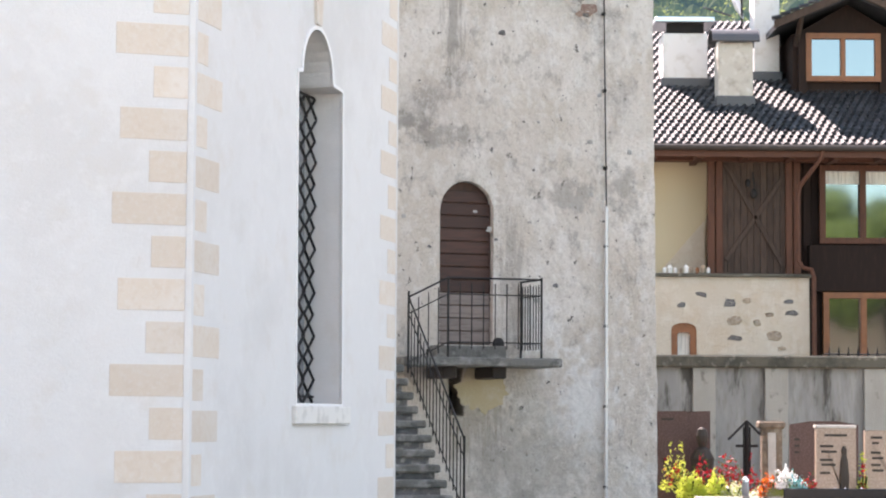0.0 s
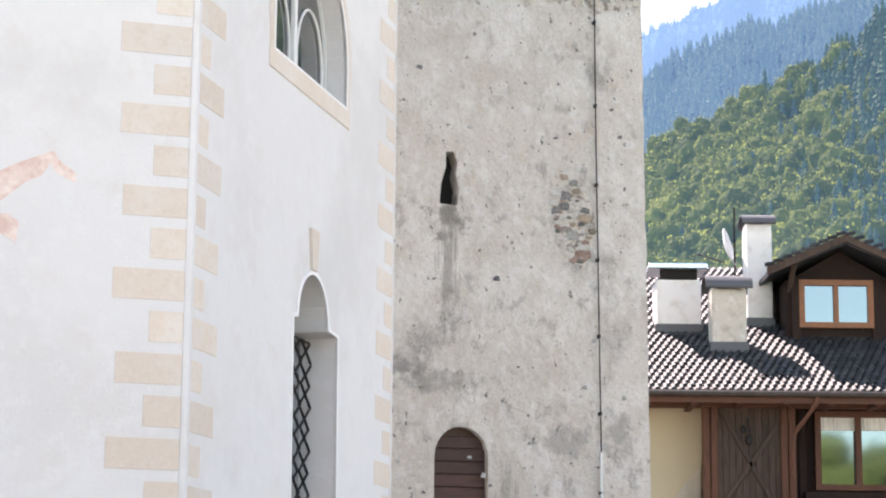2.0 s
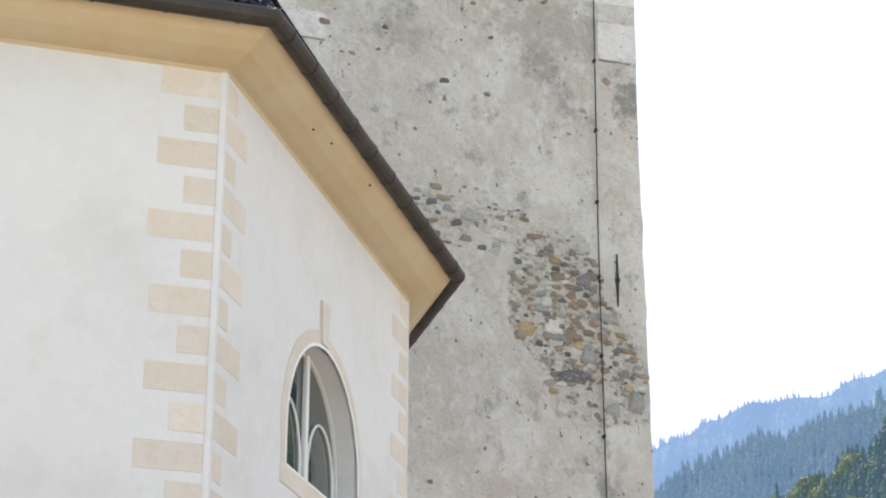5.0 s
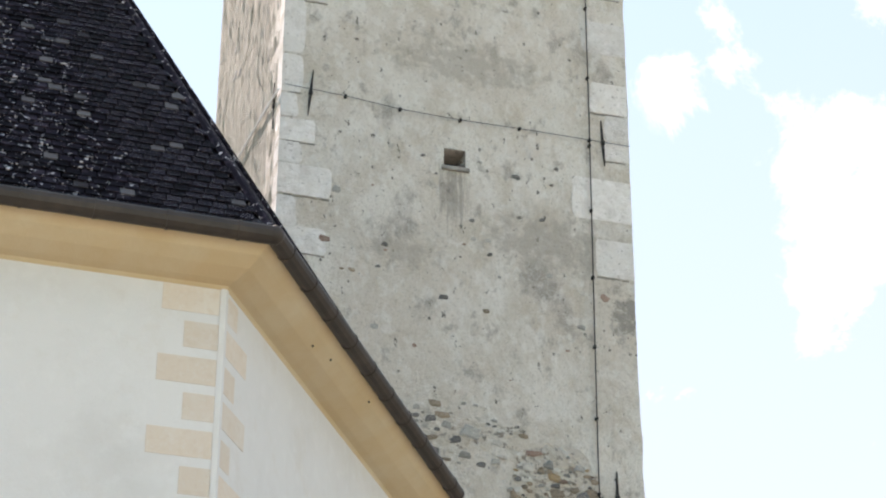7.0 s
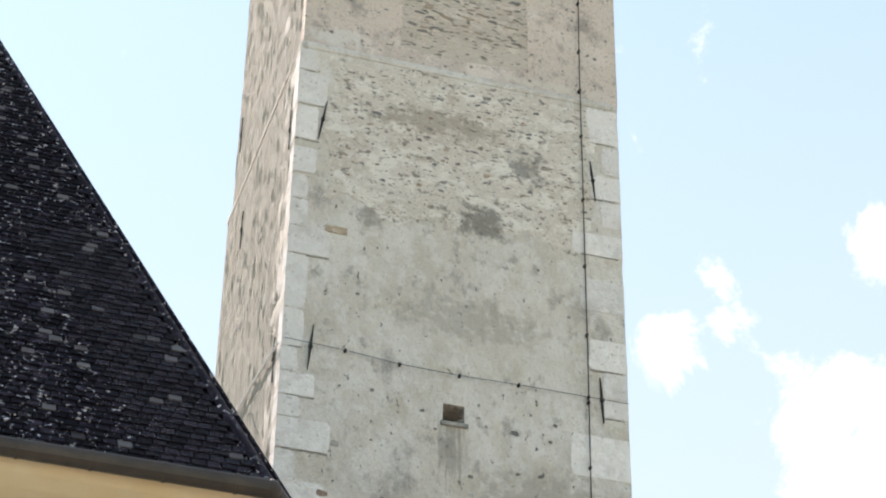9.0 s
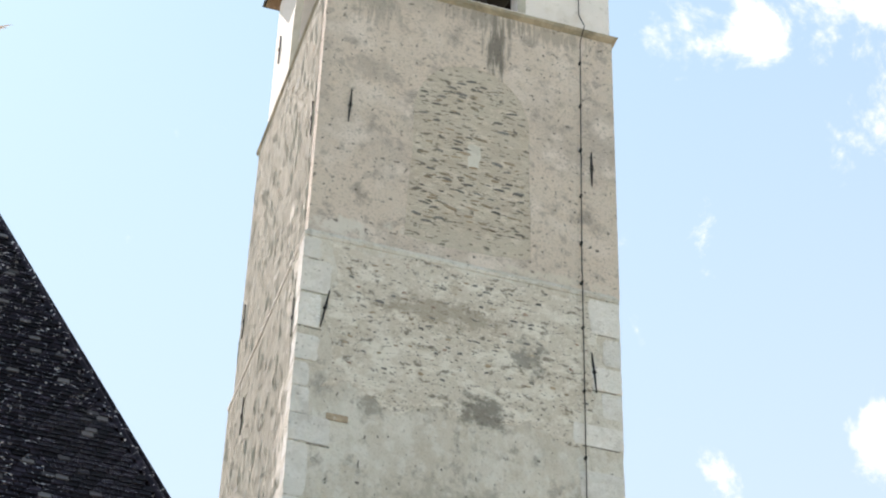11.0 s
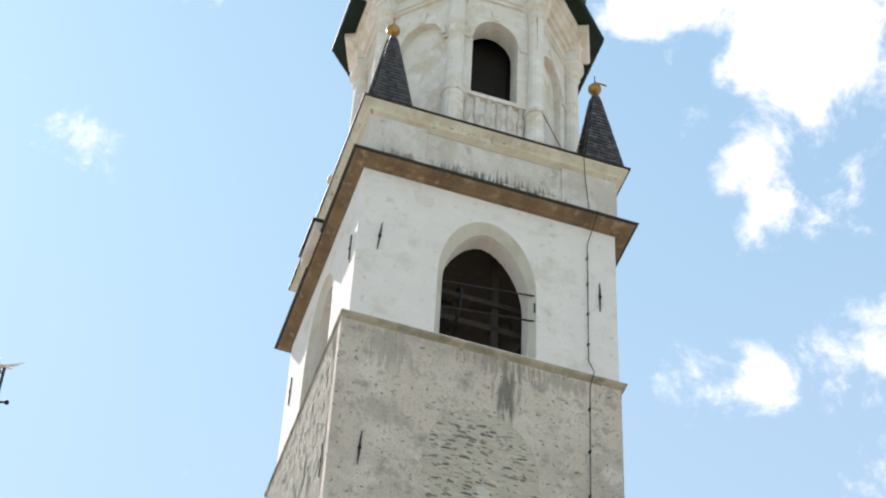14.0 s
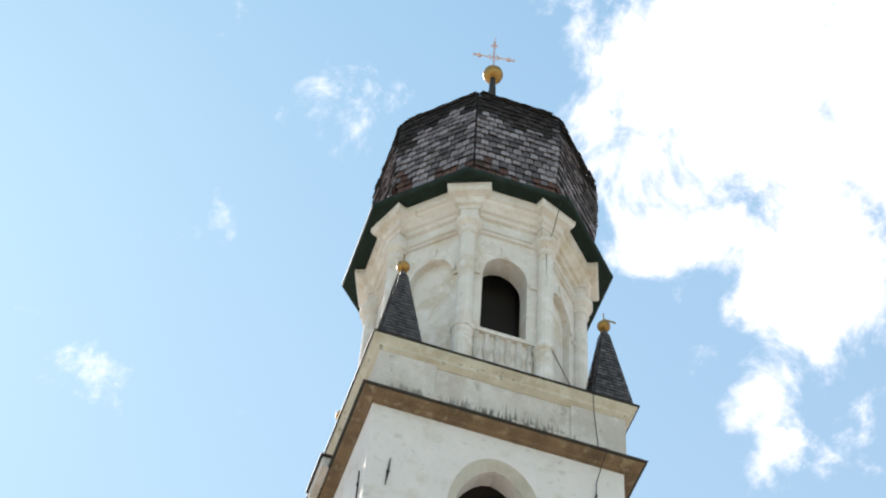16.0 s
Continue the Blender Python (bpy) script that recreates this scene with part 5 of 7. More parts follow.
part("wire", tube(bm, cross_pts, 0.006, 5), M_LEAD, conductor)
part("side_wire", tube(BM(), [(-HW - 0.05, -2.9, 19.55), (-HW - 0.05, -1.39, 19.78), (-HW - 0.05, 0.5, 20.0), (-HW - 0.05, 2.6, 20.25)], 0.02, 5), M_ZINC, conductor, "pale cable on the side wall")
CLAMP = mesh_of(box(BM(), -0.02, 0.02, -0.02, 0.08, -0.025, 0.025, bevel=0.006), "clamp", M_IRON)
for a, b in zip(wire_pts, wire_pts[1:8]):
    n = max(1, round((b[2] - a[2]) / 1.25))
    for i in range(n):
        piece("clamp", CLAMP, Matrix.Translation(Vector(a).lerp(Vector(b), (i + 0.5) / n)), conductor)
for q in cross_pts[1:-1]:
    piece("clamp", CLAMP, Matrix.Translation(q), conductor)
for z in (33.2, 34.1, 35.0, 35.8):
    piece("clamp", CLAMP, Matrix.Translation((2.26, -BY - 0.05, z)), conductor)

# ---- balcony, railing and stair at the tower door ----
balcony = thing("door_balcony", TOWER, "rough stone landing slab on stone brackets below the tower door", "balcony")
part("slab", box(BM(), -0.95, 1.28, -HW - 1.0, -HW, 2.3, 2.42, bevel=0.02), M_STEP, balcony)
part("threshold", box(BM(), -0.3, 0.72, -HW - 0.3, -HW + 0.12, 2.42, 2.6, bevel=0.015), M_STEP, balcony)
for x in (-0.25, 0.45):
    part("bracket", box(BM(), x - 0.1, x + 0.1, -HW - 0.8, -HW, 2.14, 2.3, bevel=0.02), M_DARKWOOD, balcony)
plate("plaster_patch", [blot(0.45, 2.0, 0.35, 0.3, 31.0)], -HW, 0.008, M_OCHRE, balcony, "ochre plaster patch under the slab")
railing = thing("balcony_railing", TOWER, "rusty black wrought iron railing round the landing and stair", "railing")
YF = -HW - 0.92
def run(a, b, n, low, skip=0):
    """Balusters and two rails between two posts; a and b are the feet."""
    a, b = Vector(a), Vector(b)
    for h in (low, 0.78, 1.0):
        rad = 0.014 if h > 0.9 else 0.009
        part("rail", rod(BM(), a + Vector((0, 0, h)), b + Vector((0, 0, h)), rad, 6), M_IRON, railing)
    for i in range(1, n):
        p = a.lerp(b, i / n)
        part("baluster", rod(BM(), p + Vector((0, 0, 0.05)), p + Vector((0, 0, 0.93)), 0.0085, 5), M_IRON, railing)
run((-0.32, YF, 2.48), (1.0, YF, 2.48), 8, 0.14)
run((1.0, YF, 2.48), (1.02, -HW + 0.02, 2.5), 8, 0.14)
run((-0.9, YF - 0.1, 2.2), (-0.32, YF, 2.48), 4, 0.14)
run((-1.02, YF - 2.9, 0.36), (-0.9, YF - 0.1, 2.2), 17, 0.14)
for p in ((-0.32, YF, 2.42), (1.0, YF, 2.42), (-0.9, YF - 0.1, 2.2), (-1.02, YF - 2.9, 0.1), (1.02, -HW - 0.03, 2.42)):
    part("post", rod(BM(), p, (p[0], p[1], p[2] + (1.3 if p[2] < 1 else 1.08)), 0.016, 6), M_IRON, railing)
for p in ((0.66, -HW - 0.12, 2.62),):
    part("insulator", ball(BM(), p, 0.09, 1.2, 8), M_IRON, railing)
stair = thing("stone_staircase", TOWER, "worn grey stone outside stair up to the tower door", "stair")
for i in range(13):
    z = 2.3 - i * 0.18
    y = -HW - 1.0 - i * 0.245
    part("step", box(BM(), -2.3, -1.06 + 0.04 * rng.random(), y - 0.3, y + 0.02, max(z - 0.1, 0), z, bevel=0.02), M_STEP, stair)
    if z > 0.15:
        part("riser", box(BM(), -2.25, -1.12, y - 0.24, y, 0, z - 0.1), M_ST_DARK, stair)

# ================= church =================
F1, F2, F3 = radians(17.5), radians(75.2), radians(105.0)
def along(a):
    return Vector((math.cos(a), math.sin(a)))
C1 = Vector((-1.874, 16.896))
LEN2 = 5.87
C2 = C1 + LEN2 * along(F2)
C0 = C1 - 9.0 * along(F1)
C3 = C2 + LEN2 * along(F3)
C4 = C0 + (C3 - C0).dot(along(F1 + math.pi / 2)) * along(F1 + math.pi / 2)
TOP = 10.04
church = thing("church", Matrix(), "white limewashed polygonal church choir with steep slate roof", "church")


def face(c, a):
    """x along the wall, y into it, z up."""
    return Matrix.Translation((c.x, c.y, 0)) @ Matrix.Rotation(a, 4, "Z")


def cpart(name, bm, mat, m, parent=None, label="", smooth=False):
    bmesh.ops.transform(bm, matrix=m, verts=bm.verts)
    return part(name, bm, mat, parent or church, label, smooth)


M1, M2, M3 = face(C1, F1), face(C1, F2), face(C2, F3)
LOW = [(2.61, 1.73), (3.97, 1.73), (3.9, 4.7), (3.6, 4.72)] + [(3.14 + 0.45 * math.cos(a), 4.72 + 0.46 * math.sin(a)) for a in np.linspace(0.05, math.pi - 0.05, 14)] + [(2.68, 4.72), (2.56, 4.7)]
UPW = [(1.87, 7.02), (4.05, 7.02)] + [(2.96 + 1.09 * math.cos(a), 7.39 + 1.04 * math.sin(a)) for a in np.linspace(0, math.pi, 22)]
wall1 = cpart("wall", panel(BM(), rect(-9.0, 0.0, 0, TOP), [], 0, 0.7), M_WHITE, M1, None, "white limewashed wall")
wall2 = cpart("wall", panel(BM(), rect(0.0, LEN2, 0, TOP), [LOW, UPW], 0, 0.7), M_WHITE, M2, None, "white limewashed wall with two windows")
cpart("wall", panel(BM(), rect(0.0, LEN2, 0, TOP), [], 0, 0.7), M_WHITE, M3)
bm = BM()
for a, b in ((C3, C4), (C4, C0)):
    d = (b - a).normalized()
    nrm = Vector((-d.y, d.x)) * 0.5
    prism(bm, [tuple(a), tuple(b), tuple(b + nrm), tuple(a + nrm)], 0, TOP)
part("wall", bm, M_WHITE, church)

# painted corner blocks, a little proud, and the white rib on each corner
def qblock(m, x0, x1, z0, z1, parent):
    bm = box(BM(), x0, x1, -0.004, 0.01, z0, z1, bevel=0.002)
    bmesh.ops.transform(bm, matrix=m, verts=bm.verts)
    part("corner_block", bm, M_QPAINT, parent)
for k in range(31):
    z1 = 9.97 - 0.332 * k
    z0 = z1 - 0.245
    if z0 < 0.1:
        break
    w = 0.58 + rng.uniform(-0.03, 0.05)
    s = 0.33 + rng.uniform(-0.02, 0.02)
    if k % 2 == 0:
        qblock(M1, -w, -0.05, z0, z1, wall1)
        qblock(M2, 0.05, 0.29 + rng.uniform(-0.02, 0.02), z0 - 0.03, z1 - 0.03, wall2)
        qblock(M2, LEN2 - 0.34, LEN2 - 0.03, z0, z1, wall2)
    else:
        qblock(M1, -s, -0.05, z0, z1, wall1)
        qblock(M2, 0.05, 0.6 + rng.uniform(-0.03, 0.03), z0 - 0.02, z1 - 0.02, wall2)
        qblock(M2, LEN2 - 0.62, LEN2 - 0.03, z0, z1, wall2)
n1, n2, n3 = (Vector((math.sin(a), -math.cos(a))) for a in (F1, F2, F3))
for c, na, nb in ((C1, n1, n2), (C2, n2, n3)):
    d = along(F1) if c is C1 else along(F2)
    e = along(F2) if c is C1 else along(F3)
    bm = prism(BM(), [tuple(c - 0.045 * d + 0.006 * na), tuple(c + 0.006 * (na + nb) / (1 + na.dot(nb)) * 1.0), tuple(c + 0.045 * e + 0.006 * nb), tuple(c - 0.02 * na - 0.02 * nb)], 0, 10.0)
    part("corner_rib", bm, M_WHITE, church, "thin white rib along the corner")


def trim(loop, grow, m, mat, name, parent, y0, y1, close=False):
    """A band that follows an outline on the wall."""
    c = Vector((sum(p[0] for p in loop) / len(loop), sum(p[1] for p in loop) / len(loop)))
    n = len(loop)
    out = []
    for i in range(n):
        p, a, b = Vector(loop[i]), Vector(loop[i - 1]), Vector(loop[(i + 1) % n])
        t = ((p - a).normalized() + (b - p).normalized()).normalized()
        nr = Vector((t.y, -t.x))
        out.append(p + nr * grow)
    bm = BM()
    rows = [[bm.verts.new((q[0], y, q[1])) for q in ring] for ring, y in ((loop, y1), (loop, y0), (out, y0), (out, y1))]
    for r0, r1 in zip(rows, rows[1:]):
        for i in range(n if close else n - 1):
            j = (i + 1) % n
            bm.faces.new((r0[i], r0[j], r1[j], r1[i]))
    return cpart(name, bm, mat, m, parent)


# low window: white edge, wavy lattice, dark glass, stone sill, key block
trim(LOW, 0.04, M2, M_EDGE, "window_edge", wall2, -0.012, 0.02, True)
low_window = cpart("window", box(BM(), 2.5, 4.03, 0.37, 0.4, 1.65, 5.4), M_PANE, M2, None, "tall narrow arched window behind a wavy iron lattice")
cpart("sill", box(BM(), 2.5, 4.14, -0.05, 0.3, 1.54, 1.71, bevel=0.012), M_SILL, M2, low_window, "grey stone window sill")
for col in range(4):
    for fam in (0, 1):
        pts = []
        for k in range(15):
            side_x = 2.7 + 0.305 * (col + (k + fam) % 2)
            pts.append((side_x, 0.26 + 0.014 * fam, 1.75 + k * 0.2075))
        cpart("lattice_bar", tube(BM(), pts, 0.015, 5), M_IRON, M2, low_window)
for x in (2.7, 3.31):
    cpart("lattice_bar", rod(BM(), (x, 0.27, 1.74), (x, 0.27, 4.7), 0.013, 5), M_IRON, M2, low_window)
for z in (1.8, 4.66):
    cpart("cross_bar", rod(BM(), (2.6, 0.28, z), (3.97, 0.28, z), 0.013, 5), M_IRON, M2, low_window)
bm = BM()
lathe(bm, [[(3.1 + s * w, y, z) for s, y in ((-1, -0.03), (1, -0.03), (1, 0.02), (-1, 0.02))] for w, z in ((0.07, 5.22), (0.12, 5.6))])
cpart("key_block", bm, M_QPAINT, M2, wall2)

# upper lunette window
trim(UPW, 0.03, M2, M_EDGE, "window_edge", wall2, -0.014, 0.02, True)
ARC = UPW[1:] + UPW[:1]
trim(ARC, 0.16, M2, M_QPAINT, "surround", wall2, -0.006, 0.015)
up_window = cpart("window", box(BM(), 1.8, 4.2, 0.225, 0.25, 6.9, 8.7), M_GLASS, M2, None, "lunette window with white mullion and leaded panes")
cpart("sill_band", box(BM(), 1.73, 4.18, -0.012, 0.22, 6.82, 7.01, bevel=0.006), M_QPAINT, M2, up_window)
bm = BM()
lathe(bm, [[(2.87 + s * w, y, z) for s, y in ((-1, -0.03), (1, -0.03), (1, 0.02), (-1, 0.02))] for w, z in ((0.09, 8.46), (0.13, 8.88))])
cpart("key_block", bm, M_QPAINT, M2, wall2)
trim([(2.96 + (x - 2.96) * 0.985, 7.035 + (z - 7.02) * 0.985) for x, z in UPW], -0.03, M2, M_WINFRAME, "window_frame", up_window, 0.195, 0.225, True)
cpart("mullion", box(BM(), 2.95, 3.02, 0.17, 0.225, 7.05, 8.42, bevel=0.01), M_WINFRAME, M2, up_window)
for cx, cz, rr in ((2.48, 7.3, 0.4), (3.5, 7.3, 0.4)):
    bm = BM()
    pts = [(cx + rr * math.cos(a), 0.22, cz + 1.4 * rr * math.sin(a)) for a in np.linspace(-0.4, math.pi + 0.4, 16)]
    tube(bm, [(x, 0.205, z) for x, y, z in pts if 1.95 < x < 4.0], 0.014, 5)
    cpart("leading", bm, M_WINFRAME, M2, up_window)
# what is left of a wall painting: plain faded bands
cpart("painted_band", panel(BM(), [(-1.75, 4.96), (-1.5, 5.12), (-1.32, 5.28), (-1.2, 5.34), (-1.14, 5.44), (-1.08, 5.36), (-0.93, 5.3), (-0.94, 5.38), (-1.06, 5.46), (-1.12, 5.54), (-1.22, 5.5), (-1.4, 5.42), (-1.75, 5.22)], [], -0.003, 0.01), M_FRESCO, M1, wall1, "faded reddish painted band")
cpart("painted_band", panel(BM(), [(-1.75, 4.75), (-1.5, 4.86), (-1.38, 4.8), (-1.36, 4.96), (-1.46, 5.02), (-1.75, 4.98)], [], -0.003, 0.01), M_FRESCO, M1, wall1)

# cove, gutter, roof
def offset(d):
    def corner(c, a, b):
        return c + d * (a + b) / (1 + a.dot(b))
    return [C0 + d * n1, corner(C1, n1, n2), corner(C2, n2, n3), C3 + d * n3]
def band(bm, prof):
    lathe(bm, [[(p.x, p.y, z) for p in offset(d)] for d, z in prof], False)
bm = BM()
band(bm, [(0.0, 9.975), (0.02, 10.01), (0.1, 10.03), (0.25, 10.09), (0.37, 10.17), (0.44, 10.25), (0.47, 10.27), (0.47, 10.33), (0.0, 10.42)])
part("cove", bm, M_CREAM, church, "cream yellow plaster cove below the eaves")
gutter = None
GO, GZ, GR = 0.52, 10.305, 0.085
for k in range(3):
    a, b = offset(GO)[k], offset(GO)[k + 1]
    d = b - a
    bm = rod(BM(), (a.x, a.y, GZ), (b.x, b.y, GZ), GR, 12)
    g = part("gutter", bm, M_COPPER, church, "brown copper half-round gutter", smooth=False)
    n = max(2, round(d.length / 0.62))
    for i in range(n):
        p = a + d * ((i + 0.5) / n)
        q = d.normalized()
        part("gutter_joint", rod(BM(), (p.x - q.x * 0.012, p.y - q.y * 0.012, GZ), (p.x + q.x * 0.012, p.y + q.y * 0.012, GZ), GR + 0.008, 12), M_COPPER, g)
for k in (1, 2):
    p = offset(GO)[k]
    part("gutter_corner", ball(BM(), (p.x, p.y, GZ), GR * 1.06, 1.0, 12), M_COPPER, church, smooth=True)
for k, (x, y) in enumerate(((1.5, 0.3), (1.9, 0.35), (3.0, 0.4), (3.6, 0.3))):
    p = C1 + along(F2) * x + n2 * y
    part("vent_knob", ball(BM(), (p.x, p.y, 10.09 + 0.03 * k), 0.012, 1.0, 8), M_IRON, church)

PITCH = 1.66
EV = offset(0.5)
EZ = 10.3
half_turn = (F2 - F1) / 2
depth2 = 5.9
apex = EV[1] - (n1 + n2) / (1 + n1.dot(n2)) * depth2
APEX = Vector((apex.x, apex.y, EZ + depth2 * PITCH))
ridge_end = APEX - Vector((*(along(F1) * 9.0), 0))
bm = BM()
v = [bm.verts.new(p) for p in ((EV[0].x, EV[0].y, EZ), (EV[1].x, EV[1].y, EZ), (EV[2].x, EV[2].y, EZ), (EV[3].x, EV[3].y, EZ), tuple(APEX), tuple(ridge_end), (C4.x, C4.y, EZ))]
for f in ((0, 1, 4, 5), (1, 2, 4), (2, 3, 4), (3, 6, 5, 4), (6, 0, 5), (0, 6, 3, 2, 1)):
    bm.faces.new([v[i] for i in f])
roof = part("roof", bm, M_SLATE, church, "steep roof of small dark slates")
RSLATE = unit_tile(M_SLATE_P, "slate")
ux = Vector((*along(F1), 0))
up = Vector((-n1.x, -n1.y, PITCH)).normalized()
near, far = [], []
r = random.Random(9)
step = 0.105
rows_n = int(depth2 * math.sqrt(1 + PITCH ** 2) / step)
base = Vector((EV[1].x, EV[1].y, EZ))
for j in range(1, rows_n):
    s = j * step
    dd = s / math.sqrt(1 + PITCH ** 2)
    edge = -dd * math.tan(half_turn)
    x = edge - 0.06 - 0.067 * (j % 2)
    while x > edge - 4.6:
        p = base + ux * x + up * s + Vector((n1.x, n1.y, 0.6)) * 0.012
        w = 0.13
        m = tile_matrix(p, ux, up, w * r.uniform(0.93, 0.99), step * 1.45 * r.uniform(0.93, 1.07), 0.012, 0.02 + 0.012 * r.random())
        (near if x > edge - 0.95 else far).append(m)
        x -= 0.134
for m in near[:300]:
    piece("slate", RSLATE, m, roof)
joined("slate_cover", RSLATE, far + near[300:], M_SLATE, roof, "dark slates in regular courses")
bm = BM()
rod(bm, (EV[1].x, EV[1].y, EZ + 0.03), tuple(APEX), 0.045, 6)
part("hip", bm, M_SLATE_P, roof)
bm = BM()
rod(bm, (EV[2].x, EV[2].y, EZ + 0.03), tuple(APEX), 0.045, 6)
part("hip", bm, M_SLATE_P, roof)
# finial with a star and a small cross
finial = thing("roof_finial", Matrix.Translation(APEX), "gilt comet star and small iron cross on the choir roof", "finial")
part("pole", rod(BM(), (0, 0, -0.1), (0, 0, 2.35), 0.022, 6), M_IRON, finial)
bm = BM()
for k in range(6):
    a = math.pi * k / 3 + 0.3
    rod(bm, (-0.14 + 0.03 * math.cos(a), 0, 2.36 + 0.03 * math.sin(a)), (-0.14 + 0.19 * math.cos(a), 0, 2.36 + 0.19 * math.sin(a)), 0.05, 4, 0.004)
part("star", bm, M_STARGOLD, finial)
bm = BM()
for dz, n in ((0.1, 0.34), (0.04, 0.27), (-0.03, 0.2)):
    rod(bm, (-0.08, 0, 2.37), (n - 0.08, 0, 2.37 + dz), 0.03, 4, 0.004)
part("tail", bm, M_FRESCO, finial, "faded red comet tail")
bm = rod(BM(), (-0.16, -0.03, 1.68), (0.16, -0.03, 1.68), 0.016, 5)
for x in (-0.16, 0.16):
    ball(bm, (x, -0.03, 1.68), 0.035, 1, 8)
part("scroll", bm, M_IRON, finial)

# ================= house behind the churchyard =================
house = thing("house", Matrix(), "old alpine house with dark timber front and tiled roof", "house")
X0, X1 = -3.0, 20.0
EAVE_Y, EAVE_Z, SLOPE, RIDGE_Y = 43.2, 7.1, 0.47, 52.0
RIDGE_Z = EAVE_Z + (RIDGE_Y - EAVE_Y) * SLOPE
part("wall", box(BM(), X0, 7.55, 44.7, 45.0, 0, 7.3), M_YELLOW, house, "yellow plastered wall")
part("wall", box(BM(), 7.55, X1, 44.55, 44.95, 0, 7.2), M_HWOOD, house, "dark timber wall")
part("wall", box(BM(), X0, X1, 55.0, 55.3, 0, 8.5), M_YELLOW, house)
for x in (X0, X1 - 0.3):
    bm = BM()
    lathe(bm, [[(xx, 45.0, 0), (xx, 55.0, 0), (xx, 55.0, 8.2), (xx, 52.0, RIDGE_Z - 0.3), (xx, 45.0, 7.6)] for xx in (x, x + 0.3)])
    part("gable", bm, M_YELLOW, house)
part("wall_base", panel(BM(), [(X0, 0), (7.56, 0), (7.56, 4.47), (X0, 4.47)], [arch(4.79, 5.3, 2.5, 3.42, 3.55, 8)], 43.5, 44.7), M_HSTONE, house, "cream stone base wall")
part("ledge", box(BM(), X0, 7.6, 43.42, 44.7, 4.47, 4.54, bevel=0.015), M_COPING, house)
r = random.Random(3)
for x, z, w, h in ((5.95, 3.95, 0.3, 0.2), (6.3, 4.0, 0.2, 0.14), (5.4, 4.12, 0.26, 0.12), (7.15, 3.98, 0.24, 0.12), (7.2, 3.76, 0.3, 0.14), (6.05, 3.6, 0.34, 0.24), (6.05, 3.25, 0.36, 0.13), (6.85, 3.3, 0.34, 0.26), (6.5, 3.55, 0.16, 0.18), (6.75, 3.72, 0.2, 0.1), (5.0, 3.9, 0.2, 0.14), (7.0, 3.05, 0.2, 0.1)):
    piece("stone", r.choice(ROCKS[r.choice(("dark", "dark", "brown"))]), Matrix.Translation((x, 43.5, z)) @ Matrix.Rotation(r.uniform(-0.3, 0.3), 4, "Y") @ Matrix.Diagonal((w * 0.9, 0.04, h * 0.85, 1)), house)
w = part("window", box(BM(), 4.84, 5.25, 43.66, 43.68, 2.5, 3.5), M_CURTAIN, house, "small window in an orange wooden frame")
bm = BM()
panel(bm, arch(4.78, 5.31, 2.5, 3.43, 3.57, 8), [arch(4.92, 5.17, 2.52, 3.32, 3.36, 6)], 43.55, 43.62)
part("window_frame", bm, M_ORANGE, w)
# timber front with a braced shutter door
sd = part("shutter_door", box(BM(), 5.72, 7.3, 44.05, 44.09, 4.55, 6.95), M_HDOOR, house, "weathered plank door with crossed braces")
for i in range(10):
    part("board", box(BM(), 5.86 + i * 0.134, 5.986 + i * 0.134, 44.02, 44.05, 4.58, 6.9, bevel=0.006), M_HDOOR, sd)
for a, b in (((5.95, 6.82), (7.12, 4.72)), ((7.1, 6.5), (5.95, 4.85))):
    d = Vector((b[0] - a[0], 0, b[1] - a[1]))
    ang = math.atan2(d.z, d.x)
    bm = box(BM(), 0, d.length, -0.02, 0.02, -0.045, 0.045, Matrix.Translation((a[0], 43.99, a[1])) @ Matrix.Rotation(-ang, 4, "Y"), bevel=0.008)
    part("brace", bm, M_HDOOR, sd)
bm = rod(BM(), (6.55, 43.97, 6.1), (6.5, 43.97, 6.65), 0.02, 5)
ball(bm, (6.52, 43.97, 6.2), 0.07, 1.5, 8)
ball(bm, (6.4, 43.97, 6.42), 0.05, 1.8, 8)
part("hanging_herbs", bm, M_IRON, sd, "dried herbs hung on the door")
for x in (5.66, 5.82, 7.24, 7.4):
    part("post", box(BM(), x - 0.07, x + 0.07, 43.95, 44.2, 4.54, 7.0, bevel=0.015), M_HFRAME, house)
part("lintel", box(BM(), X0, X1, 43.9, 44.2, 6.86, 7.0, bevel=0.015), M_HFRAME, house)
for i in range(12):
    x = 7.62 + i * 0.17
    part("board", box(BM(), x, x + 0.163, 44.5, 44.55, 2.6, 6.9, bevel=0.006), M_HWOOD, house)
bm = BM()
panel(bm, [(4.6, 4.54), (5.6, 4.54), (5.6, 5.7)], [], 44.6, 44.7)
part("stair_wedge", bm, M_HSTONE, house)
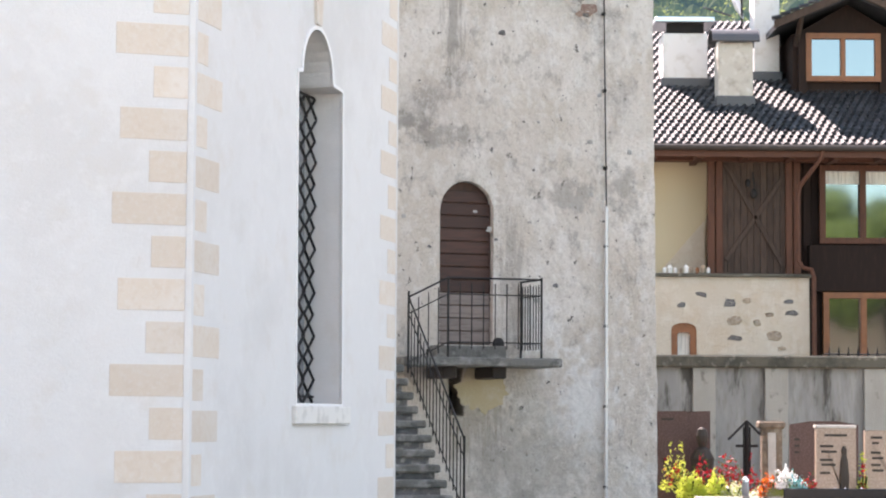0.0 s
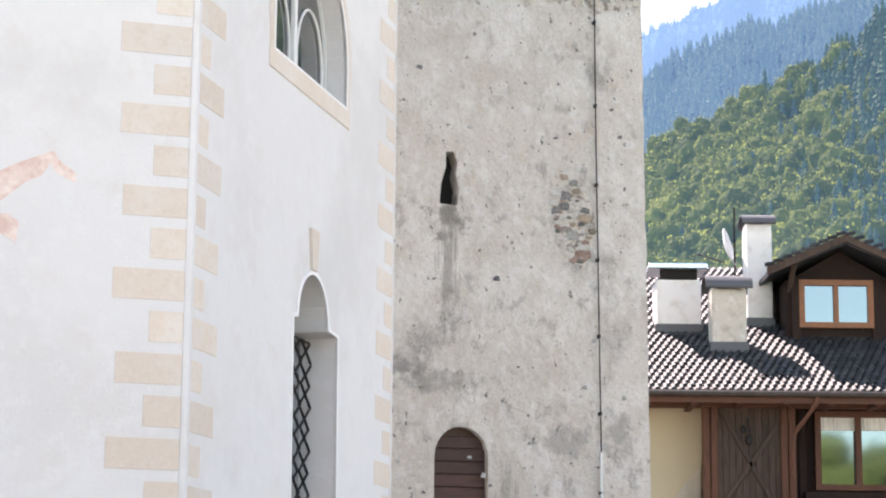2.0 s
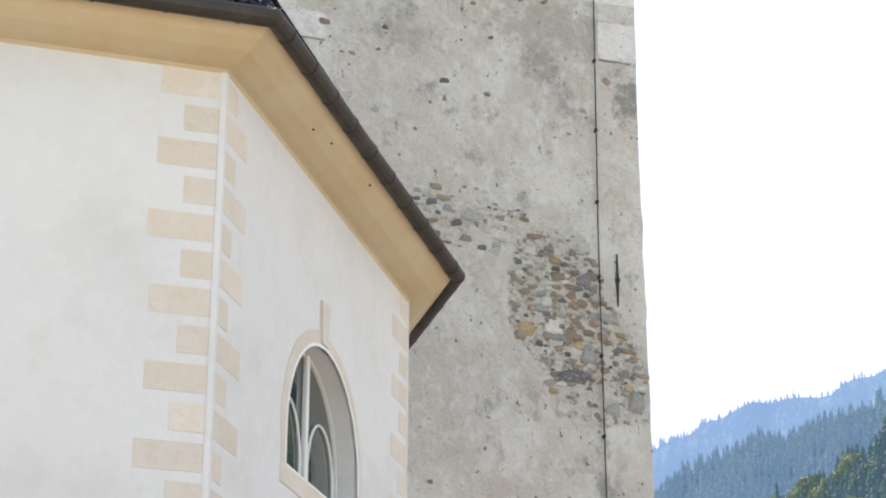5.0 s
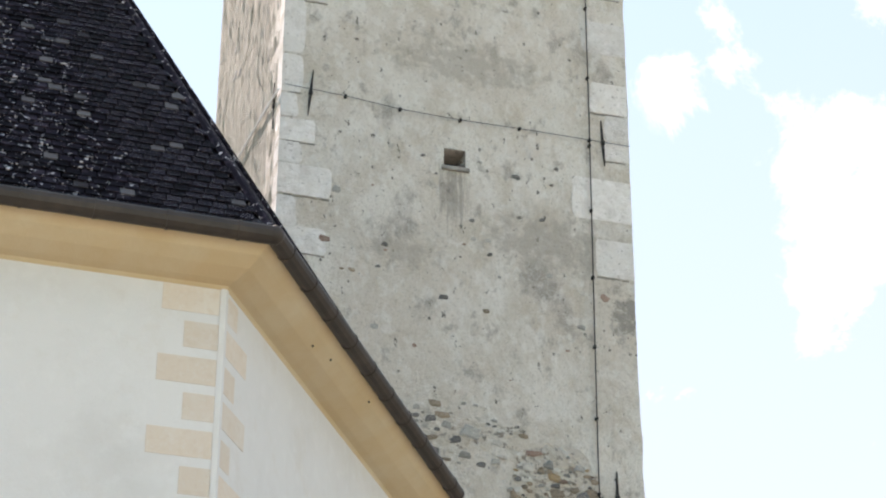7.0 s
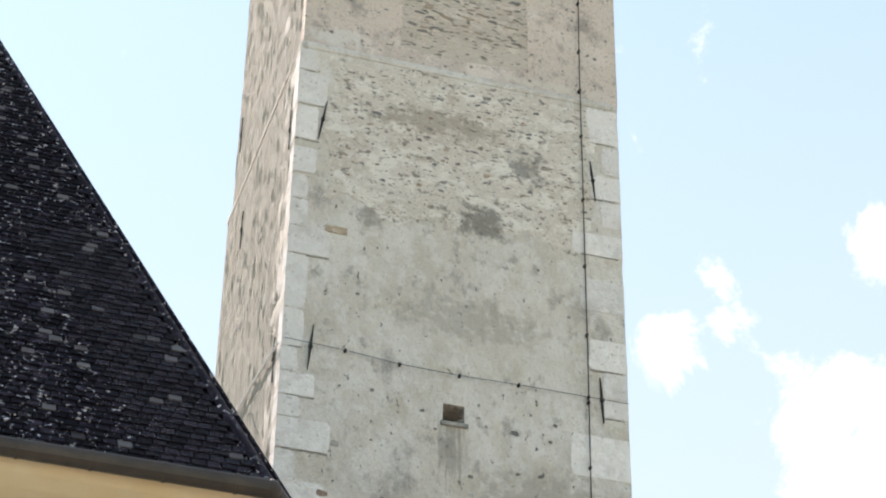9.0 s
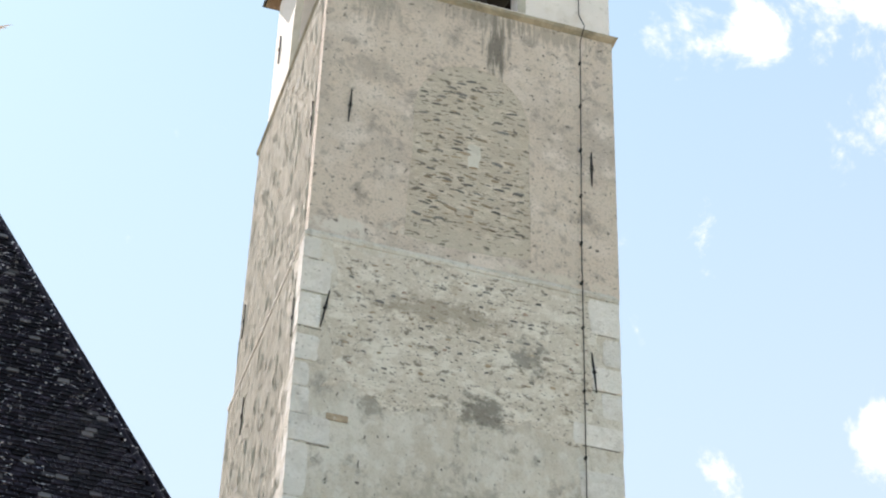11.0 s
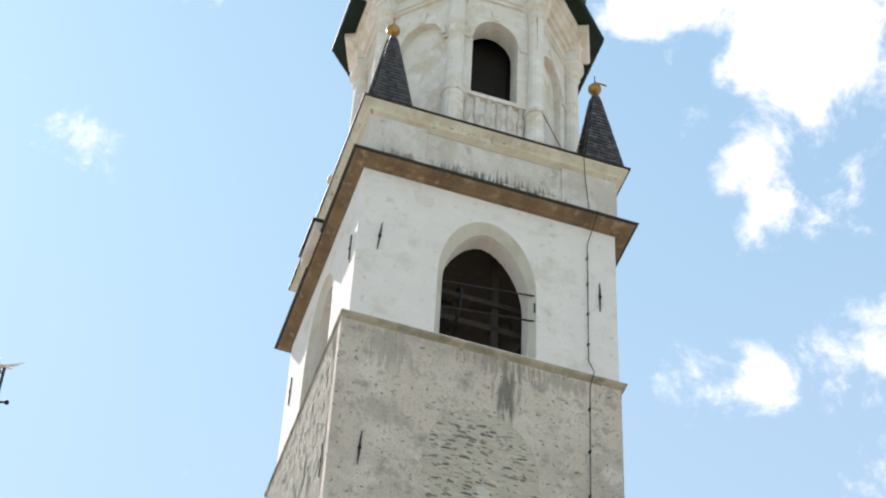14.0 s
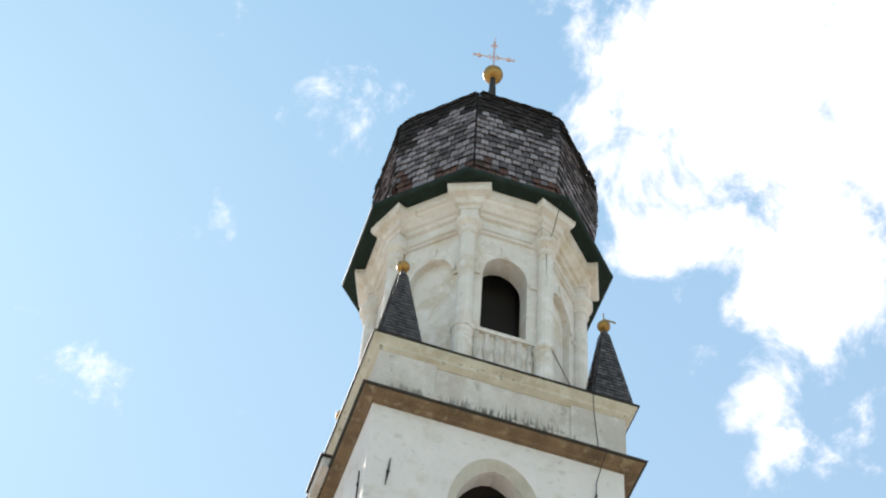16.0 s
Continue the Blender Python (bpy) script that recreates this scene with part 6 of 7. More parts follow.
def leaf_window(x0, x1, z0, z1, y, mat, curtain):
    w = part("window", box(BM(), x0, x1, y + 0.1, y + 0.12, z0, z1), M_GLASS, house, "double window in a brown wooden frame")
    mid = (x0 + x1) / 2
    part("window_frame", panel(BM(), rect(x0 - 0.09, x1 + 0.09, z0 - 0.09, z1 + 0.09), [rect(x0 + 0.03, mid - 0.06, z0 + 0.03, z1 - 0.03), rect(mid + 0.06, x1 - 0.03, z0 + 0.03, z1 - 0.03)], y - 0.04, y + 0.1), mat, w)
    if curtain:
        bm = BM()
        for s0, s1 in ((x0 + 0.03, mid - 0.06), (mid + 0.06, x1 - 0.03)):
            n = 16
            lathe(bm, [[(s0 + (s1 - s0) * i / n, y + 0.085 + 0.008 * math.sin(i * 2.3), z) for i in range(n + 1)] for z in (z1 - curtain, z1 - 0.03)], False)
        part("curtain", bm, M_CURTAIN, w)
leaf_window(8.02, 9.62, 5.32, 6.76, 44.36, M_HFRAME, 0.3)
leaf_window(8.08, 9.55, 2.6, 4.14, 44.36, M_ORANGE, 0)
part("balcony_band", box(BM(), 7.7, 12, 44.3, 44.5, 4.25, 5.2, bevel=0.01), M_HWOOD, house)
# roof
bm = BM()
lathe(bm, [[(x, EAVE_Y, EAVE_Z - 0.16), (x, RIDGE_Y, RIDGE_Z - 0.16), (x, 57.5, RIDGE_Z - 0.16 - 5.5 * SLOPE), (x, 57.5, RIDGE_Z - 5.5 * SLOPE), (x, RIDGE_Y, RIDGE_Z), (x, EAVE_Y, EAVE_Z)] for x in (X0 - 0.8, X1 + 0.8)])
hroof = part("roof", bm, M_TILE, house, "roof of dark glossy pantiles")
part("eaves_board", box(BM(), X0 - 0.8, X1 + 0.8, EAVE_Y - 0.03, EAVE_Y, EAVE_Z - 0.24, EAVE_Z - 0.02), M_HFRAME, house)
for i in range(24):
    part("rafter", box(BM(), X0 + i * 0.92, X0 + i * 0.92 + 0.13, EAVE_Y + 0.05, 44.6, EAVE_Z - 0.26, EAVE_Z - 0.14), M_HFRAME, house)
g = part("gutter", rod(BM(), (X0 - 0.8, EAVE_Y - 0.09, EAVE_Z - 0.06), (X1 + 0.8, EAVE_Y - 0.09, EAVE_Z - 0.06), 0.065, 10), M_COPPER, house)
pp = [(7.78, 43.12, 7.0), (7.76, 43.15, 6.85), (7.36, 43.4, 6.3), (7.33, 43.42, 6.1), (7.33, 43.42, 4.8), (7.42, 43.38, 4.66), (7.58, 43.32, 4.62), (7.62, 43.3, 4.45), (7.62, 43.3, 0.2)]
bm = tube(BM(), pp, 0.045, 8)
part("downpipe", bm, M_HFRAME, house, "brown metal downpipe with two bends")
# hump-backed roof tiles
bm = BM()
prof = [(-0.5, 0.1), (-0.3, 0.05), (-0.1, 0.25), (0.1, 0.75), (0.28, 1.0), (0.42, 0.75), (0.5, 0.3)]
rows = [[bm.verts.new((x, y, z * s + o)) for x, z in prof] for y, s, o in ((0.0, 0.9, 0.0), (-0.94, 1.0, 0.25), (-1.0, 0.85, 0.1))]
for r0, r1 in zip(rows, rows[1:]):
    for i in range(len(prof) - 1):
        bm.faces.new((r0[i], r1[i], r1[i + 1], r0[i + 1]))
PANTILE = mesh_of(bm, "pantile", M_TILE)
up = Vector((0, 1, SLOPE)).normalized()
near, far = [], []
r = random.Random(11)
tw, th = 0.165, 0.245
n_rows = int(math.hypot(RIDGE_Y - EAVE_Y, RIDGE_Z - EAVE_Z) / th)
for j in range(n_rows):
    x = 3.4 + 0.5 * tw * (j % 2)
    while x < 11.5:
        p = Vector((x, EAVE_Y, EAVE_Z + 0.005)) + up * ((j + 1) * th)
        m = Matrix(((tw, 0, 0, p.x), (0, up.y * th * 1.1, -up.z * 0.062, p.y + 0.0), (0, up.z * th * 1.1, up.y * 0.062, p.z + 0.012 * r.random()), (0, 0, 0, 1)))
        (near if j < 12 and 4.3 < x < 9.3 else far).append(m)
        x += tw
for m in near[:290]:
    piece("pantile", PANTILE, m, hroof)
joined("pantile_cover", PANTILE, far + near[290:], M_TILE_STUFF, hroof, "dark glossy pantiles in rows")

def roof_z(y):
    return EAVE_Z + (y - EAVE_Y) * SLOPE
# chimneys and what stands on the roof
def chimney(x0, x1, y0, depth, z1, mat, label):
    c = thing("chimney", Matrix.Translation(((x0 + x1) / 2, y0 + depth / 2, roof_z(y0))), label, "chimney", "chimneys on the house roof")
    hw, hd = (x1 - x0) / 2, depth / 2
    h = z1 - roof_z(y0)
    part("shaft", box(BM(), -hw, hw, -hd, hd, -0.2, h, bevel=0.02), mat, c)
    part("flashing", box(BM(), -hw - 0.04, hw + 0.04, -hd - 0.05, hd + 0.05, -0.3, 0.22, bevel=0.01), M_LEAD, c)
    return c, hw, hd, h
def arched_cap(c, hw, hd, h, rise, over):
    bm = BM()
    n = 12
    ring = [(-(hw + over) * math.cos(math.pi * i / n), (h + 0.02 + rise * math.sin(math.pi * i / n))) for i in range(n + 1)]
    inner = [(x * 0.96, z - 0.03) for x, z in ring[::-1]]
    # the barrel runs along x
    a = [(y * (hd + over) / (hw + over), z) for y, z in ring + inner]
    lathe(bm, [[(x, y, z) for y, z in a] for x in (-hw - over, hw + over)])
    part("cap", bm, M_LEAD, c, "curved grey lead cap")
    for sx in (-1, 1):
        part("cap_leg", box(BM(), sx * hw * 0.8 - 0.04, sx * hw * 0.8 + 0.04, -hd, hd, h - 0.01, h + 0.06), M_CHSTONE, c)
c, hw, hd, h = chimney(6.02, 6.76, 45.6, 0.6, 9.6, M_CHSTONE, "short rough plastered chimney with a curved lead cap")
arched_cap(c, hw, hd, h, 0.3, 0.13)
c, hw, hd, h = chimney(7.04, 7.6, 47.3, 0.7, 11.36, M_CHWHITE, "tall white plastered chimney with a curved lead cap")
arched_cap(c, hw, hd, h, 0.24, 0.09)
c, hw, hd, h = chimney(4.98, 5.95, 46.8, 0.9, 10.0, M_CHWHITE, "broad white chimney under a bright tin sheet")
# near-black block paints the shade in the gap below the cap
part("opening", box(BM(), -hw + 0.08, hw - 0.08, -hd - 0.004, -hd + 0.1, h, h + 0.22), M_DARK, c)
part("cap", box(BM(), -hw - 0.18, hw + 0.14, -hd - 0.15, hd + 0.15, h + 0.22, h + 0.34, Matrix.Rotation(0.0, 4, "X"), bevel=0.02), M_SHINY, c, "bright tin sheet cap")
dish = thing("satellite_dish", Matrix.Translation((6.72, 48.3, 11.0)), "white satellite dish seen edge-on on a mast", "dish")
bm = BM()
rot = Matrix.Rotation(radians(72), 4, "Z") @ Matrix.Rotation(radians(74), 4, "X")
rings = [[rot @ Vector((q * math.cos(a), q * math.sin(a), 0.5 * q * q)) for a in [2 * math.pi * i / 20 for i in range(20)]] for q in (0.06, 0.2, 0.34, 0.44)]
lathe(bm, rings + [[p + rot @ Vector((0, 0, -0.02)) for p in ring] for ring in rings[::-1]])
part("reflector", bm, M_DISH, dish, smooth=True)
part("arm", rod(BM(), (-0.05, -0.1, -0.35), (-0.7, -0.3, -0.2), 0.02, 6), M_LEAD, dish)
part("mast", rod(BM(), (0.2, 0.05, -1.6), (0.2, 0.05, 0.95), 0.025, 6), M_IRON, dish)
# dormer
dormer = part("dormer", box(BM(), 7.75, 10.1, 46.5, 50.0, 8.2, 9.95), M_HWOOD, house, "timber dormer with a double window")
bm = BM()
lathe(bm, [[(7.3, y, 9.96), (8.93, y, 10.62), (10.56, y, 9.96), (10.56, y, 10.08), (8.93, y, 10.78), (7.3, y, 10.08)] for y in (45.75, 51.0)])
part("dormer_roof", bm, M_TILE, house)
for s in (-1, 1):
    bm = BM()
    lathe(bm, [[(8.93, y, 10.66), (8.93, y, 10.82), (8.93 + s * 1.7, y, 10.1), (8.93 + s * 1.7, y, 9.92)] for y in (45.68, 45.75)])
    part("barge_board", bm, M_HDOOR, house)
    for i in range(9):
        a = Vector((8.93 + s * 0.1, 0, 10.84)).lerp(Vector((8.93 + s * 1.65, 0, 10.16)), i / 8)
        part("verge_tile", rod(BM(), (a.x - 0.1, 45.68, a.z - 0.02), (a.x + 0.1, 45.68, a.z + 0.02), 0.045, 6), M_TILE, house)
    part("bracket", rod(BM(), (8.93 + s * 1.1, 46.5, 9.7), (8.93 + s * 1.1, 45.8, 10.2), 0.06, 4), M_HDOOR, house)
bm = BM()
panel(bm, [(7.75, 9.9), (10.1, 9.9), (8.93, 10.6)], [], 46.48, 46.6)
part("dormer_gable", bm, M_HWOOD, house)
dw = part("window", box(BM(), 8.1, 9.55, 46.44, 46.46, 8.98, 9.86), M_GLASS, house, "dormer window reflecting blue sky")
part("window_frame", panel(BM(), rect(8.02, 9.63, 8.9, 9.95), [rect(8.14, 8.77, 9.02, 9.83), rect(8.87, 9.51, 9.02, 9.83)], 46.36, 46.46), M_ORANGE, dw)
for x in (7.95, 9.7):
    part("corner_post", box(BM(), x - 0.09, x + 0.09, 46.38, 46.5, 8.6, 9.95), M_HWOOD, house)
# jars and pots on the ledge
r = random.Random(4)
for i in range(9):
    x = 4.66 + i * 0.11
    s = r.uniform(0.07, 0.13)
    pot = thing("flower_pot", Matrix.Translation((x, 43.56, 4.54)), "small clay or white pot standing on the stone ledge", "pot", "pots on the ledge")
    part("pot", lathe(BM(), [[(q * s * math.cos(a), q * s * math.sin(a), z * s) for a in [2 * math.pi * j / 10 for j in range(10)]] for q, z in ((0.3, 0), (0.45, 0.9), (0.5, 1.0), (0.3, 1.3), (0.25, 1.5))]), r.choice((M_CHWHITE, M_ORANGE, M_ST_BROWN, M_CHWHITE)), pot)

# ================= churchyard wall and graves =================
cwall = tagged(put("wall_churchyard", box(BM(), -6, 24, 38.0, 38.5, 0, 2.52), M_CWALL), "stained grey concrete churchyard wall", "wall", kind="structure")
part("coping", box(BM(), -6, 24, 37.84, 38.6, 2.52, 2.74, bevel=0.03), M_COPING, cwall, "mossy stone coping")
for x0, x1 in ((4.55, 4.95), (5.81, 6.21), (7.54, 7.94), (2.9, 3.3)):
    part("pilaster", box(BM(), x0, x1, 37.92, 38.0, 0, 2.52, bevel=0.01), M_PILASTER, cwall)
fence = thing("spiked_fence", Matrix.Translation((7.0, 38.3, 2.74)), "row of small black iron fence spikes on the wall", "fence")
part("rail", rod(BM(), (-0.1, 0, 0.04), (6, 0, 0.04), 0.015, 5), M_IRON, fence)
for i in range(34):
    part("spike", rod(BM(), (i * 0.17, 0, 0), (i * 0.17, 0, 0.17), 0.026, 5, 0.004), M_IRON, fence)


def gravestone(x0, x1, y, z1, thick, mat, label, bars=(), crest=0.0):
    g = thing("gravestone", Matrix.Translation(((x0 + x1) / 2, y, 0)), label, "gravestone", "gravestones by the wall")
    hw = (x1 - x0) / 2
    out = [(-hw, 0.12), (hw, 0.12), (hw, z1 - crest)] + ([(hw * 0.4, z1)] if crest else []) + [(-hw * 0.4, z1)] * (1 if crest else 0) + [(-hw, z1 - crest)]
    bm = panel(BM(), out, [], 0, thick)
    bmesh.ops.bevel(bm, geom=list(bm.edges), offset=0.012, segments=1, affect="EDGES")
    part("slab", bm, mat, g)
    part("plinth", box(BM(), -hw - 0.08, hw + 0.08, -0.1, thick + 0.1, 0, 0.14, bevel=0.015), mat, g)
    for bx0, bx1, bz in bars:
        part("inscription", box(BM(), -hw + bx0, -hw + bx1, -0.008, 0.004, bz, bz + 0.035), M_BRONZE, g, "unreadable bronze lettering as plain bars")
    return g
g = gravestone(5.65, 6.22, 32.0, 1.52, 0.16, M_GRANITE, "pinkish brown granite gravestone with bronze lettering and a slim relief", [(0.05, 0.25, 1.22), (0.07, 0.3, 1.14), (0.05, 0.24, 1.02), (0.07, 0.28, 0.95), (0.05, 0.2, 0.83), (0.12, 0.45, 1.38)])
part("relief", lathe(BM(), [[(0.12 + q * math.cos(a), -0.01 + 0.5 * q * math.sin(a), z) for a in [2 * math.pi * j / 8 for j in range(8)]] for q, z in ((0.06, 0.5), (0.075, 0.8), (0.05, 1.05), (0.035, 1.1), (0.045, 1.18), (0.02, 1.24))]), M_BRONZE, g, "slim dark bronze relief")
part("capping", box(BM(), -0.3, 0.3, -0.02, 0.18, 1.5, 1.55, bevel=0.01), M_ST_PALE, g)
g = gravestone(6.37, 7.1, 32.0, 1.47, 0.16, M_GRANITE, "brown granite gravestone with small bronze lettering", [(0.08, 0.25, 1.35), (0.1, 0.2, 1.27), (0.08, 0.22, 1.13), (0.1, 0.26, 1.05), (0.08, 0.22, 0.95), (0.1, 0.26, 0.87)])
gravestone(5.6, 6.65, 34.0, 1.6, 0.14, M_GRANITE2, "polished red brown granite gravestone", [(0.06, 0.14, 1.3), (0.06, 0.14, 1.2), (0.06, 0.14, 1.1)], 0.06)
g = gravestone(5.16, 5.46, 34.0, 1.5, 0.22, M_WORN, "weathered brown stone pillar gravestone with a broad cap")
part("cap", box(BM(), -0.21, 0.21, -0.06, 0.28, 1.48, 1.6, bevel=0.03), M_WORN, g)
part("inset", box(BM(), -0.06, 0.06, -0.01, 0.02, 0.5, 1.42), M_ST_PALE, g)
g = gravestone(3.38, 4.07, 34.9, 1.74, 0.16, M_GRANITE2, "reddish brown granite gravestone", [(0.3, 0.5, 1.6)])
g = gravestone(4.08, 4.46, 34.95, 1.74, 0.16, M_GRANITE2, "brown granite gravestone behind a dark bust")
bust = new("bust", mesh_of(lathe(BM(), [[(q * math.cos(a), q * 0.7 * math.sin(a), z) for a in [2 * math.pi * j / 10 for j in range(10)]] for q, z in ((0.16, 0), (0.18, 0.3), (0.17, 0.8), (0.19, 1.0), (0.12, 1.14), (0.06, 1.18), (0.095, 1.28), (0.1, 1.36), (0.07, 1.46), (0.02, 1.49))]), "bust", M_BRONZE))
bust.matrix_basis = Matrix.Translation((4.3, 34.6, 0.0))
tagged(bust, "dark bronze bust on a grave", "statue")
ic = thing("grave_cross", Matrix.Translation((5.05, 34.9, 0)), "black iron grave cross under a small pitched roof", "cross")
part("upright", rod(BM(), (0, 0, 0), (0, 0, 1.6), 0.035, 6), M_IRON, ic)
part("crossbar", rod(BM(), (-0.18, 0, 1.2), (0.18, 0, 1.2), 0.025, 6), M_IRON, ic)
for s in (-1, 1):
    part("roof_bar", rod(BM(), (0, 0, 1.6), (s * 0.3, 0, 1.3), 0.022, 6), M_IRON, ic)
    part("side_bar", rod(BM(), (s * 0.05, 0, 0.3), (s * 0.05, 0, 1.5), 0.014, 6), M_IRON, ic)
tomb = thing("grave_border", Matrix.Translation((5.5, 29.0, 0)), "black polished granite grave border", "grave")
part("front_slab", box(BM(), -0.82, 1.6, 0, 0.15, 0, 0.71, bevel=0.01), M_BLACKGR, tomb)
part("side_slab", box(BM(), -0.82, -0.68, 0.15, 1.8, 0, 0.69, bevel=0.01), M_BLACKGR, tomb)
tomb2 = thing("grave_border", Matrix.Translation((4.38, 31.7, 0)), "pale stone grave border filled with plants", "grave")
part("front_slab", box(BM(), -0.55, 0.75, 0, 0.14, 0, 0.5, bevel=0.02), M_ST_PALE, tomb2)
part("soil", box(BM(), -0.5, 0.7, 0.14, 1.6, 0, 0.46), M_SOIL, tomb2)


def plant(name, x, y, z, rx, rz, leaf, petal, n, size, label, cat, seed, share=0.5):
    """A bed plant: leaves on many short stems, and petals in the upper half."""
    r = random.Random(seed)
    p = thing(name, Matrix.Translation((x, y, z)), label, cat, "flowers on the graves")
    for kind, mat, count in (("foliage", leaf, int(n * (1 - share))), ("blossom", petal, int(n * share))):
        if not mat or not count:
            continue
        vs, fs = [], []
        for _ in range(count):
            a, q, h = r.uniform(0, 6.28), math.sqrt(r.random()), r.random()
            if kind == "blossom":
                h = 0.45 + 0.55 * h
            w = rx * q * (1 - 0.45 * h * h)
            tall = 0.75 + 0.9 * noise.noise((2.4 * math.cos(a) * q, 2.4 * math.sin(a) * q, seed * 1.7))
            c = Vector((w * math.cos(a), w * 0.8 * math.sin(a), rz * h * tall * (1 - 0.25 * q)))
            d = Vector((r.uniform(-1, 1), r.uniform(-1, 1), r.uniform(-0.2, 1.2))).normalized()
            e = d.orthogonal().normalized()
            e.rotate(Matrix.Rotation(r.uniform(0, 6.28), 3, d))
            s = size * r.uniform(0.6, 1.3) * (1.0 if kind == "foliage" else 0.8)
            k = len(vs)
            f2 = d.cross(e)
            slim = 0.35 if kind == "foliage" else 0.8
            vs += [tuple(c - e * s), tuple(c + f2 * s * slim + d * s * 0.15), tuple(c + e * s), tuple(c - f2 * s * slim + d * s * 0.15)]
            fs += [(k, k + 1, k + 2), (k, k + 2, k + 3)]
        me = bpy.data.meshes.new(kind)
        me.from_pydata(vs, [], fs)
        me.materials.append(mat)
        o = new(kind, me)
        o.parent = p
        o["kind"] = "stuff"
    bm = BM()
    for _ in range(9):
        a = r.uniform(0, 6.28)
        rod(bm, (0, 0, -0.02), (rx * 0.6 * math.cos(a), rx * 0.5 * math.sin(a), rz * 0.6), 0.008, 4)
    part("stems", bm, M_LEAF2, p)
    return p
plant("flower_bush", 3.82, 34.0, 0.5, 0.28, 0.72, M_LEAF, M_RED, 420, 0.035, "yellow-green shrub with few red blossoms", "plant", 1, 0.15)
plant("flower_bush", 4.15, 33.8, 0.25, 0.37, 0.86, M_LEAF2, M_RED, 700, 0.032, "bush of deep red flowers", "plant", 2, 0.55)
plant("flower_bush", 4.62, 33.8, 0.25, 0.37, 0.94, M_LEAF2, M_RED, 700, 0.032, "bush of deep red flowers", "plant", 3, 0.5)
plant("flower_bush", 4.97, 33.7, 0.25, 0.26, 0.7, M_LEAF2, M_RED, 420, 0.032, "bush of deep red flowers", "plant", 12, 0.5)
plant("flower_bush", 3.84, 32.2, 0.46, 0.24, 0.42, M_LEAF, None, 900, 0.035, "bright yellow-green feathery plant", "plant", 4, 0.0)
plant("flower_bush", 4.19, 32.2, 0.46, 0.24, 0.36, M_LEAF, None, 800, 0.032, "bright yellow-green feathery plant", "plant", 5, 0.0)
plant("flower_bush", 4.48, 32.1, 0.44, 0.26, 0.3, M_SAGE, M_PETW, 700, 0.026, "low pale sage-green plant with white blossoms", "plant", 6, 0.15)
plant("flower_bush", 4.78, 32.1, 0.4, 0.2, 0.24, M_SAGE, M_PETW, 420, 0.026, "low pale sage-green plant with white blossoms", "plant", 13, 0.3)
plant("flower_bush", 5.02, 30.9, 0.5, 0.26, 0.5, M_LEAF2, M_PETW, 520, 0.034, "bouquet of white flowers", "plant", 7, 0.75)
plant("flower_bush", 5.12, 30.6, 0.5, 0.2, 0.4, M_LEAF2, M_PETB, 240, 0.03, "small bouquet of turquoise flowers", "plant", 8, 0.7)
plant("flower_bush", 4.74, 30.8, 0.48, 0.18, 0.44, M_LEAF2, M_ORP, 260, 0.03, "small bunch of orange flowers", "plant", 9, 0.6)
plant("flower_bush", 5.35, 31.0, 0.4, 0.2, 0.46, M_LEAF2, M_RED, 300, 0.03, "small bunch of red flowers", "plant", 10, 0.5)
plant("flower_bush", 6.3, 31.9, 0.2, 0.12, 1.0, M_LEAF, M_RED, 200, 0.045, "tall green plant with red blossoms", "plant", 11, 0.12)
for x, y, z, mat in ((4.55, 31.6, 0.62, M_PANE), (5.45, 30.2, 0.5, M_RED), (5.6, 30.3, 0.5, M_PETW), (5.75, 30.3, 0.5, M_RED), (6.0, 30.4, 0.5, M_PETW)):
    gl = thing("grave_lantern", Matrix.Translation((x, y, z - 0.1)), "small glass grave candle with a lid", "candle", "grave candles")
    part("stand", box(BM(), -0.05, 0.05, -0.05, 0.05, -0.6, 0.0), M_ST_GREY, gl)
    part("glass", lathe(BM(), [[(q * math.cos(a), q * math.sin(a), zz) for a in [2 * math.pi * j / 10 for j in range(10)]] for q, zz in ((0.05, 0), (0.06, 0.1), (0.05, 0.2))]), mat, gl)
    part("lid", lathe(BM(), [[(q * math.cos(a), q * math.sin(a), zz) for a in [2 * math.pi * j / 10 for j in range(10)]] for q, zz in ((0.055, 0.2), (0.05, 0.24), (0.015, 0.28))]), M_SHINY, gl)

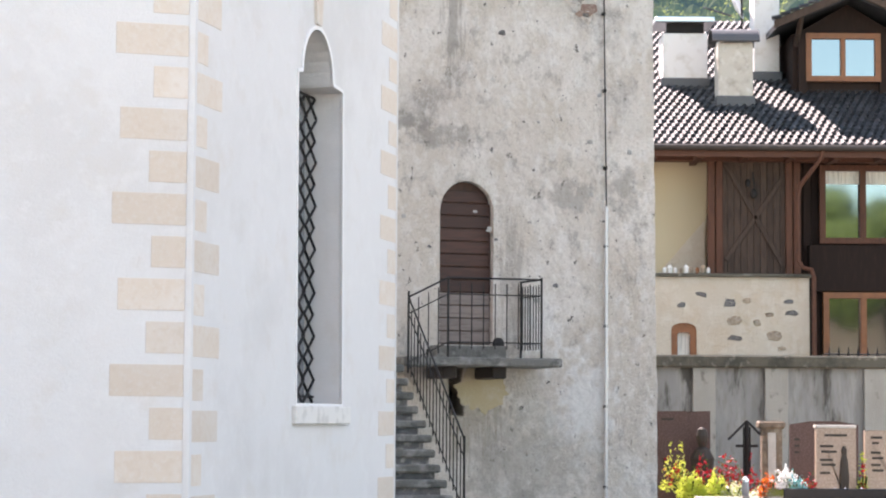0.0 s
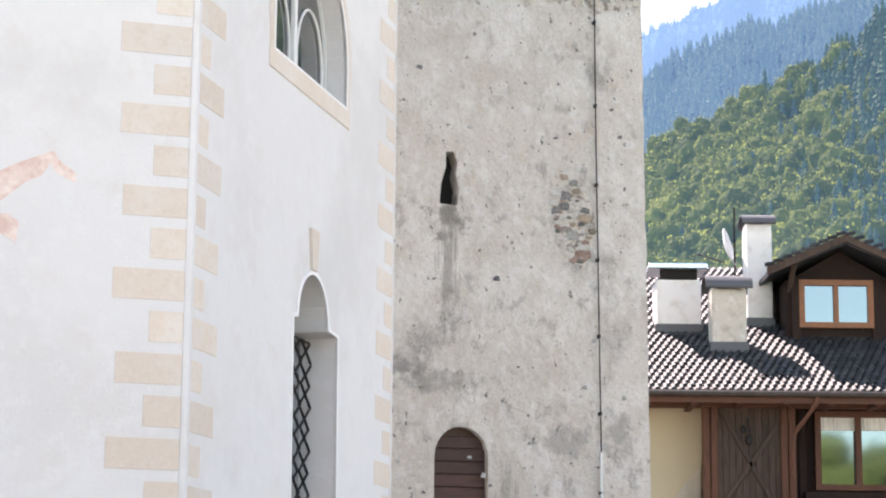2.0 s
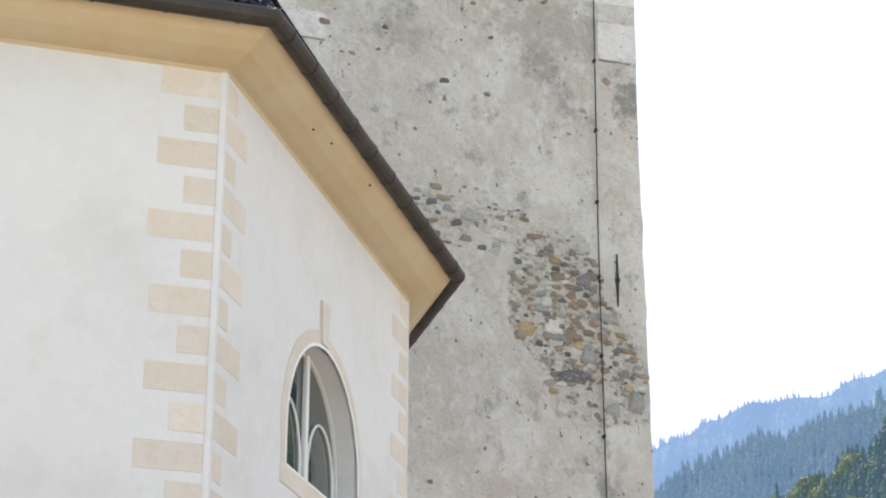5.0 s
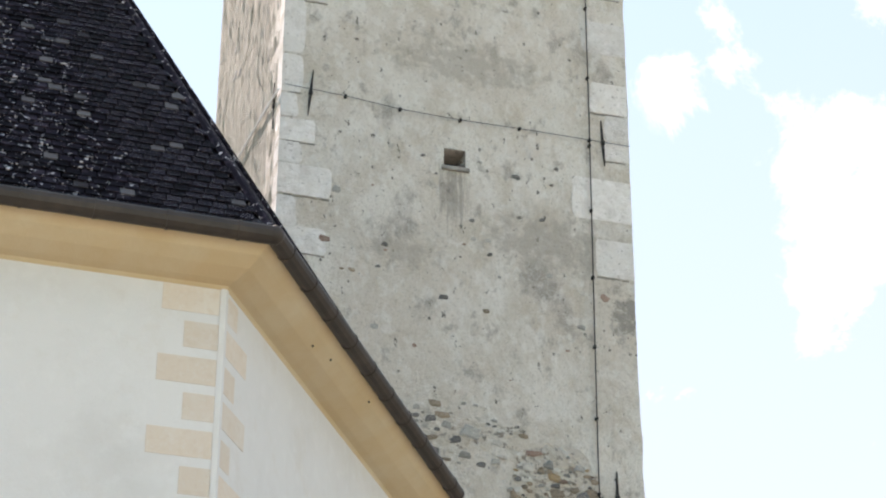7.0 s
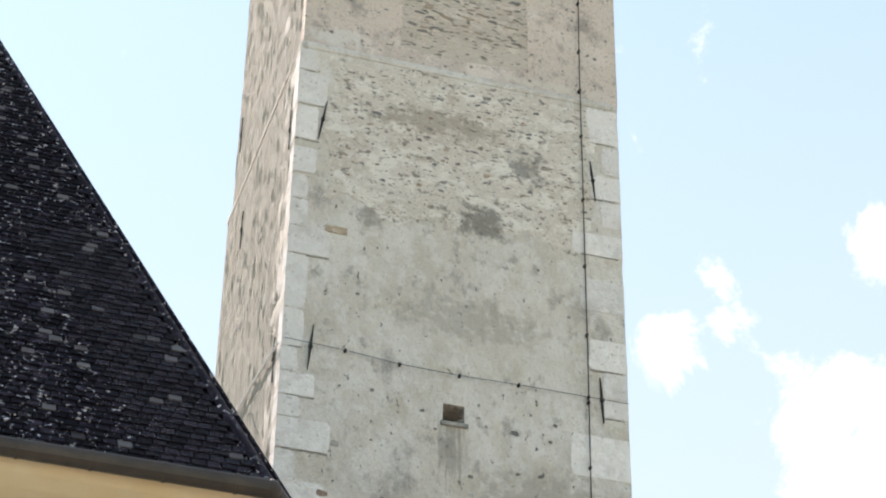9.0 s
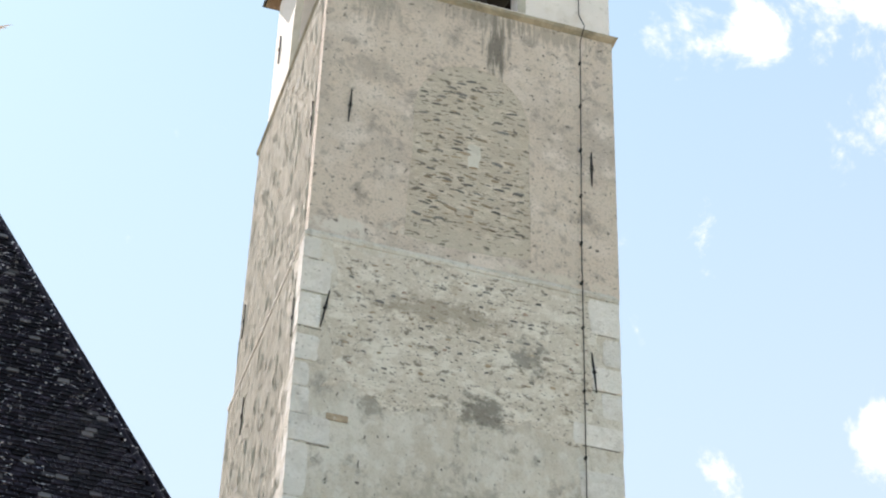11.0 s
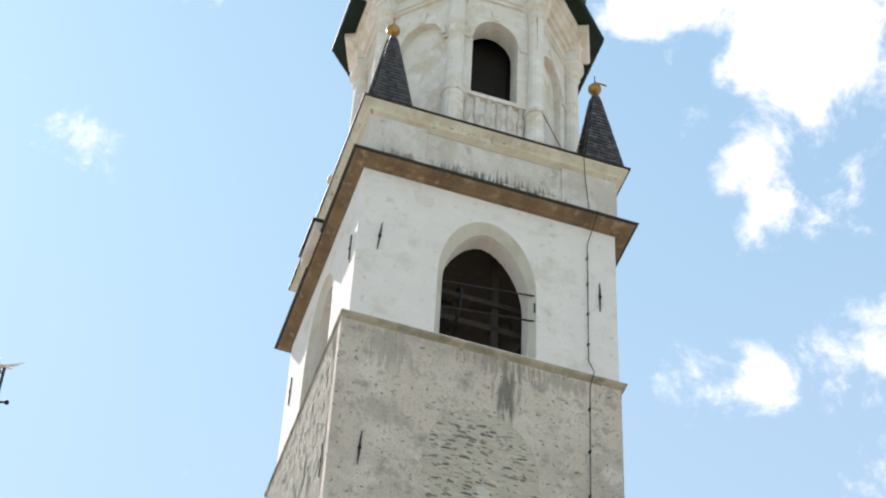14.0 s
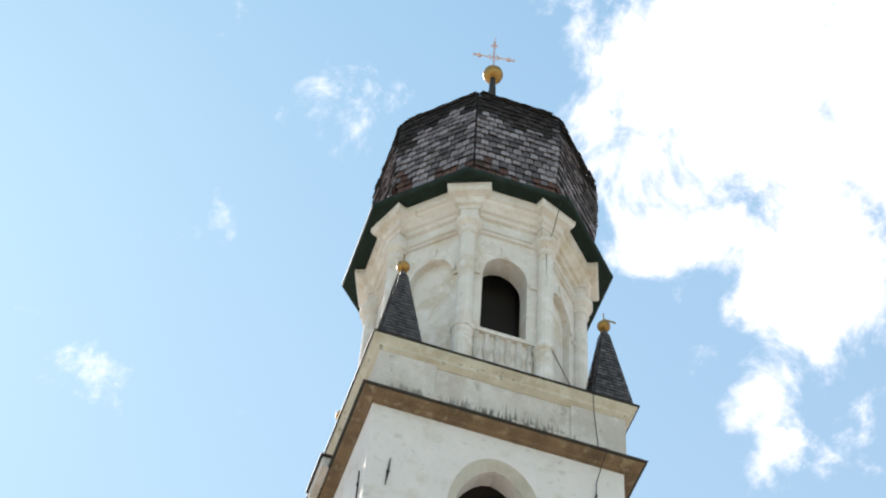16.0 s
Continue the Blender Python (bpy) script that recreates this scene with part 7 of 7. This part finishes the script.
# ================= wooded hills =================
def crown_mesh(seed, n=260):
    """A broadleaf crown, 1 m wide and high: clumps of leaves round a few limbs, gaps between them."""
    r = random.Random(seed)
    vs, fs = [], []
    lobes = [(Vector((r.uniform(-0.24, 0.24), r.uniform(-0.24, 0.24), r.uniform(0.3, 0.72))), r.uniform(0.19, 0.31)) for _ in range(6)]
    for c, q in lobes:
        k = len(vs)
        for j in range(6):
            e = math.pi * (j / 5 - 0.5)
            vs += [tuple(c + 0.84 * q * r.uniform(0.9, 1.05) * Vector((math.cos(e) * math.cos(a), math.cos(e) * math.sin(a), math.sin(e)))) for a in [2 * math.pi * i / 8 for i in range(8)]]
        for j in range(5):
            fs += [(k + j * 8 + i, k + j * 8 + (i + 1) % 8, k + j * 8 + 8 + (i + 1) % 8, k + j * 8 + 8 + i) for i in range(8)]
        for _ in range(n // 4):
            d = Vector((r.gauss(0, 1), r.gauss(0, 1), r.gauss(0, 1))).normalized()
            p = c + d * q * r.uniform(0.82, 1.12)
            t = (d.orthogonal().normalized() + d * r.uniform(-0.4, 0.4)).normalized()
            t.rotate(Matrix.Rotation(r.uniform(0, 6.28), 3, d))
            b = d.cross(t).normalized()
            s = r.uniform(0.017, 0.036)
            k = len(vs)
            vs += [tuple(p - t * s), tuple(p + b * s * 0.8), tuple(p + t * s + d * 0.02), tuple(p - b * s * 0.8)]
            fs += [(k, k + 1, k + 2, k + 3)]
    me = bpy.data.meshes.new("crown")
    me.from_pydata(vs, [], fs)
    return me


def fir_mesh(seed, tiers=7, n=7):
    """A conifer, 1 m high: ragged whorls of drooping boughs on a stem."""
    r = random.Random(seed)
    vs, fs = [], []
    for t in range(tiers):
        z = 0.1 + 0.86 * t / tiers
        q = 0.17 * (1 - t / tiers) ** 0.8 + 0.015
        for i in range(n):
            a = 2 * math.pi * (i + r.random()) / n
            w = 0.5
            qq = q * r.uniform(0.7, 1.2)
            k = len(vs)
            vs += [(0, 0, z + 0.15), (qq * math.cos(a - w), qq * math.sin(a - w), z), (qq * 1.15 * math.cos(a), qq * 1.15 * math.sin(a), z - 0.03), (qq * math.cos(a + w), qq * math.sin(a + w), z)]
            fs += [(k, k + 1, k + 2), (k, k + 2, k + 3)]
    me = bpy.data.meshes.new("fir")
    me.from_pydata(vs, [], fs)
    return me


CROWNS = [crown_mesh(i) for i in range(5)]
FIRS = [fir_mesh(i) for i in range(4)]


def line(points, az):
    a = [p[0] for p in points]
    return float(np.interp(az, a, [p[1] for p in points]))


NEAR = [(3.0, 12.0), (5.9, 12.9), (7.4, 13.6), (9.0, 14.5), (10.5, 15.2), (12.2, 16.4), (16.0, 18.2)]
MID = [(2.0, 13.2), (5.9, 15.4), (7.5, 16.2), (9.8, 16.75), (12.2, 17.5), (16.0, 18.2)]
FAR = [(2.0, 13.4), (5.9, 16.45), (7.9, 17.5), (9.8, 17.65), (12.2, 18.25), (16.0, 18.8)]


def hill(name, crest, r0, r1, el0, soil, wood_sets, count, seed, label, azr):
    """A wooded slope that climbs away from the viewer to its crest."""
    def spot(az, f):
        el = el0 + (line(crest, az) - el0) * f ** 0.85
        d = r0 + (r1 - r0) * f
        d *= 1 + 0.04 * noise.noise((az * 0.8, f * 4, seed))
        a = radians(az)
        return Vector((d * math.sin(a), d * math.cos(a), 1.6 + d * math.tan(radians(el + 0.35 * noise.noise((az * 1.1, f * 5, seed + 3))))))
    bm = BM()
    cols = [[spot(azr[0] + (azr[1] - azr[0]) * i / 40, j / 14) for i in range(41)] for j in range(15)]
    lathe(bm, cols + [[Vector((p.x * 1.3, p.y * 1.3, 0)) for p in cols[-1]]], False)
    h = put(name, bm, soil)
    tagged(h, label, "hill", kind="structure")
    r = random.Random(seed)
    for wname, meshes, mat, share, tall, wide, keep in wood_sets:
        mats = {id(me): [] for me in meshes}
        for _ in range(int(count * share)):
            az, f = r.uniform(*azr), r.random() ** 0.8
            if not keep(az, f, r):
                continue
            p = spot(az, f)
            hgt = r.uniform(*tall)
            wd = hgt * r.uniform(*wide)
            mats[id(r.choice(meshes))].append(Matrix.Translation(p - Vector((0, 0, 0.1 * hgt))) @ Matrix.Rotation(r.uniform(0, 6.28), 4, "Z") @ Matrix.Diagonal((wd, wd, hgt, 1)))
        for me in meshes:
            if mats[id(me)]:
                o = joined(wname, me, mats[id(me)], mat, h)
    return h


broad = lambda az, f, r: az + 2.5 * f + r.uniform(-1.5, 1.5) < 12.6
firry = lambda az, f, r: az + 2.5 * f + r.uniform(-1.5, 1.5) > 12.0 or r.random() < 0.05
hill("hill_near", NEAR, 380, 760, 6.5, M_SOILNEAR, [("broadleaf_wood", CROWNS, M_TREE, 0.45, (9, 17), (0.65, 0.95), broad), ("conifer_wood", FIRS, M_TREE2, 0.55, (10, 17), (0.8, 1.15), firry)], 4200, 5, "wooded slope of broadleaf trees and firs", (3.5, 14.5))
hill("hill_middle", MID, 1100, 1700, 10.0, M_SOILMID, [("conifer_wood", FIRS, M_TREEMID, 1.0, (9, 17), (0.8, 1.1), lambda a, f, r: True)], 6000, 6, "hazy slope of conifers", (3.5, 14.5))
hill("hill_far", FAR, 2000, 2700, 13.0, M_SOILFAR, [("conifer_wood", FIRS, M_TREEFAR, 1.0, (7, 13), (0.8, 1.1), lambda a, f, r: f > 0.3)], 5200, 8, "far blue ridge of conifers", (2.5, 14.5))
hill("hill_east", [(18, 19), (26, 22), (52, 27)], 300, 620, 6.5, M_SOILNEAR, [("broadleaf_wood", CROWNS, M_TREE, 1.0, (16, 26), (0.9, 1.2), lambda a, f, r: True)], 320, 12, "wooded slope to the east", (22, 50))

# ---- trees of the square, which the window panes mirror ----
def tree(x, y, h, seed):
    r = random.Random(seed)
    t = thing("tree", Matrix.Translation((x, y, 0)), "broadleaf tree with a full green crown", "tree", "trees round the square")
    part("trunk", tube(BM(), [(0, 0, 0), (0.1, 0.05, h * 0.25), (0, 0.1, h * 0.6)], 0.28, 8), M_DARKWOOD, t)
    bm = BM()
    for _ in range(7):
        a = r.uniform(0, 6.28)
        rod(bm, (0.03, 0.05, h * r.uniform(0.25, 0.5)), (h * 0.25 * math.cos(a), h * 0.25 * math.sin(a), h * r.uniform(0.6, 0.85)), 0.1, 6, 0.03)
    part("limbs", bm, M_DARKWOOD, t)
    mats = [Matrix.Translation((r.gauss(0, h * 0.14), r.gauss(0, h * 0.14), h * r.uniform(0.25, 0.68))) @ Matrix.Rotation(r.uniform(0, 6.28), 4, "Z") @ Matrix.Scale(h * r.uniform(0.25, 0.42), 4) for _ in range(14)]
    joined("crown", CROWNS[seed % 5], mats, M_SQTREE, t)
for i, (x, y, h) in enumerate(((19, -21, 13), (23.5, -22, 15), (28, -20, 12))):
    tree(x, y, h, i)
